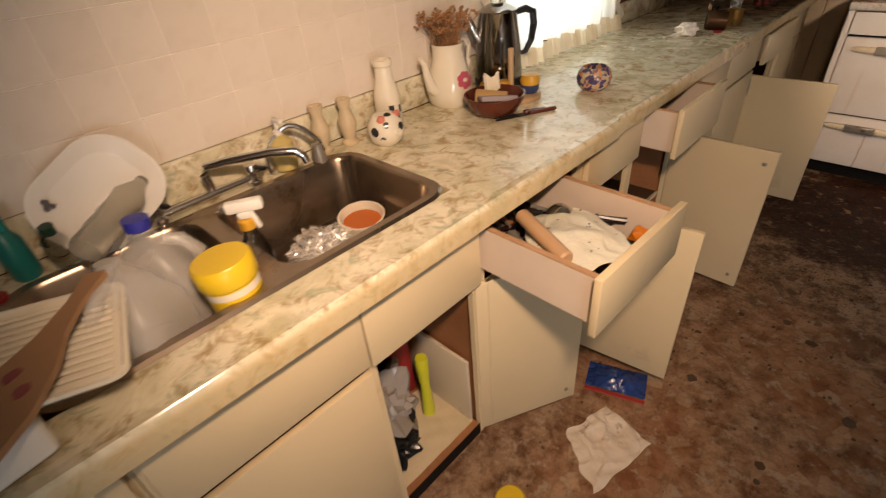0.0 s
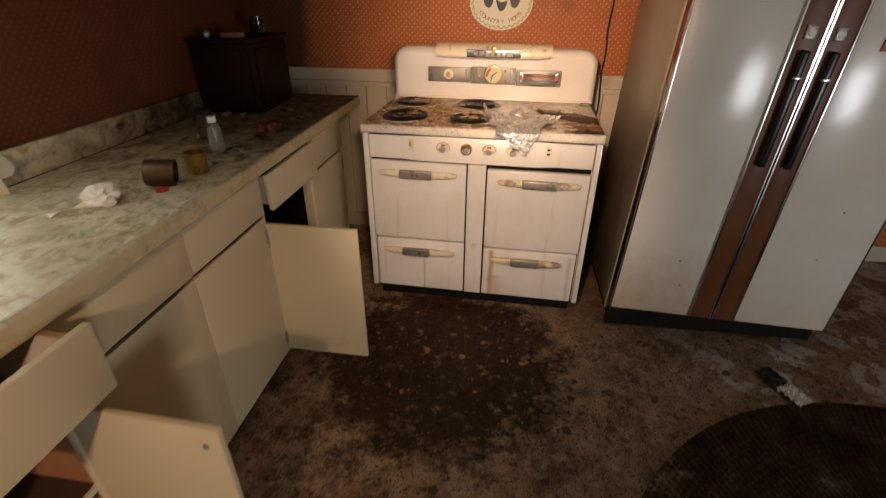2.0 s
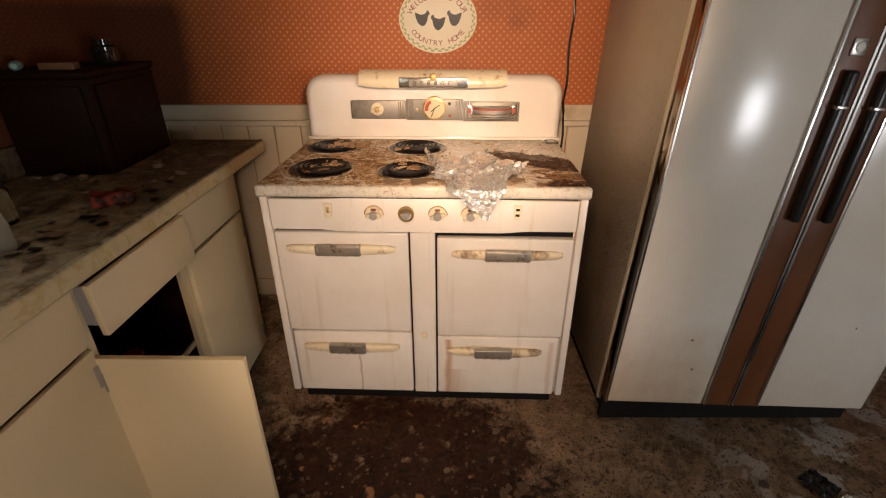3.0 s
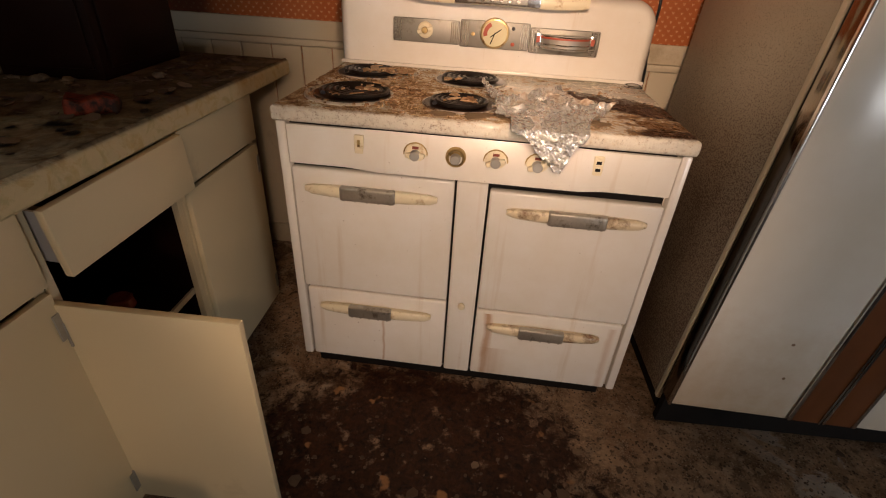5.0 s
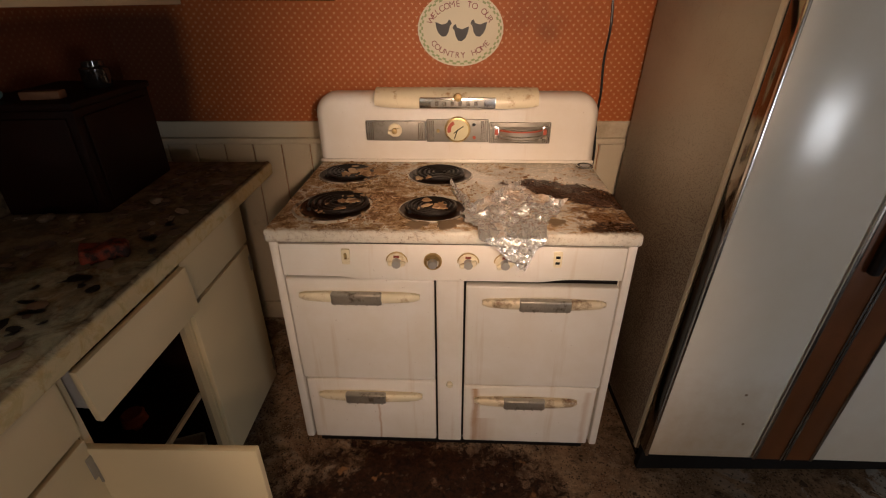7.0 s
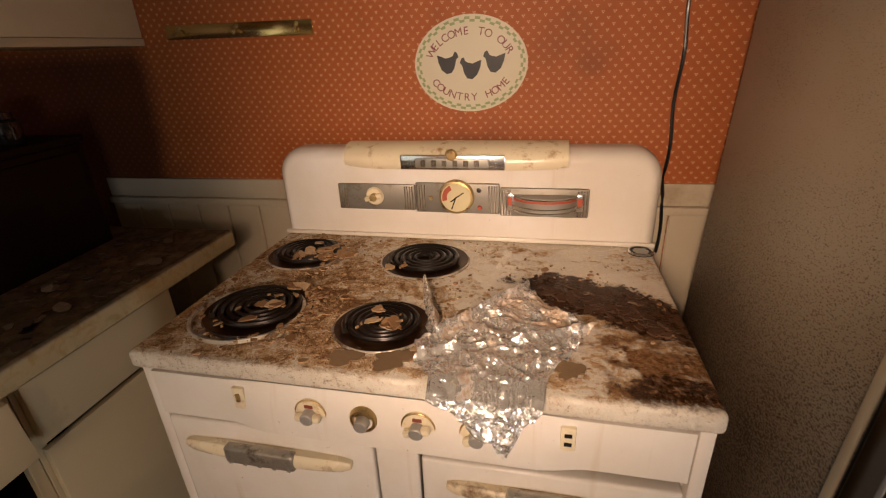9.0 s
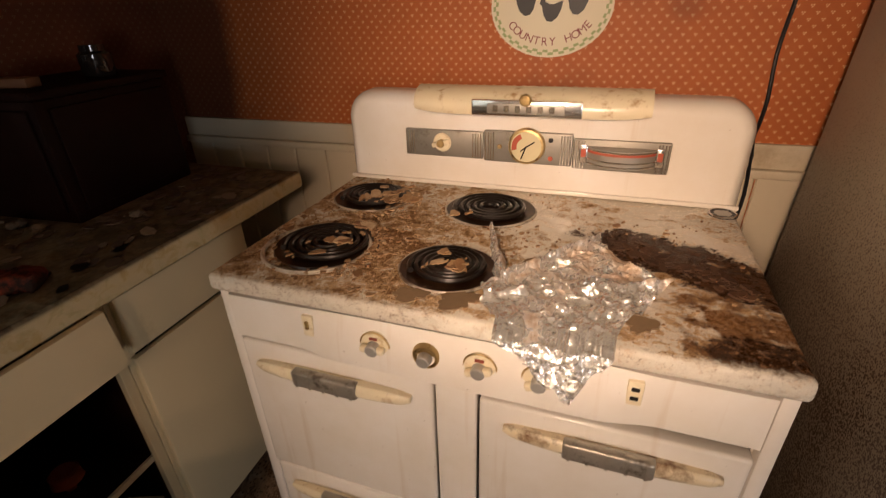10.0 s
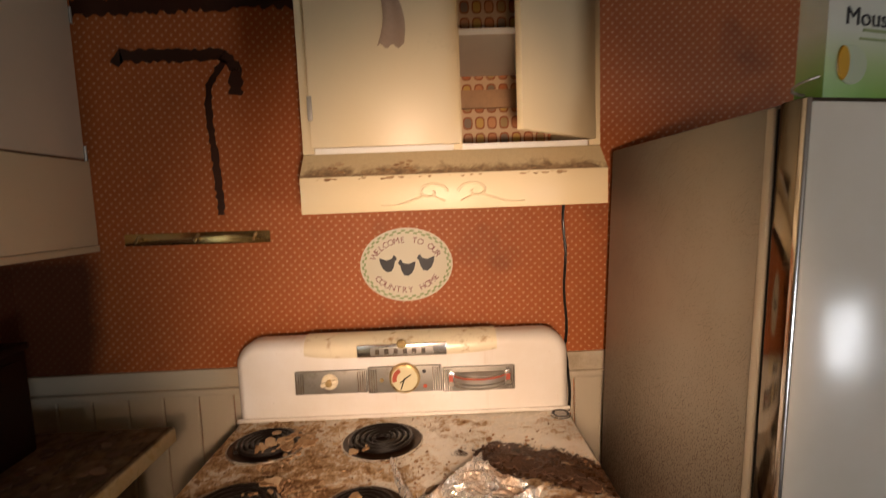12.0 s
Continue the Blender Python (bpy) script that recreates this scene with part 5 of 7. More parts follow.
part("arch", tube(B(), [(-0.755, -2.745, 0.902), (-0.755, -2.742, 0.96)] + [(-0.755 + 0.045 * t / 8, -2.742 + 0.125 * t / 8, 0.96 + 0.055 * math.sin(t / 8 * math.pi)) for t in range(1, 9)] + [(-0.708, -2.612, 0.93)], 0.007, 10), chrome, sprayer)
part("base", lathe(B(), [(0.019, 0.0), (0.019, 0.02), (0.014, 0.034), (0.014, 0.05), (0, 0.05)], 20, pose(-0.712, -2.625, 0.902)), dull_metal, sprayer)

# ---- things on the counter ----
def turned(name, label, category, profile, mat, x, y, z=CT, seg=28, group="", m=None, sx=1.0, sy=1.0):
    return solid(name, lathe(B(), profile, seg, None, sx, sy), mat, label, category, m or pose(x, y, z + 0.0005), group)


onyx = plain("onyx", (0.62, 0.50, 0.32), 0.2, vary=0.3, scale=30, bump=0.02)
china = plain("cream_china", (0.74, 0.68, 0.54), 0.15, vary=0.06, bump=0.0)
for x, y, h in ((-0.765, -2.575, 0.130), (-0.750, -2.495, 0.128)):
    turned("onyx_vase", "small turned onyx bud vase", "vase", [(0, 0), (0.024, 0), (0.025, 0.008), (0.016, 0.016), (0.024, h * 0.35), (0.026, h * 0.5), (0.014, h * 0.78), (0.020, h * 0.95), (0.021, h), (0.015, h), (0.010, h * 0.8), (0, h * 0.78)], onyx, x, y, group="onyx vases")
bo = thing("milk_bottle", "white milk bottle with black cow print", "bottle", pose(-0.745, -2.345, CT + 0.0005))
part("glass_body", lathe(B(), [(0, 0), (0.036, 0), (0.039, 0.006), (0.039, 0.095), (0.034, 0.118), (0.025, 0.148), (0.024, 0.178), (0.028, 0.182), (0.028, 0.196), (0.023, 0.198), (0.020, 0.18), (0, 0.17)], 28), china, bo)
rnd = random.Random(2)
bm = B()
for a in (-30, -18, -5, 8, 20):
    m = pose(0, 0, 0.045 + rnd.uniform(-0.012, 0.02), 0, 0, a)
    box(bm, 0.0385, 0.0400, -0.0045, 0.0035, -0.010, 0.012, 0.0, 1, m)
part("dark_print", bm, ink, bo, "black printed marks")
pig = thing("money_bank", "round white ceramic bank with black spots and pink ears", "ornament", pose(-0.655, -2.435, CT))
part("body", lathe(B(), [(0, 0.001), (0.030, 0.001), (0.046, 0.016), (0.052, 0.042), (0.047, 0.066), (0.030, 0.084), (0, 0.090)], 28), china, pig)
for az, el, r in ((20, 10, 0.012), (-35, 25, 0.010), (60, 35, 0.014), (-75, 5, 0.013), (100, 0, 0.012), (-10, 62, 0.011), (-50, -18, 0.010), (45, -18, 0.010)):
    part("spot", lathe(B(), [(0, 0.0012), (r * 0.7, 0.0010), (r, -0.0012)], 14, pose(0, 0, 0.045, 0, 0, az) @ pose(0, 0, 0, 0, 90 - el, 0) @ pose(0, 0, 0.0520 - 0.006 * abs(math.sin(math.radians(el))))), ink, pig)
pink = plain("pink_glaze", (0.62, 0.20, 0.14), 0.25, vary=0.1)
for s in (-1, 1):
    part("ear", lathe(B(), [(0, 0.016), (0.007, 0.010), (0.013, 0.0), (0, -0.002)], 12, pose(0.018, s * 0.026, 0.078, s * -35, 25, 0)), pink, pig)
part("snout", lathe(B(), [(0, 0.008), (0.010, 0.008), (0.012, 0.0), (0, -0.004)], 14, pose(0.050, 0, 0.044, 0, 90, 0)), china, pig)

pit = thing("enamel_pitcher", "cream china coffee pot painted with a pink rose", "pitcher", pose(-0.735, -2.085, CT + 0.0005, 0, 0, -90))
part("body", lathe(B(), [(0, 0), (0.060, 0), (0.072, 0.014), (0.077, 0.050), (0.066, 0.10), (0.050, 0.150), (0.049, 0.178), (0.053, 0.190), (0.049, 0.190), (0.045, 0.175), (0, 0.17)], 32), china, pit)
part("spout", tube(B(), [(0.060, 0, 0.055), (0.086, 0, 0.075), (0.098, 0, 0.115), (0.106, 0, 0.150), (0.120, 0, 0.168)], [0.021, 0.018, 0.013, 0.010, 0.008], 12), china, pit)
part("handle", tube(B(), [(-0.048, 0, 0.170), (-0.075, 0, 0.185), (-0.094, 0, 0.165), (-0.096, 0, 0.12), (-0.080, 0, 0.07), (-0.066, 0, 0.055)], 0.008, 10), china, pit)
for i in range(7):
    a = i * 0.9
    part("rose_petal", lathe(B(), [(0, 0.002), (0.010, 0.001), (0.012, -0.002)], 10, pose(0, 0, 0.085 + 0.016 * math.sin(a), 0, 0, 90 + 17 * math.cos(a)) @ pose(0.0705 - 0.010 * math.sin(a) * 0.4, 0, 0, 0, 90 - 10, 0)), plain("rose_pink", (0.50, 0.09, 0.14), 0.3) if i == 0 else bpy.data.materials["rose_pink"], pit)
straw = plain("dried_stems", (0.34, 0.17, 0.07), 0.85, vary=0.4)
bm = B()
rnd = random.Random(8)
for i in range(110):
    a, t = rnd.uniform(0, 6.283), rnd.uniform(0.02, 0.085)
    h = rnd.uniform(0.055, 0.105)
    x0, y0 = 0.03 * rnd.uniform(-1, 1), 0.03 * rnd.uniform(-1, 1)
    p = Vector((x0 + t * math.cos(a), y0 + t * math.sin(a), 0.175 + h))
    tube(bm, [(x0, y0, 0.172), (x0 + 0.4 * t * math.cos(a), y0 + 0.4 * t * math.sin(a), 0.172 + h * 0.55), p], [0.0012, 0.0014, 0.0009], 4)
    for k in range(3):
        bmesh.ops.create_icosphere(bm, subdivisions=1, radius=rnd.uniform(0.003, 0.0055), matrix=Matrix.Translation(p + Vector((rnd.uniform(-1, 1), rnd.uniform(-1, 1), rnd.uniform(-1, 0.6))) * 0.009))
solid("dried_bouquet", bm, straw, "bunch of brown dried flowers standing in the coffee pot", "dried flowers", pose(-0.735, -2.085, CT + 0.0005))

ket = thing("percolator", "tall stainless percolator with black handle and clear lid knob", "percolator", pose(-0.720, -1.850, CT + 0.0005, 0, 0, 55) @ Matrix.Diagonal((1.14, 1.14, 1.0, 1)))
part("body", lathe(B(), [(0, 0.03), (0.070, 0.03), (0.073, 0.04), (0.068, 0.13), (0.056, 0.240), (0.058, 0.246), (0.050, 0.252), (0.024, 0.266), (0, 0.268)], 36), plain("polished_steel", (0.34, 0.32, 0.29), 0.12, 1.0, vary=0.12, bump=0.0), ket)
part("base", lathe(B(), [(0, 0), (0.072, 0), (0.074, 0.006), (0.074, 0.029), (0, 0.029)], 36), black_plastic, ket)
part("handle", tube(B(), [(0.054, 0, 0.232), (0.085, 0, 0.240), (0.108, 0, 0.228), (0.112, 0, 0.19), (0.105, 0, 0.14), (0.088, 0, 0.105), (0.073, 0, 0.10)], [0.010, 0.012, 0.012, 0.011, 0.010, 0.009, 0.007], 10), black_plastic, ket)
part("spout", tube(B(), [(-0.058, 0, 0.16), (-0.078, 0, 0.195), (-0.092, 0, 0.235)], [0.022, 0.014, 0.011], 12), chrome, ket)
part("lid_knob", lathe(B(), [(0.016, 0.268), (0.020, 0.276), (0.020, 0.284), (0.012, 0.290), (0, 0.291)], 18), glass, ket)

redwood = plain("red_brown_wood", (0.10, 0.022, 0.011), 0.25, vary=0.3)
turned("wooden_bowl", "glossy red-brown wooden bowl holding sponges", "bowl", [(0, 0.0), (0.045, 0.0), (0.070, 0.014), (0.088, 0.045), (0.093, 0.062), (0.088, 0.062), (0.066, 0.020), (0, 0.012)], redwood, -0.545, -2.090)
sp = plain("sponge", (0.62, 0.40, 0.16), 0.9, vary=0.2, bump=0.5)
solid("sponge", box(B(), -0.05, 0.05, -0.03, 0.03, 0.0, 0.025, 0.006, 2), sp, "yellow sponge lying in the wooden bowl", "sponge", pose(-0.555, -2.095, CT + 0.036, 12, 8, 40))
solid("scouring_pad", box(B(), -0.055, 0.055, -0.032, 0.032, 0.0, 0.016, 0.004, 2), plain("grey_pad", (0.30, 0.25, 0.26), 0.9, bump=0.4), "grey scouring pad leaning in the wooden bowl", "sponge", pose(-0.515, -2.115, CT + 0.050, -14, 6, 55))
rnd = random.Random(5)
solid("paper_scrap", sheet(B(), lambda a, b: Vector((0.05 * (a - 0.5), 0.012 * math.sin(a * 6), 0.05 * b + 0.008 * math.sin(a * 9))), 8, 4, 0.001), china, "curled cream paper scrap in the wooden bowl", "paper", pose(-0.575, -2.06, CT + 0.055, -15, 0, 60))
for x, y, rz, l in ((-0.452, -2.055, 62, 0.20), (-0.470, -2.060, 56, 0.17)):
    k_ = thing("table_knife", "knife with dark handle lying on the counter", "knife", pose(x, y, CT + 0.001, 0, 0, rz), "knives")
    part("blade", box(B(), -l / 2, 0.01, -0.006, 0.006, 0.0, 0.003, 0.001, 1), black_plastic, k_)
    part("handle", box(B(), 0.0105, l / 2, -0.008, 0.008, 0.0, 0.011, 0.004, 2), redwood, k_)
tw = thing("towel_holder", "pale wooden paper towel holder with an upright dowel", "towel holder", pose(-0.590, -1.935, CT + 0.0005))
pine = plain("pale_wood", (0.52, 0.36, 0.20), 0.5, vary=0.2)
part("base", lathe(B(), [(0, 0), (0.088, 0), (0.090, 0.004), (0.090, 0.012), (0.086, 0.015), (0, 0.015)], 36), pine, tw)
part("dowel", tube(B(), [(-0.01, 0.0, 0.015), (-0.005, -0.008, 0.155)], 0.0095, 12), pine, tw)
yellow, green, blue = plain("yellow_glaze", (0.62, 0.34, 0.03), 0.3), plain("green_glaze", (0.10, 0.13, 0.04), 0.3, vary=0.4), plain("blue_glaze", (0.03, 0.05, 0.14), 0.3, vary=0.5)
for x, y, ma, mb, z in ((-0.640, -2.000, green, yellow, CT), (-0.545, -1.905, blue, yellow, CT + 0.015), (-0.615, -1.952, green, yellow, CT + 0.015)):
    sh = thing("painted_shaker", "little painted ceramic pot, yellow over dark glaze", "shaker", pose(x, y, z + 0.0005), "painted shakers")
    s_ = 0.7 if y == -1.952 else 1.0
    part("body", lathe(B(), [(0, 0), (0.022 * s_, 0), (0.030 * s_, 0.012), (0.030 * s_, 0.028 * s_)], 20), ma, sh)
    part("rim", lathe(B(), [(0.0305 * s_, 0.0285 * s_), (0.033 * s_, 0.040 * s_), (0.028 * s_, 0.058 * s_), (0, 0.060 * s_)], 20), mb, sh)
k = Mat("painted_pottery", 0.2)
v = k.node("ShaderNodeSeparateColor", Color=k.voronoi(64.0, out="Color")).outputs[0]
k.color(k.mix(k.steps(k.noise(60, 3), [(0.5, 0.0), (0.62, 1.0)]), k.steps(v, [(0.0, (0.05, 0.045, 0.12)), (0.30, (0.10, 0.08, 0.17)), (0.45, (0.58, 0.25, 0.09)), (0.8, (0.46, 0.38, 0.26))]), (0.06, 0.05, 0.12)))
turned("pottery_bowl", "small round hand-painted pot in blue and orange", "pot", [(0, 0.0), (0.034, 0.0), (0.052, 0.018), (0.057, 0.040), (0.050, 0.062), (0.040, 0.074), (0.036, 0.074), (0.046, 0.058), (0.050, 0.040), (0, 0.012)], k.m, -0.408, -1.738)


def crumple(r, seed, h=0.8, sub=3):
    bm = B()
    bmesh.ops.create_icosphere(bm, subdivisions=sub, radius=r)
    for v_ in bm.verts:
        q = v_.co.normalized()
        v_.co = q * r * (0.75 + 0.75 * abs(noise.noise(q * 2.1 + Vector((seed, 0, 0)))) + 0.35 * noise.noise(q * 5.0 + Vector((0, seed, 0))))
        v_.co.z = max(-r * 0.55, v_.co.z * h)
    zmin = min(v_.co.z for v_ in bm.verts)
    for v_ in bm.verts:
        v_.co.z -= zmin
    return bm


tissue = plain("white_paper", (0.78, 0.73, 0.64), 0.85, vary=0.08, bump=0.2)
solid("crumpled_paper", crumple(0.045, 3.0, 0.7), tissue, "crumpled white paper towel on the counter", "paper", pose(-0.440, -0.885, CT))
solid("paper_corner", sheet(B(), lambda a, b: Vector((0.10 * (a - 0.5), 0.022 * (b - 0.5) * (1.3 - a), 0.004 + 0.008 * math.sin(a * 5 + b * 3))), 10, 4, 0.001), tissue, "white twist of paper towel on the counter", "paper", pose(-0.490, -0.945, CT, 0, 0, 70))
gold = plain("gold_tin", (0.46, 0.27, 0.08), 0.35, 0.9, vary=0.3, dirt=((0.10, 0.05, 0.02), 0.38, 20.0))
canp = [(0, 0.0), (0.031, 0.0), (0.033, 0.003), (0.033, 0.062), (0.034, 0.066), (0.031, 0.066), (0.031, 0.006), (0, 0.004)]
turned("tin_can", "empty gold-coloured tin can standing open", "can", canp, gold, -0.338, -0.610, group="tin cans")
turned("tin_can", "rusty open tin can lying on its side", "can", canp, plain("rusty_tin", (0.10, 0.050, 0.022), 0.4, 0.7, vary=0.4), 0, 0, group="tin cans", m=pose(-0.410, -0.745, CT + 0.0415, 96, 0, 115) @ Matrix.Scale(1.2, 4))
red = plain("red_plastic", (0.34, 0.02, 0.02), 0.4)
solid("bottle_stopper", lathe(B(), [(0, 0), (0.018, 0), (0.018, 0.006), (0, 0.008)], 16), red, "small red plastic cap on the counter", "cap", pose(-0.345, -0.775, CT + 0.0005))
sb = thing("clear_bottle", "small clear plastic bottle with a white cap", "bottle", pose(-0.400, -0.395, CT + 0.0005))
cloudy = Mat("cloudy_plastic", 0.25)
cloudy.b.inputs["Transmission Weight"].default_value = 0.85
cloudy.color((0.72, 0.70, 0.62))
cloudy = cloudy.m
part("body", lathe(B(), [(0, 0), (0.023, 0), (0.025, 0.004), (0.025, 0.070), (0.019, 0.092), (0.012, 0.104), (0, 0.104)], 24), cloudy, sb)
part("cap", lathe(B(), [(0.0145, 0.1045), (0.0150, 0.106), (0.0145, 0.124), (0, 0.125)], 18), white_plastic, sb)
jar = thing("glass_jar", "clear glass jar with a black lid", "jar", pose(-0.535, -0.245, CT + 0.0005))
part("body", lathe(B(), [(0, 0), (0.034, 0), (0.036, 0.004), (0.036, 0.085), (0.030, 0.095), (0, 0.095)], 24), glass, jar)
part("lid", lathe(B(), [(0.032, 0.0955), (0.0325, 0.112), (0, 0.113)], 24), black_plastic, jar)
packet = box(B(), -0.052, 0.052, -0.030, 0.030, 0.0, 0.036, 0.010, 3)
bmesh.ops.subdivide_edges(packet, edges=packet.edges[:], cuts=3, use_grid_fill=True)
for v_ in packet.verts:
    if v_.co.z > 0.004:
        v_.co += Vector((0.3, 0.5, 1.0)) * 0.010 * noise.noise(v_.co * 45.0)
red_card = plain("dirty_red_card", (0.19, 0.030, 0.012), 0.6, vary=0.5, dirt=((0.022, 0.010, 0.006), 0.5, 30.0))
red_card.node_tree.nodes["Principled BSDF"].inputs["Specular IOR Level"].default_value = 0.15
solid("red_packet", packet, red_card, "small dirty red packet on the muddy counter", "packet", pose(-0.344, -0.100, CT + 0.0005, 0, 0, 35))

# the dark chest in the corner and what stands on it
chest = thing("wooden_chest", "nearly black wooden chest standing in the counter corner", "chest", pose(-0.800, 0.150, CT + 0.0005, 0, 0, 4))
part("body", box(B(), 0.0, 0.285, 0.0, 0.40, 0.0, 0.300, 0.004), wood_dark_and_shade, chest)
part("lid", box(B(), -0.006, 0.293, -0.008, 0.408, 0.3005, 0.322, 0.006), wood_dark_and_shade, chest)
part("door", box(B(), 0.020, 0.265, -0.010, -0.0005, 0.030, 0.280, 0.003), wood_dark_and_shade, chest)
part("side_door", box(B(), 0.2855, 0.294, 0.03, 0.37, 0.030, 0.280, 0.003), wood_dark_and_shade, chest)
turned("dark_glass_jar", "small dark glass jar on the chest", "jar", [(0, 0), (0.038, 0), (0.040, 0.005), (0.040, 0.055), (0.030, 0.062), (0.030, 0.078), (0, 0.078)], plain("dark_glass", (0.015, 0.010, 0.008), 0.08, vary=0.1, bump=0), -0.60, 0.42, CT + 0.3235)
turned("small_bottle", "pale teal plastic bottle lying on the chest", "bottle", [(0, 0), (0.013, 0), (0.014, 0.05), (0.008, 0.06), (0, 0.062)], plain("teal_pale", (0.25, 0.42, 0.40), 0.4), 0, 0, m=pose(-0.74, 0.21, CT + 0.338, 90, 0, 30))
solid("brown_block", box(B(), -0.05, 0.05, -0.02, 0.02, 0, 0.022, 0.003), plain("brown_card", (0.16, 0.07, 0.03), 0.6), "small brown wooden block on the chest", "block", pose(-0.62, 0.22, CT + 0.3235, 0, 0, 10))

# paint flakes and rubbish on the muddy end of the counter
bm = B()
rnd = random.Random(21)
for i in range(150):
    y = rnd.triangular(-0.55, 0.66, 0.45)
    x = rnd.uniform(-0.50, -0.235) if y > 0.1 else rnd.uniform(-0.62, -0.235)
    slab(bm, ragged(rnd.uniform(0.004, 0.022), 7, 0.35, rnd), 0, rnd.uniform(0.0008, 0.002), pose(x, y, CT + rnd.uniform(0.0006, 0.006), rnd.uniform(-14, 14), rnd.uniform(-14, 14), rnd.uniform(0, 360)))
k = Mat("paint_flakes", 0.8)
ri = k.node("ShaderNodeNewGeometry").outputs["Random Per Island"]
k.color(k.mix(k.noise(60.0), k.steps(ri, [(0.0, (0.02, 0.012, 0.008)), (0.5, (0.07, 0.042, 0.024)), (0.82, (0.16, 0.10, 0.06)), (1.0, (0.34, 0.25, 0.16))]), (0.12, 0.075, 0.045)))
flakes_mat = k.m
solid("paint_flakes", bm, flakes_mat, "brown and cream paint flakes strewn on the counter end", "debris", kind="stuff")

dark_flake = plain("dark_leaf", (0.022, 0.017, 0.012), 0.55, vary=0.5, scale=40, bump=0.3)
rnd = random.Random(57)
for cx, cy, spread, n in ((-0.335, -0.33, 0.030, 4), (-0.33, -0.42, 0.022, 4), (-0.31, -0.215, 0.030, 4), (-0.36, -0.22, 0.020, 2), (-0.27, -0.06, 0.030, 4), (-0.40, -0.27, 0.03, 2), (-0.42, -0.52, 0.02, 1), (-0.28, 0.06, 0.03, 3), (-0.33, -0.53, 0.02, 2)):
    for i in range(n):
        out_ = ragged(rnd.uniform(0.010, 0.021), 11, 0.6, rnd, 1.0, rnd.uniform(0.45, 0.8))
        bm = B()
        rim_ = [bm.verts.new((x, y, 0.003 + 9.0 * (x * x + y * y))) for x, y in out_]
        mid_ = bm.verts.new((0, 0, 0.002))
        for a, b in zip(rim_, rim_[1:] + rim_[:1]):
            bm.faces.new((mid_, a, b))
        bmesh.ops.solidify(bm, geom=bm.faces[:], thickness=0.0012)
        solid("dry_flake", bm, dark_flake, "dark curled flake of dried debris on the countertop", "debris", pose(cx + rnd.gauss(0, spread), cy + rnd.gauss(0, spread), CT, 0, 0, rnd.uniform(0, 360)), "dark flakes on the counter")
bm = B()
for i in range(24):
    t = rnd.random()
    x, y = (-0.80 + 0.30 * t, 0.125 - rnd.uniform(0, 0.03)) if i < 14 else (-0.475 + rnd.uniform(0, 0.10), 0.16 + 0.42 * t)
    lump = crumple(rnd.choice((0.004, 0.006, 0.010, 0.018)), rnd.uniform(0, 90), 0.55, 2)
    bmesh.ops.transform(lump, matrix=pose(x, y, CT, 0, 0, rnd.uniform(0, 360)), verts=lump.verts)
    me = bpy.data.meshes.new("lump")
    lump.to_mesh(me)
    lump.free()
    bm.from_mesh(me)
    bpy.data.meshes.remove(me)
solid("crumbled_plaster", bm, plain("dirty_plaster", (0.17, 0.115, 0.07), 0.85, vary=0.4, scale=30, bump=0.4), "crumbled pale plaster lumps round the foot of the chest", "debris", kind="stuff")

# ---- on the stove ----
rnd = random.Random(31)
crust_mat = Mat("burnt_crust", 0.75)
ri = crust_mat.node("ShaderNodeNewGeometry").outputs["Random Per Island"]
crust_mat.color(crust_mat.mix(crust_mat.noise(90.0, 5), crust_mat.steps(ri, [(0.0, (0.11, 0.052, 0.020)), (0.35, (0.34, 0.19, 0.085)), (0.7, (0.54, 0.38, 0.21)), (1.0, (0.68, 0.54, 0.36))]), (0.27, 0.145, 0.065)))
crust_mat.bump(crust_mat.noise(160.0, 4), 0.5, 0.002)
crust_mat = crust_mat.m
BURN = ((0.170, 0.213, 0.108), (0.455, 0.185, 0.090), (0.144, 0.501, 0.098), (0.471, 0.491, 0.104))
TOPPING = pose(0, 0, -0.0046)  # debris lies on the settled cooktop
bm = B()
for i in range(1600):
    x, y = rnd.uniform(0.01, 1.0), rnd.triangular(0.045, 0.62, 0.14) if rnd.random() < 0.7 else rnd.uniform(0.045, 0.62)
    if x > 0.62 and y > 0.33 and rnd.random() < 0.75:
        continue
    if x > 0.70 and y < 0.42 and rnd.random() < 0.85:
        continue
    if any(math.hypot(x - a, y - b) < r + 0.004 for a, b, r in BURN):
        continue
    if x > 0.36 and rnd.random() < 0.45:
        continue
    big = rnd.random() < 0.05
    r = rnd.uniform(0.006, 0.012) if big else rnd.uniform(0.0012, 0.0045)
    slab(bm, ragged(r, 15 if big else 7, 0.42, rnd, 1.0, rnd.uniform(0.6, 1.0)), -0.0012, rnd.uniform(0.0006, 0.0022), pose(x, y, 0.9136, rnd.uniform(-9, 9), rnd.uniform(-9, 9), rnd.uniform(0, 360)))
solid("burnt_crumbs", bm, crust_mat, "flaking brown burnt crust scattered over the cooktop", "debris", TOPPING, kind="stuff")
bm = B()
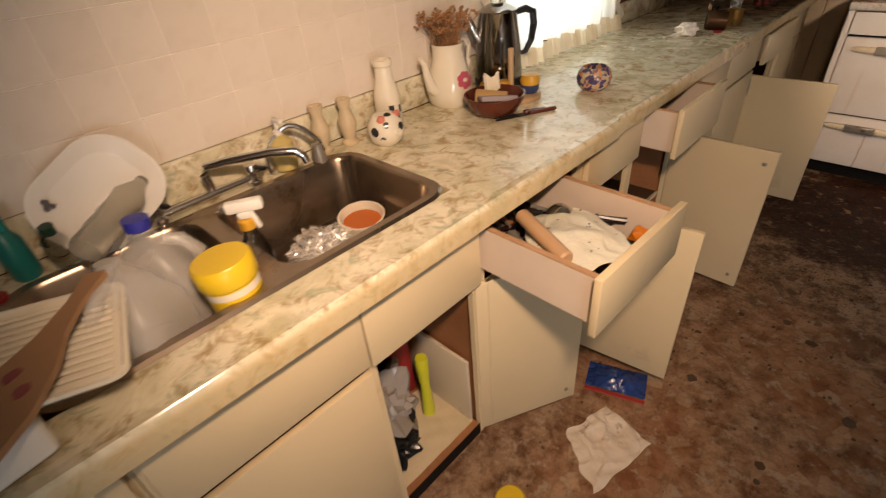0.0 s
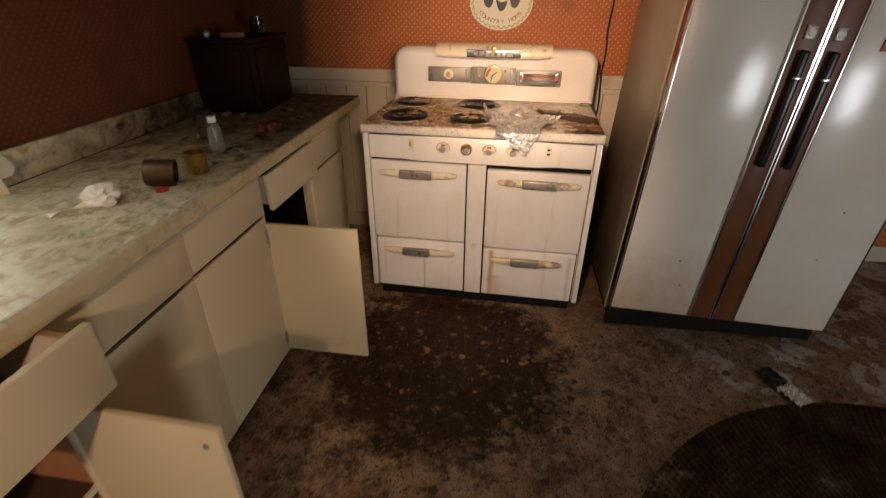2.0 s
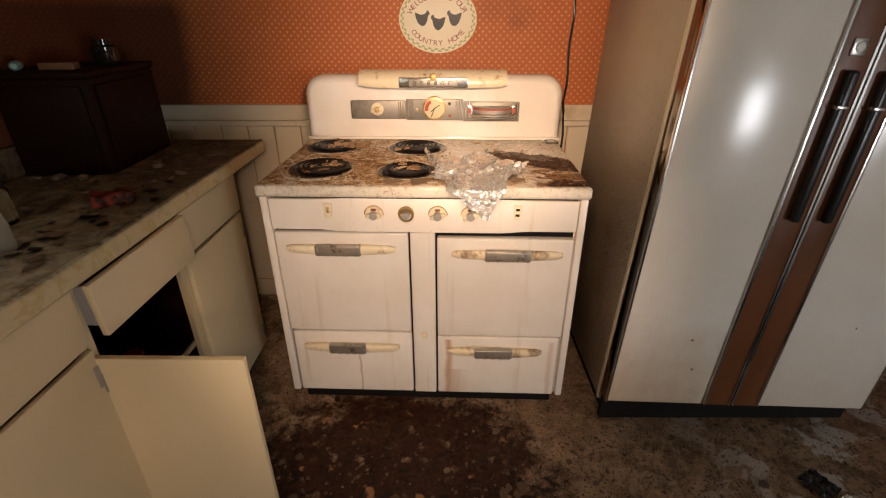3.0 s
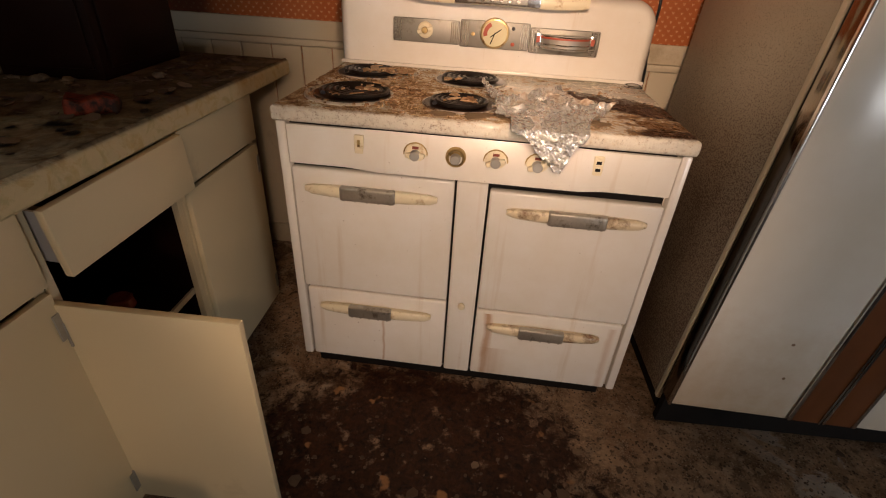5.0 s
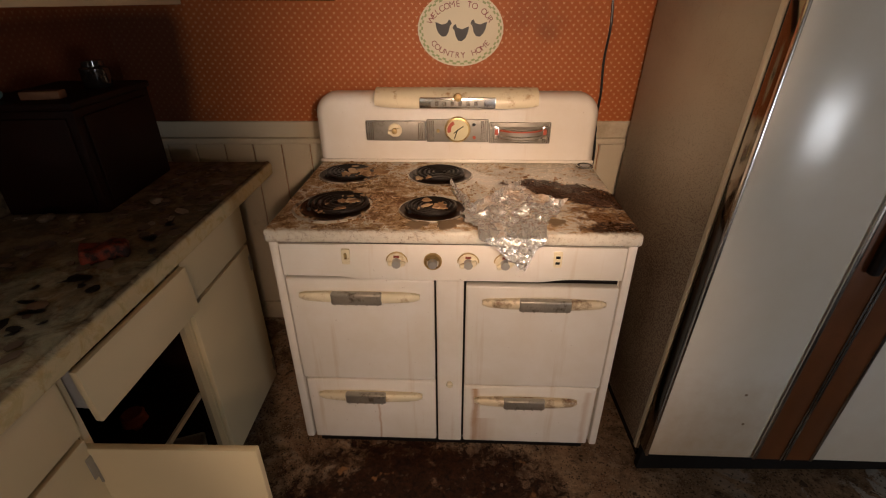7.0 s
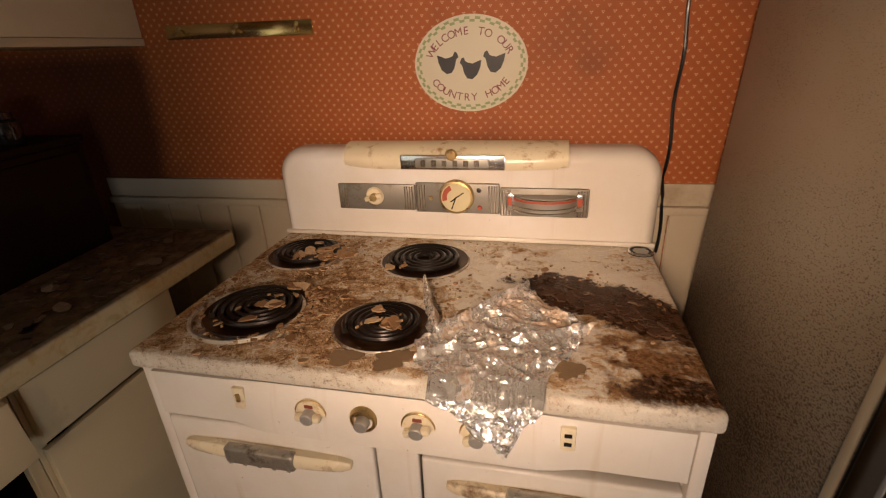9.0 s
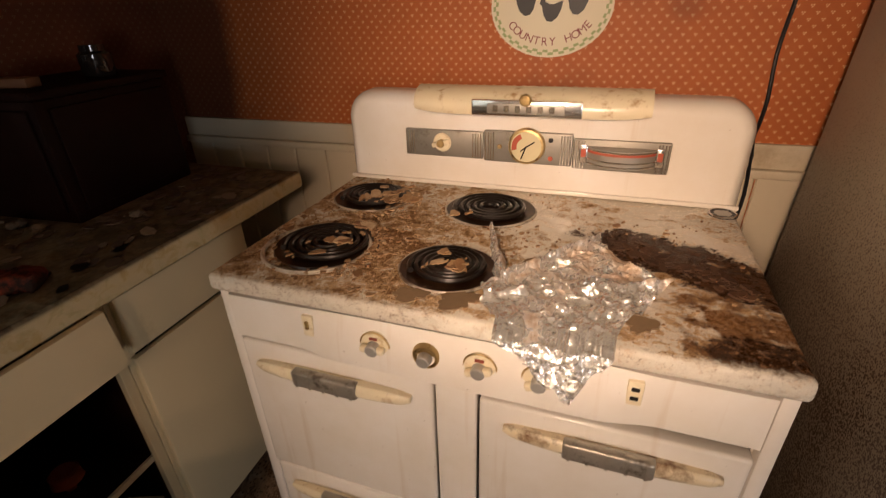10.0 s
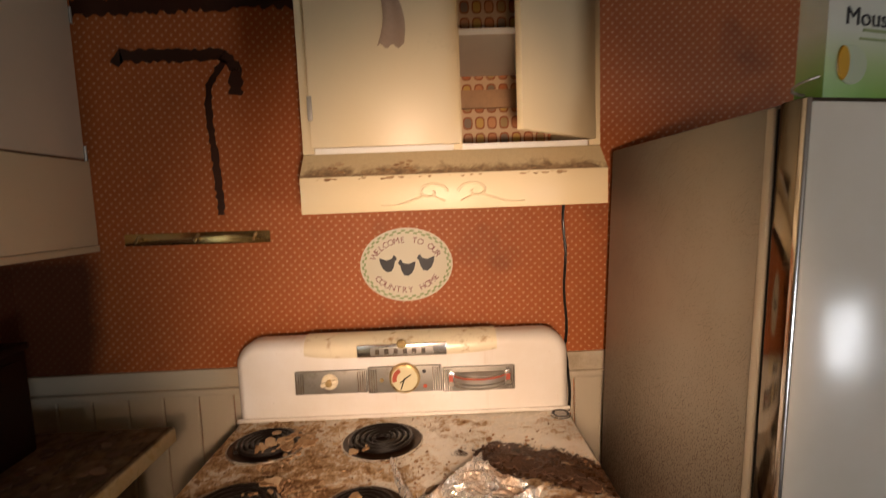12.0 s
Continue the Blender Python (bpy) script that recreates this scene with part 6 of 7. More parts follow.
for a, b, r, n in ((0.205, 0.265, 0.060, 12), (0.150, 0.165, 0.036, 5), (0.455, 0.190, 0.052, 13), (0.180, 0.500, 0.060, 18), (0.42, 0.44, 0.03, 3), (0.232, 0.50, 0.05, 22)):
    for i in range(n):
        q, t = r * math.sqrt(rnd.random()), rnd.uniform(0, 6.283)
        slab(bm, ragged(rnd.choice((0.003, 0.004, 0.006, 0.009, 0.013, 0.018)), 13, 0.75, rnd, 1.0, rnd.uniform(0.5, 1.0)), -0.001, rnd.uniform(0.001, 0.003), pose(a + q * math.cos(t), b + q * math.sin(t) - 0.012, 0.9305, rnd.uniform(-12, 12), rnd.uniform(-12, 12), rnd.uniform(0, 360)))
for i in range(240):
    a, b, r = BURN[rnd.choice((0, 0, 2))]
    t, q = rnd.gauss(0.3, 0.9), r + abs(rnd.gauss(0, 0.022)) - 0.006
    slab(bm, ragged(rnd.uniform(0.002, 0.0075), 9, 0.5, rnd, 1.0, rnd.uniform(0.5, 1.0)), -0.002, rnd.uniform(0.0008, 0.0035), pose(a + q * math.cos(t), b + q * math.sin(t), 0.9165, rnd.uniform(-16, 16), rnd.uniform(-16, 16), rnd.uniform(0, 360)))
solid("burnt_flakes", bm, crust_mat, "pale flakes of burnt food lying on the burner coils", "debris", TOPPING, kind="stuff")
bm = B()
for cx, cy, r in ((0.415, 0.078, 0.030), (0.505, 0.085, 0.034), (0.80, 0.085, 0.026), (0.625, 0.245, 0.030), (0.665, 0.275, 0.022)):
    slab(bm, ragged(r, 31, 0.75, rnd, 1.0, 0.8), -0.001, 0.0022, pose(cx, cy, 0.9145, rnd.uniform(-3, 3), rnd.uniform(-3, 3), 0))
solid("crust_plates", bm, plain("grey_crust", (0.27, 0.18, 0.10), 0.8, vary=0.4, bump=0.4), "grey-brown plates of dried spilled food on the cooktop", "debris", TOPPING, kind="stuff")

# charred lumps along the far side of the spill
char = plain("charred_lump", (0.075, 0.034, 0.014), 0.7, vary=0.6, scale=30, bump=0.5)
bm = B()
for i in range(150):
    t = rnd.random()
    x, y = 0.73 + 0.28 * t + rnd.gauss(0, 0.016), 0.405 - 0.175 * t + rnd.gauss(0, 0.022)
    if x < 1.0:
        slab(bm, ragged(rnd.uniform(0.003, 0.013), 13, 0.5, rnd, 1.0, rnd.uniform(0.4, 0.9)), -0.0015, rnd.uniform(0.001, 0.004), pose(x, y, 0.9138, rnd.uniform(-14, 14), rnd.uniform(-14, 14), rnd.uniform(0, 360)))
solid("charred_lumps", bm, char, "dark charred lumps of spilled food on the cooktop", "debris", TOPPING, kind="stuff")

foil_mat = Mat("aluminium_foil", 0.3, 0.8)
rust, fx = foil_mat.noise(13.0, 7, 0.68), foil_mat.xyz()
film = foil_mat.math("ADD", rust, foil_mat.math("MULTIPLY", foil_mat.steps(fx[1], [(0.08, 0.0), (0.20, 1.0)]), 0.13))
soil = foil_mat.steps(film, [(0.57, 0.0), (0.68, 0.8)])
foil_mat.color(foil_mat.mix(soil, (0.93, 0.91, 0.87), (0.42, 0.26, 0.13)))
foil_mat.put(foil_mat.math("SUBTRACT", 0.80, foil_mat.math("MULTIPLY", soil, 0.6)), foil_mat.b.inputs["Metallic"])
foil_mat.rough(foil_mat.math("ADD", 0.22, foil_mat.math("MULTIPLY", soil, 0.3)))
wv = foil_mat.node("ShaderNodeMix", Factor=0.03)
wv.data_type = "VECTOR"
foil_mat.nt.links.new(foil_mat.co, wv.inputs[4])
foil_mat.nt.links.new(foil_mat.node("ShaderNodeTexNoise", Vector=foil_mat.co, Scale=30.0).outputs["Color"], wv.inputs[5])
crease = foil_mat.math("ADD", foil_mat.voronoi(26.0, "DISTANCE_TO_EDGE", co=wv.outputs[1]), foil_mat.math("MULTIPLY", foil_mat.voronoi(74.0, "DISTANCE_TO_EDGE", co=wv.outputs[1]), 0.5))
foil_mat.bump(crease, 0.8, 0.008)
foil_mat = foil_mat.m


def crinkle(p, amp, f):
    return amp * (1.2 - abs(noise.noise(p * f)) * 1.6 - 0.8 * abs(noise.noise(p * f * 2.3 + Vector((3, 1, 7)))))


def along(stops, t):
    """The point at t on a line of stops (t, x, y)."""
    for (t0, x0, y0), (t1, x1, y1) in zip(stops, stops[1:]):
        if t <= t1:
            q = (t - t0) / (t1 - t0)
            return Vector((x0 + (x1 - x0) * q, y0 + (y1 - y0) * q))
    return Vector(stops[-1][1:])


FOIL_LEFT = ((0, 0.566, 0.142), (0.12, 0.538, 0.115), (0.35, 0.548, 0.070), (0.55, 0.573, 0.034), (0.72, 0.622, 0.004), (0.86, 0.661, -0.034), (1, 0.700, -0.070))
FOIL_RIGHT = ((0, 0.728, 0.335), (0.15, 0.760, 0.297), (0.3, 0.808, 0.243), (0.42, 0.856, 0.198), (0.55, 0.820, 0.132), (0.7, 0.783, 0.063), (0.82, 0.757, 0.020), (0.92, 0.737, -0.016), (1, 0.712, -0.066))
FOIL_EDGE = 0.026  # where it turns down over the front


def foil_at(a, b):
    """A torn sheet lying on the cooktop; its near corner hangs over the front."""
    p = along(FOIL_LEFT, b).lerp(along(FOIL_RIGHT, b), a)
    rim = min(a, 1 - a, b, 1 - b)
    p += Vector((noise.noise(Vector((a * 9, b * 9, 1))), noise.noise(Vector((a * 9, b * 9, 9))))) * (0.012 if rim < 0.06 else 0.005)
    q = Vector((p.x, p.y, 0))
    lift = crinkle(q, 0.0085, 11) + crinkle(Vector((p.x * 0.5 - p.y * 0.3, p.y + p.x * 0.35, 3)), 0.0130, 25) + crinkle(Vector((p.x, p.y, 6)), 0.0030, 70)
    crease = (p.y - 0.085 - 0.36 * (p.x - 0.55)) / 0.007
    lift += 0.007 * math.exp(-crease * crease)
    z = 0.9115 + max(-0.002, lift) + 0.008 * max(0.0, 1 - b * 6)
    if p.y < FOIL_EDGE:
        over = FOIL_EDGE - p.y
        return Vector((p.x, FOIL_EDGE - 0.014 - 0.12 * over - 1.1 * max(0.0, lift), 0.9125 - over))
    return Vector((p.x, p.y, z))


foil = thing("foil_sheet", "crumpled sheet of dirty aluminium foil draped over the stove front", "foil")
part("sheet", sheet(B(), foil_at, 100, 110), foil_mat, foil).data.set_sharp_from_angle(angle=radians(20))


def fold(a, b):
    """The rolled far edge of the sheet."""
    c = Vector((0.572, 0.134)).lerp(Vector((0.734, 0.336)), a)
    c += Vector((-0.62, 0.78)) * (0.024 * (b - 0.5) * (1 - 0.4 * a) + 0.007 * noise.noise(Vector((a * 8, 0, 2))))
    return Vector((c.x, c.y, 0.9220 + 0.024 * math.sin(b * math.pi) + crinkle(Vector((c.x, c.y, 8)), 0.007, 34)))


def strip(a, b):
    """A torn tongue standing up at the far left of the sheet."""
    c = Vector((0.510, 0.322)).lerp(Vector((0.576, 0.128)), a)
    c += Vector((0.94, 0.33)) * ((0.010 + 0.020 * a) * (b - 0.5) + 0.006 * noise.noise(Vector((a * 7, 0, 5))))
    return Vector((c.x, c.y, 0.9200 + 0.024 * math.sin(b * math.pi) * (0.5 + 0.5 * a) + 0.018 * (1 - a) ** 2 + crinkle(Vector((c.x, c.y, 4)), 0.008, 30)))


part("folded_edge", sheet(B(), fold, 70, 10), foil_mat, foil, "rolled foil edge")
part("torn_tongue", sheet(B(), strip, 44, 8), foil_mat, foil, "narrow torn tongue of foil")

# ---- grease on the hood ----
bm = B()
for i in range(130):
    x, b_ = rnd.uniform(HX0 + 0.02, HX1 - 0.02), abs(rnd.gauss(0, 0.10))
    if i < 40:
        x, b_ = rnd.gauss(0.52, 0.07), abs(rnd.gauss(0.15, 0.22))
    b_ = min(b_, 0.95)
    x = min(max(x, HX0 + 0.02), HX1 - 0.02)
    slab(bm, ragged(rnd.uniform(0.002, 0.0075), 9, 0.5, rnd, 1.3, 0.7), -0.004, rnd.uniform(0.0, 0.0025), pose(x, 0.3985 + 0.055 * b_, 1.6395 + 0.073 * b_, 53, 0, 0))
solid("hood_grease", bm, crust_mat, "crusted brown grease lumps on the hood slope", "grease", kind="stuff")

# ---- on the fridge ----
pb = thing("poison_box", "green and white cardboard box of mouse bait on the fridge", "box", pose(1.262, -0.030, 1.7165, 0, 2.4, 10))
k = Mat("bait_box_card", 0.45)
x, y, z = k.xyz()
k.color(k.mix(k.noise(20.0), k.steps(z, [(0.01, (0.24, 0.46, 0.08)), (0.06, (0.42, 0.54, 0.24)), (0.11, (0.64, 0.66, 0.56)), (0.28, (0.68, 0.67, 0.62))]), k.steps(z, [(0.01, (0.20, 0.40, 0.06)), (0.06, (0.38, 0.50, 0.21)), (0.11, (0.60, 0.62, 0.52)), (0.28, (0.64, 0.63, 0.58))])))
part("carton", box(B(), 0.0, 0.24, 0.0, 0.050, 0.0, 0.285, 0.002), k.m, pb)
tm_ = pose(0, -0.0008, 0, 90, 0, 0)
part("lettering", lettering(B(), "Mouse", 0.039, tm_ @ pose(0.086, 0.128, 0)), ink, pb, "black lettering")
part("bar", box(B(), 0.07, 0.19, -0.0016, -0.0006, 0.107, 0.112), sage, pb)
part("bar", box(B(), 0.065, 0.18, -0.0016, -0.0006, 0.094, 0.098), sage, pb)
part("brand_shape", box(B(), 0.065, 0.20, -0.0016, -0.0006, 0.168, 0.196, 0.0), plain("violet_print", (0.10, 0.10, 0.26), 0.5), pb)
part("round_mark", lathe(B(), [(0, 0.0012), (0.030, 0.001), (0.031, 0.0)], 28, tm_ @ pose(0.052, 0.054, 0)), plain("pale_green", (0.52, 0.60, 0.42), 0.5), pb)
part("corn_shape", lathe(B(), [(0, 0.003), (0.020, 0.002), (0.022, 0.0)], 20, tm_ @ pose(0.034, 0.056, 0.0008), 0.55, 1.25), yellow, pb)
solid("wire_scrap", tube(B(), [(1.248 + 0.02 * math.cos(i * 0.7), -0.015 + 0.02 * math.sin(i * 0.7), 1.7205 + 0.004 * i) for i in range(8)], 0.0022, 6), dull_metal, "bent scrap of wire lying on the fridge top", "wire")
solid("fridge_magnet", box(B(), -0.02, 0.02, -0.006, 0.0, -0.03, 0.03, 0.003), plain("orange_print", (0.50, 0.16, 0.04), 0.4), "orange magnet on the white fridge door", "magnet", pose(1.860, -0.0404, 1.275, 0, 2.4, 0.6))

# ---- in and round the sink ----
pl = thing("oval_platter", "white oval platter with a dark printed motif, leaning on the wall", "platter", pose(-0.735, -3.110, 1.010, 0, 68, 0) @ pose(0, 0, 0, 0, 0, 28))
pm = plain("platter_glaze", (0.76, 0.73, 0.66), 0.18, vary=0.04, bump=0)
bm = loft(B(), [rrect(0, 0, 0.092 * s, 0.118 * s, 0.075 * s, z, 10) for s, z in ((1.0, 0.016), (1.0, 0.020), (0.96, 0.021), (0.72, 0.006), (0.70, 0.005))])
loft(bm, [rrect(0, 0, 0.092 * s, 0.118 * s, 0.075 * s, z, 10) for s, z in ((1.0, 0.016), (0.72, 0.0), (0.3, 0.0))])
part("dish", bm, pm, pl)
part("printed_motif", slab(B(), [(-0.014, 0.0), (-0.018, 0.009), (-0.006, 0.016), (0.003, 0.012), (0.014, 0.017), (0.017, 0.006), (0.008, 0.003), (0.012, -0.008), (0.003, -0.011), (-0.005, -0.003)], 0.0200, 0.0208, pose(-0.052, -0.070, 0) @ Matrix.Diagonal((0.72, 0.72, 1, 1))), ink, pl)


def jug(x, y, z, m):
    j = thing("plastic_jug", "translucent plastic gallon jug with a handle", "jug", m, "plastic jugs")
    bm = loft(B(), [rrect(0, 0, a, a, min(r, a * 0.99), h, 5) for a, r, h in ((0.060, 0.02, 0.0), (0.075, 0.03, 0.006), (0.076, 0.03, 0.13), (0.070, 0.035, 0.165), (0.040, 0.03, 0.215), (0.020, 0.019, 0.235), (0.019, 0.018, 0.248))])
    part("body", bm, cloudy_jug, j)
    part("handle", tube(B(), [(0.026, 0.0, 0.222), (0.055, 0.0, 0.215), (0.078, 0.0, 0.185), (0.082, 0.0, 0.14), (0.072, 0.0, 0.105)], [0.010, 0.013, 0.014, 0.013, 0.012], 10), cloudy_jug, j)
    return j


cloudy_jug = Mat("milky_polythene", 0.3)
cloudy_jug.b.inputs["Alpha"].default_value = 0.30
cloudy_jug.color((0.78, 0.75, 0.68))
cloudy_jug = cloudy_jug.m
j1 = jug(0, 0, 0, pose(-0.515, -3.120, 0.768, 0, 4, 65))
part("cap", lathe(B(), [(0.021, 0.2485), (0.022, 0.252), (0.021, 0.268), (0, 0.269)], 20), plain("blue_cap", (0.03, 0.035, 0.32), 0.35), j1, "blue screw cap")
jug(0, 0, 0, pose(-0.405, -3.200, 0.772, 0, -10, -40))
tub = thing("yellow_tub", "yellow plastic tub with screw lid standing in the sink", "tub", pose(-0.368, -3.028, 0.824, 3, -3, 0))
ytub = plain("yellow_plastic", (0.74, 0.52, 0.02), 0.35, vary=0.06)
part("body", lathe(B(), [(0, 0), (0.044, 0), (0.047, 0.005), (0.047, 0.105), (0, 0.106)], 30), ytub, tub)
part("pale_band", lathe(B(), [(0.0475, 0.088), (0.0478, 0.102)], 30), china, tub)
part("lid", lathe(B(), [(0.050, 0.107), (0.052, 0.110), (0.052, 0.142), (0.048, 0.148), (0, 0.149)], 30), ytub, tub)
part("label_spot", lathe(B(), [(0, 0.0012), (0.014, 0.001), (0.015, 0)], 18, pose(0.0472, 0.005, 0.06, 0, 90, 0), 1, 0.6), pink, tub)
spb = thing("spray_bottle", "clear spray bottle with white and yellow trigger head", "spray bottle", pose(-0.468, -2.942, 0.907, 0, 0, 60))
part("body", lathe(B(), [(0, -0.12), (0.026, -0.12), (0.028, 0.0), (0.014, 0.030), (0.013, 0.042), (0, 0.042)], 22), glass, spb)
part("collar", lathe(B(), [(0.0155, 0.0425), (0.016, 0.060), (0.012, 0.064), (0, 0.064)], 20), yellow, spb)
bm = B()
box(bm, -0.030, 0.040, -0.010, 0.010, 0.078, 0.102, 0.006, 2), box(bm, -0.012, 0.014, -0.010, 0.010, 0.0645, 0.080, 0.004, 2), box(bm, 0.014, 0.024, -0.006, 0.006, 0.035, 0.080, 0.003, 2, pose(0.012, 0, 0, 0, -14, 0))
part("trigger_head", bm, white_plastic, spb)
cup = thing("plastic_cup", "cream plastic cup with orange sauce lying in the sink", "cup", pose(-0.545, -2.640, 0.7425, 4, 6, 0))
part("wall", lathe(B(), [(0, 0), (0.044, 0), (0.048, 0.01), (0.058, 0.062), (0.061, 0.064), (0.056, 0.064), (0.045, 0.012), (0, 0.010)], 30), china, cup)
part("sauce", lathe(B(), [(0, 0.043), (0.0505, 0.043)], 30), plain("orange_sauce", (0.52, 0.13, 0.02), 0.25), cup)
solid("foil_scrap", crumple(0.080, 9.0, 0.45, 4), foil_mat, "crumpled piece of foil lying in the sink bowl", "foil", pose(-0.530, -2.775, 0.7425))
solid("clear_wrap", crumple(0.05, 5.0, 0.5, 3), cloudy, "ball of clear plastic wrap in the sink", "wrap", pose(-0.455, -2.690, 0.7425))
tray = thing("ribbed_tray", "cream ribbed plastic dish tray propped over the sink", "tray", pose(-0.367, -3.334, 0.972, -5, 4, -16))
bm = loft(B(), [rrect(0, 0, 0.105 * s, 0.145 * s, 0.02, z) for s, z in ((1.0, 0.010), (1.0, 0.016), (0.96, 0.016), (0.92, 0.004))])
loft(bm, [rrect(0, 0, 0.105 * s, 0.145 * s, 0.02, z) for s, z in ((1.0, 0.010), (0.92, 0.0))])
part("pan", bm, china, tray)
bm = B()
for i in range(13):
    box(bm, -0.091 + i * 0.0146, -0.084 + i * 0.0146, -0.126, 0.126, 0.0045, 0.0105, 0.002, 1)
part("ribs", bm, china, tray)
spn = thing("wooden_paddle", "wide wooden spoon with faded red pattern across the tray", "spoon", pose(-0.371, -3.245, 0.996, 4, 6, -43))
spw = plain("spoon_wood", (0.34, 0.19, 0.09), 0.55, vary=0.25)
part("blade", slab(B(), [(-0.02, -0.012), (0.04, -0.020), (0.09, -0.040), (0.16, -0.050), (0.22, -0.040), (0.24, 0.0), (0.22, 0.040), (0.16, 0.050), (0.09, 0.040), (0.04, 0.020), (-0.02, 0.012), (-0.08, 0.016), (-0.08, -0.016)], 0, 0.009), spw, spn)
for x, y in ((0.10, -0.01), (0.13, 0.018), (0.15, -0.022), (0.18, 0.006), (0.20, -0.015)):
    part("red_print", slab(B(), ragged(0.011, 9, 0.4, rnd), 0.0094, 0.0100, pose(x, y, 0)), maroon, spn)
solid("white_tub", box(B(), -0.06, 0.06, -0.07, 0.07, 0, 0.062, 0.012, 3), white_plastic, "white plastic tub on the counter under the tray", "tub", pose(-0.290, -3.400, CT + 0.0005, 0, 0, 10))
tb = thing("teal_bottle", "teal plastic bottle of cleaner on the counter", "bottle", pose(-0.765, -3.280, CT + 0.0005))
part("body", lathe(B(), [(0, 0), (0.034, 0), (0.036, 0.006), (0.036, 0.075), (0.020, 0.100), (0, 0.100)], 22, None, 1, 0.7), plain("teal_plastic", (0.02, 0.22, 0.21), 0.3, vary=0.1), tb)
part("cap", lathe(B(), [(0.016, 0.1005), (0.016, 0.130), (0, 0.131)], 18), plain("teal_cap", (0.02, 0.30, 0.28), 0.35), tb)
gb = thing("clear_bottle", "small clear bottle with a dark green cap", "bottle", pose(-0.725, -3.215, CT + 0.0005, 0, 12, 0))
part("body", lathe(B(), [(0, 0), (0.022, 0), (0.023, 0.07), (0.011, 0.086), (0, 0.086)], 20), glass, gb)
part("cap", lathe(B(), [(0.0125, 0.0865), (0.0125, 0.104), (0, 0.105)], 16), plain("dark_green_cap", (0.015, 0.05, 0.03), 0.4), gb)
wb_ = thing("water_bottle", "empty ribbed clear plastic bottle lying across the jug", "bottle", look((-0.655, -3.110, 0.995), (-0.520, -3.270, 0.955)))
part("body", lathe(B(), [(0, -0.10), (0.028, -0.10), (0.030, -0.09), (0.028, -0.06), (0.030, -0.05), (0.028, -0.02), (0.030, -0.01), (0.028, 0.02), (0.030, 0.05), (0.012, 0.09), (0.012, 0.105), (0, 0.105)], 22), cloudy, wb_)
solid("red_disc", lathe(B(), [(0, 0), (0.022, 0), (0.022, 0.012), (0, 0.014)], 18), red, "red plastic lid on the counter by the sink", "lid", pose(-0.700, -3.340, CT + 0.0005))
so = thing("soap_dispenser", "yellow soap dispenser bottle with white pump", "soap dispenser", pose(-0.745, -2.705, CT + 0.0085))
part("body", lathe(B(), [(0, 0), (0.028, 0), (0.030, 0.006), (0.030, 0.070), (0.012, 0.088), (0, 0.088)], 22), plain("soap_yellow", (0.55, 0.44, 0.16), 0.25), so)
bm = lathe(B(), [(0.012, 0.0885), (0.012, 0.100), (0.005, 0.102), (0.005, 0.122), (0, 0.122)], 16)
box(bm, -0.007, 0.034, -0.006, 0.006, 0.1225, 0.133, 0.003)
part("pump", bm, white_plastic, so)

# ---- in the open drawer ----
bagm = Mat("milky_bag", 0.3)
bagm.color(bagm.mix(bagm.steps(bagm.noise(38.0, 3), [(0.66, 0.0), (0.70, 0.9)]), (0.70, 0.68, 0.56), (0.10, 0.07, 0.05)))
bagm.bump(bagm.noise(18.0, 4, 0.6, 1.5), 0.5, 0.01)
solid("plastic_bag", sheet(B(), lambda a, b: Vector((0.27 * (a - 0.5) + 0.015 * noise.noise(Vector((b * 3, 1, 0))), 0.19 * (b - 0.5) * (0.8 + 0.3 * math.sin(a * 3)) + 0.02 * noise.noise(Vector((a * 3, 5, 0))), 0.022 * math.sin(a * math.pi) * math.sin(b * math.pi) + crinkle(Vector((a * 2, b * 2, 2)), 0.010, 1.2))), 36, 36, 0.001), bagm.m, "crumpled translucent plastic bag in the open drawer", "bag", pose(-0.080, -2.385, 0.778, 0, -6, -30))
solid("rolling_pin", tube(B(), [(-0.10, 0, 0), (-0.095, 0, 0), (0.085, 0, 0), (0.09, 0, 0)], [0.014, 0.018, 0.018, 0.014], 14), plain("pin_wood", (0.52, 0.33, 0.18), 0.5, vary=0.2), "short pale wooden rolling pin lying in the drawer", "rolling pin", pose(-0.110, -2.462, 0.812, 0, 3, -24))
rnd = random.Random(77)
for i in range(72):
    x, y = rnd.uniform(-0.27, 0.0), rnd.uniform(-2.46, -2.27)
    l, mt = rnd.uniform(0.06, 0.15), rnd.choice([black_plastic, inside_wood, dull_metal, black_plastic, wood_dark_and_shade, red, wood_dark_and_shade])
    m = pose(x, y, 0.716 + 0.0006 * i, rnd.uniform(-4, 4), rnd.uniform(-4, 4), rnd.uniform(0, 180))
    solid("kitchen_utensil", tube(B(), [(-l / 2, 0, 0.006), (-l / 6, 0.003, 0.007), (l / 2, 0, 0.006)], [0.006, 0.004, 0.008], 8), mt, "old kitchen utensil jumbled in the open drawer", "utensil", m, "utensils in the drawer")
ladle = thing("ladle", "dark metal ladle with a shiny bowl in the drawer", "ladle", pose(-0.170, -2.300, 0.758, 0, 0, 25))
part("bowl", lathe(B(), [(0, 0.036), (0.020, 0.033), (0.034, 0.020), (0.038, 0.0), (0.036, 0.0), (0.030, 0.018), (0, 0.030)], 24), chrome, ladle, "shiny upturned bowl")
part("handle", tube(B(), [(0.034, 0, 0.006), (0.09, 0.006, 0.012), (0.16, 0.010, 0.006)], [0.006, 0.005, 0.008], 8), black_plastic, ladle)
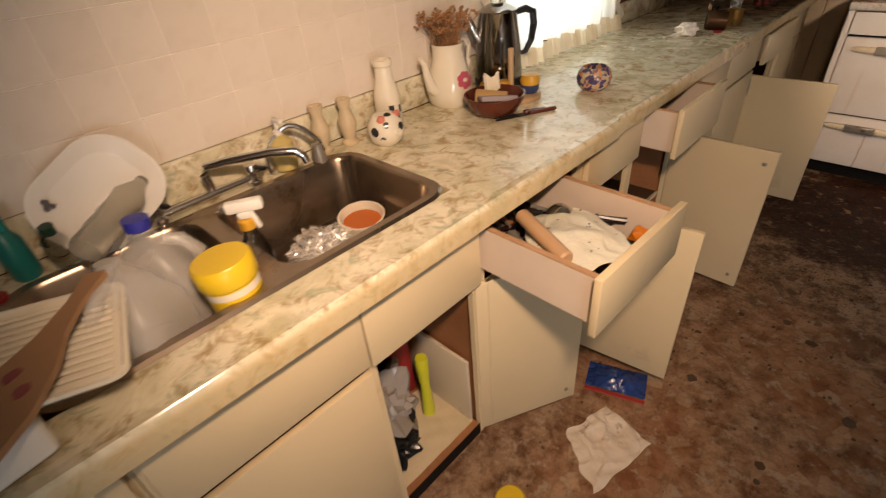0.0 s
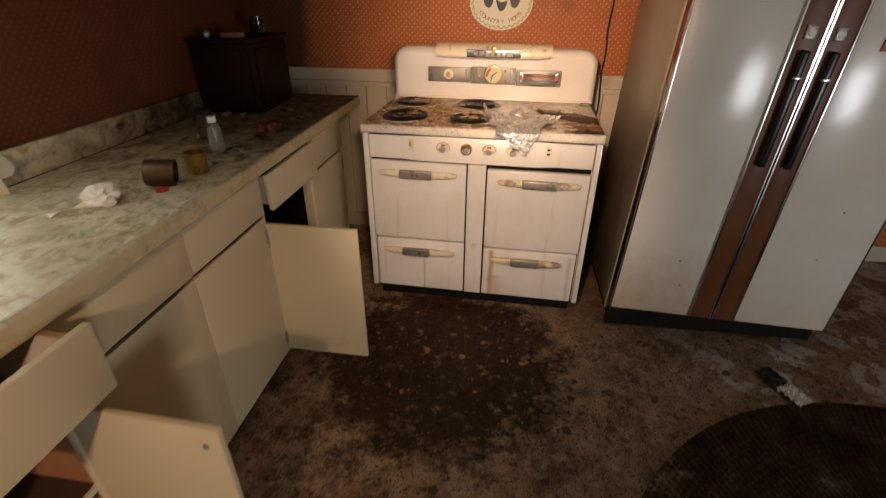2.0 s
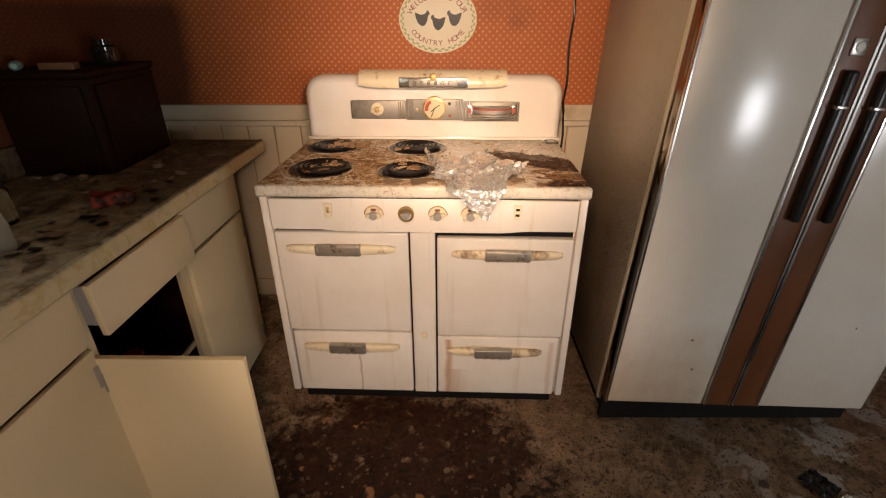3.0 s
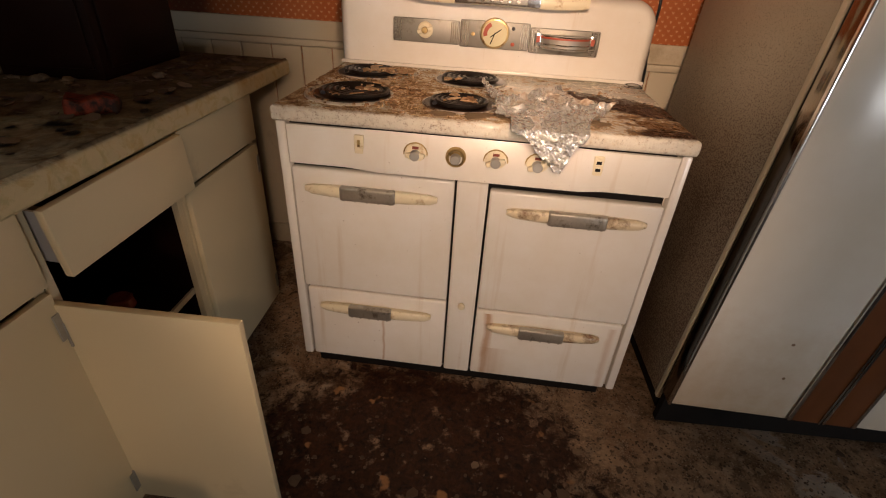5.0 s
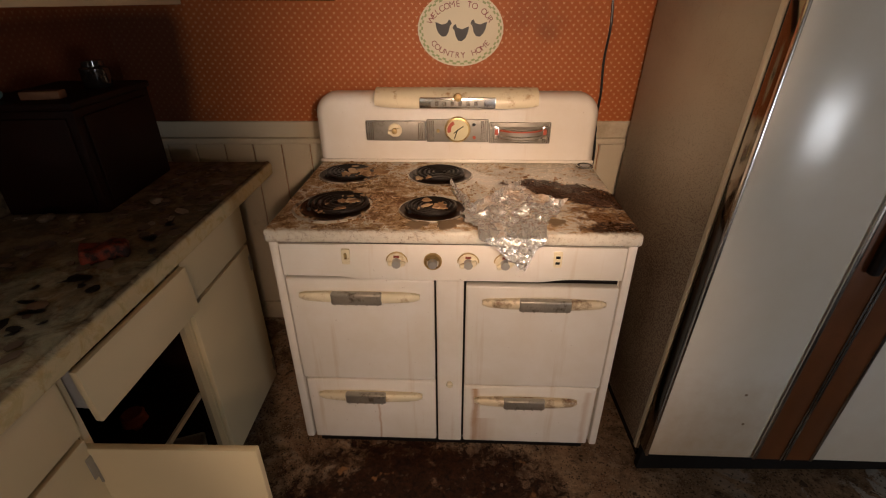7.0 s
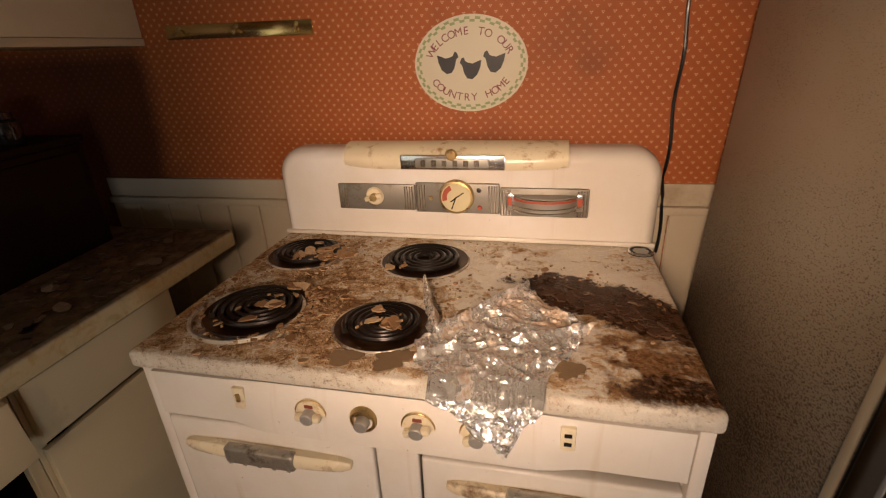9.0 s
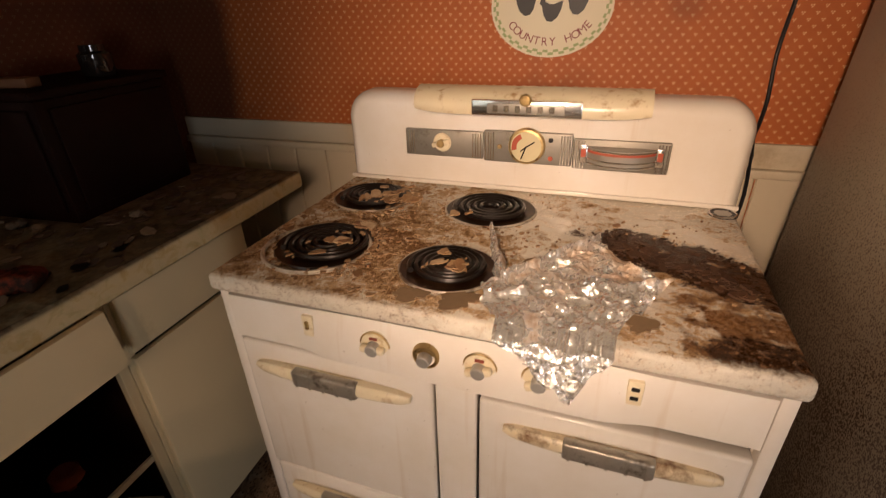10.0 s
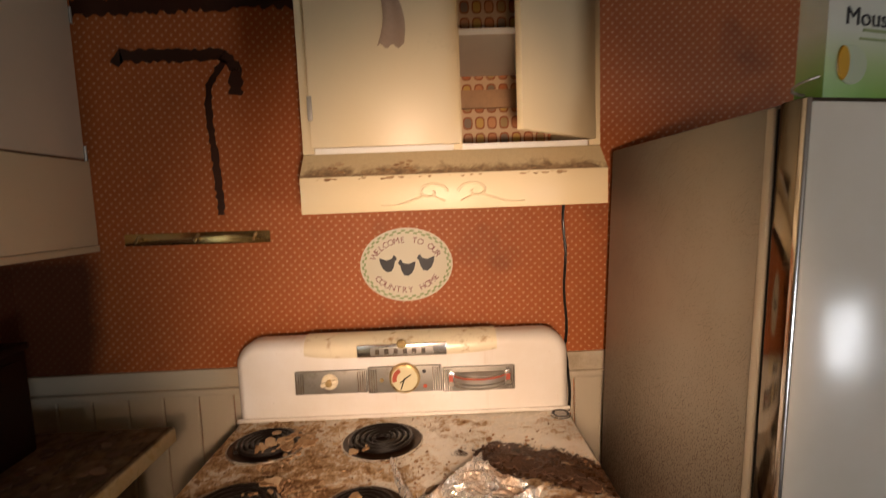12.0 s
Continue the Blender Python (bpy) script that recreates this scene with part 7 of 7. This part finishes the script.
for x, y, rz in ((-0.085, -2.27, 15), (-0.11, -2.33, 70)):
    solid("dark_pouch", crumple(0.036, 3.0 + rz, 0.5, 3), black_plastic, "crumpled black plastic pouch among the utensils", "pouch", pose(x, y, 0.735, 0, 0, rz), "pouches in the drawer")
solid("orange_peeler", crumple(0.022, 2.0, 0.9, 2), plain("orange_plastic", (0.60, 0.18, 0.01), 0.4), "bright orange plastic piece in the drawer", "utensil", pose(0.025, -2.275, 0.760))

# ---- in the cabinets ----
solid("yellow_bat", lathe(B(), [(0, 0), (0.020, 0), (0.021, 0.01), (0.015, 0.14), (0.018, 0.19), (0.021, 0.25), (0.018, 0.262), (0, 0.262)], 18), plain("lime_yellow", (0.58, 0.60, 0.03), 0.4, vary=0.08), "lime yellow plastic bottle standing under the sink", "bottle", pose(-0.405, -2.630, 0.0905))
solid("grey_bag", crumple(0.115, 6.0, 1.3, 4), plain("grey_poly", (0.34, 0.31, 0.28), 0.25, vary=0.3), "crumpled grey plastic bag under the sink", "bag", pose(-0.48, -2.76, 0.0905))
solid("black_bag", crumple(0.09, 8.0, 0.7, 4), black_plastic, "black plastic bag under the sink", "bag", pose(-0.40, -2.80, 0.0905))
solid("red_carton", box(B(), -0.05, 0.05, -0.04, 0.04, 0, 0.38, 0.004), red, "red carton standing at the back under the sink", "carton", pose(-0.56, -2.63, 0.0905))
solid("white_board", box(B(), -0.006, 0.006, -0.18, 0.18, 0, 0.27, 0.002), cream_dull, "white board leaning inside the sink cabinet", "board", pose(-0.46, -2.562, 0.092, 0, 0, 90))
solid("spilled_powder", sheet(B(), lambda a, b: Vector((-0.50 + 0.225 * a, -2.86 + 0.30 * b, 0.0915 + 0.008 * math.sin(a * 3.1) * math.sin(b * 3.1) + 0.004 * noise.noise(Vector((a * 7, b * 7, 0))))), 24, 24), plain("pale_powder", (0.62, 0.52, 0.34), 0.9, vary=0.25, bump=0.5), "pale spilled powder on the sink cabinet floor", "debris", kind="stuff")
mugm = [(0, 0), (0.034, 0), (0.038, 0.004), (0.040, 0.085), (0.037, 0.085), (0.034, 0.008), (0, 0.006)]
for x, y, mt, lab in ((-0.47, -1.43, china, "cream china mug"), (-0.40, -1.52, dull_metal, "dented metal cup"), (-0.55, -1.50, glass, "glass tumbler"), (-0.46, -1.62, redwood, "red-brown cup")):
    mg = thing("mug", lab + " on the cabinet floor", "mug", pose(x, y, 0.0905), "mugs in the cabinet")
    part("cup", lathe(B(), mugm, 24), mt, mg)
    part("handle", tube(B(), [(0.039, 0, 0.070), (0.058, 0, 0.066), (0.062, 0, 0.045), (0.052, 0, 0.022), (0.038, 0, 0.018)], 0.005, 8), mt, mg)
for x, y, r, mt in ((-0.42, -1.95, 0.075, red), (-0.52, -1.82, 0.085, china), (-0.40, -1.60, 0.06, redwood), (-0.56, -1.48, 0.08, china)):
    turned("dish", "stacked old dish on the cabinet shelf", "dish", [(0, 0), (r * 0.6, 0), (r, 0.035), (r * 0.97, 0.037), (r * 0.55, 0.006), (0, 0.006)], mt, x, y, 0.375, group="dishes on the shelf")
for x, y, h, mt in ((-0.45, -1.90, 0.16, black_plastic), (-0.58, -1.96, 0.20, wood_dark_and_shade), (-0.50, -1.80, 0.12, dull_metal)):
    turned("bottle", "dark bottle standing in the open cabinet", "bottle", [(0, 0), (0.036, 0), (0.037, h * 0.6), (0.014, h * 0.8), (0.014, h), (0, h)], mt, x, y, 0.0905, group="bottles in the cabinet")
turned("sealed_jar", "dark canning jar with pale ring in the open cabinet", "jar", [(0, 0), (0.045, 0), (0.047, 0.006), (0.047, 0.10), (0.040, 0.11), (0.040, 0.13), (0, 0.13)], black_plastic, -0.42, -0.13, 0.0905)
turned("small_pot", "small red-brown glazed pot on the dark cabinet shelf", "pot", [(0, 0), (0.026, 0), (0.036, 0.018), (0.032, 0.042), (0.026, 0.046), (0, 0.040)], plain("red_brown_glaze", (0.20, 0.045, 0.018), 0.15, vary=0.3, bump=0.02), -0.40, -0.16, 0.3755)
solid("torn_carton", loft(B(), [rrect(0, 0, 0.055, 0.045, 0.012, 0.0), rrect(0, 0, 0.060, 0.050, 0.014, 0.10), rrect(0, 0, 0.062, 0.052, 0.014, 0.112), rrect(0, 0, 0.056, 0.046, 0.012, 0.110), rrect(0, 0, 0.050, 0.040, 0.010, 0.012)]), plain("torn_card", (0.42, 0.36, 0.27), 0.8, vary=0.3), "torn pale cardboard tub on the cabinet floor", "tub", pose(-0.34, -0.10, 0.0905, 4, 0, 20))
turned("shallow_dish", "dark shallow dish on the wall cabinet's shelf", "dish", [(0, 0), (0.06, 0), (0.10, 0.03), (0.098, 0.032), (0.055, 0.006), (0, 0.006)], black_plastic, -0.655, 0.17, 1.4725)

# ---- on the floor ----
k = Mat("braided_rug", 0.95, 0, 0.1)
x, y, z = k.xyz()
rr = k.math("SQRT", k.math("ADD", k.math("MULTIPLY", x, x), k.math("MULTIPLY", y, y)))
ang = k.math("ARCTAN2", y, x)
braid = k.math("SINE", k.math("ADD", k.math("MULTIPLY", ang, 260.0), k.math("MULTIPLY", k.math("FLOOR", k.math("DIVIDE", rr, 0.022)), 2.0)))
n1, n2 = k.noise(5.0, 7, 0.7), k.noise(120.0, 3)
col = k.mix(k.steps(n1, [(0.4, 0.0), (0.7, 1.0)]), (0.028, 0.015, 0.009), (0.125, 0.066, 0.034))
col = k.mix(k.math("MULTIPLY", k.steps(n1, [(0.56, 0.0), (0.66, 1.0)]), k.steps(n2, [(0.4, 0.2), (0.6, 1.0)])), col, (0.30, 0.23, 0.16))
col = k.mix(k.math("MULTIPLY", k.steps(braid, [(0.3, 0.0), (0.7, 1.0)]), 0.5), col, (0.012, 0.008, 0.006))
k.color(col)
k.bump(k.math("ADD", k.math("MULTIPLY", braid, 0.6), n2), 1.0, 0.008)
rug = thing("braided_rug", "round dark braided rug, filthy, lying on the vinyl", "rug", pose(2.09, -1.50, 0.0))
bm = B()
prof = [(0, 0.010)]
for i in range(50):
    r0 = 0.01 + i * 0.022
    prof += [(r0 + 0.003, 0.0105), (r0 + 0.011, 0.0150), (r0 + 0.019, 0.0105)]
prof += [(1.112, 0.008), (1.115, 0.001)]
lathe(bm, prof, 96)
part("woven_body", bm, k.m, rug)
tis = Mat("dirty_tissue", 0.9)
tis.color(tis.mix(tis.steps(tis.noise(22.0, 4), [(0.60, 0.0), (0.70, 0.8)]), (0.66, 0.58, 0.48), (0.30, 0.22, 0.15)))
tis.bump(tis.noise(14.0, 4, 0.6, 1.0), 0.6, 0.01)


def rag(a, b):
    q = [Vector((-0.055, -2.36)), Vector((-0.010, -2.185)), Vector((0.165, -2.225)), Vector((0.110, -2.480))]
    p = q[0].lerp(q[3], a).lerp(q[1].lerp(q[2], a), b)
    e = 0.018 * noise.noise(Vector((a * 4, b * 4, 2)))
    return Vector((p.x + e, p.y + 0.7 * e, 0.004 + crinkle(Vector((a * 3, b * 3, 1)), 0.011, 1.1)))


solid("dirty_cloth", sheet(B(), rag, 34, 34, 0.0015), tis.m, "crumpled dirty white cloth lying on the floor", "cloth")
pk = thing("blue_packet", "shiny blue packet with a red band on the floor", "packet", pose(-0.035, -2.060, 0.002, 0, 0, 20))
bp = plain("blue_foil", (0.015, 0.045, 0.20), 0.2, vary=0.35, scale=40, bump=0.3)
part("bag", sheet(B(), lambda a, b: Vector((0.20 * (a - 0.5), 0.11 * (b - 0.5), 0.028 * math.sin(a * math.pi) * math.sin(b * math.pi) + crinkle(Vector((a * 3, b * 3, 6)), 0.010, 2))), 24, 16, 0.001), bp, pk)
part("red_band", box(B(), -0.10, 0.10, -0.072, -0.056, 0.001, 0.004, 0.001, 1), red, pk)
turned("orange_disc", "round orange-yellow plastic lid on the floor", "lid", [(0, 0.03), (0.04, 0.028), (0.046, 0.02), (0.046, 0.0), (0, 0)], ytub, -0.055, -2.655, 0.0)
w = thing("foil_wrapper", "torn silver wrapper with dark print on the floor", "wrapper", pose(1.835, -0.315, 0.002, 0, 0, 25))
part("silver_piece", sheet(B(), lambda a, b: Vector((-0.030 + 0.075 * (a - 0.5), -0.065 + 0.10 * (b - 0.5), 0.003 + crinkle(Vector((a, b, 3)), 0.020, 4))), 16, 16, 0.0008), foil_mat, w)
part("dark_piece", sheet(B(), lambda a, b: Vector((-0.03 + 0.08 * (a - 0.5), 0.045 + 0.09 * (b - 0.5), 0.003 + crinkle(Vector((a, b, 7)), 0.020, 4))), 14, 14, 0.0008), black_plastic, w)
bm = B()
rnd = random.Random(99)
for i in range(1400):
    x, y = rnd.uniform(-0.15, 2.3), rnd.triangular(-3.0, -0.02, -0.3)
    if math.hypot(x - 2.09, y + 1.5) < 1.12:
        continue
    r = rnd.uniform(0.002, 0.007) if rnd.random() < 0.9 else rnd.uniform(0.008, 0.020)
    slab(bm, ragged(r, 6, 0.4, rnd), 0, rnd.uniform(0.001, 0.003), pose(x, y, 0.001, rnd.uniform(-12, 12), rnd.uniform(-12, 12), rnd.uniform(0, 360)))
solid("floor_debris", bm, flakes_mat, "crumbs, flakes and grit scattered on the floor", "debris", kind="stuff")
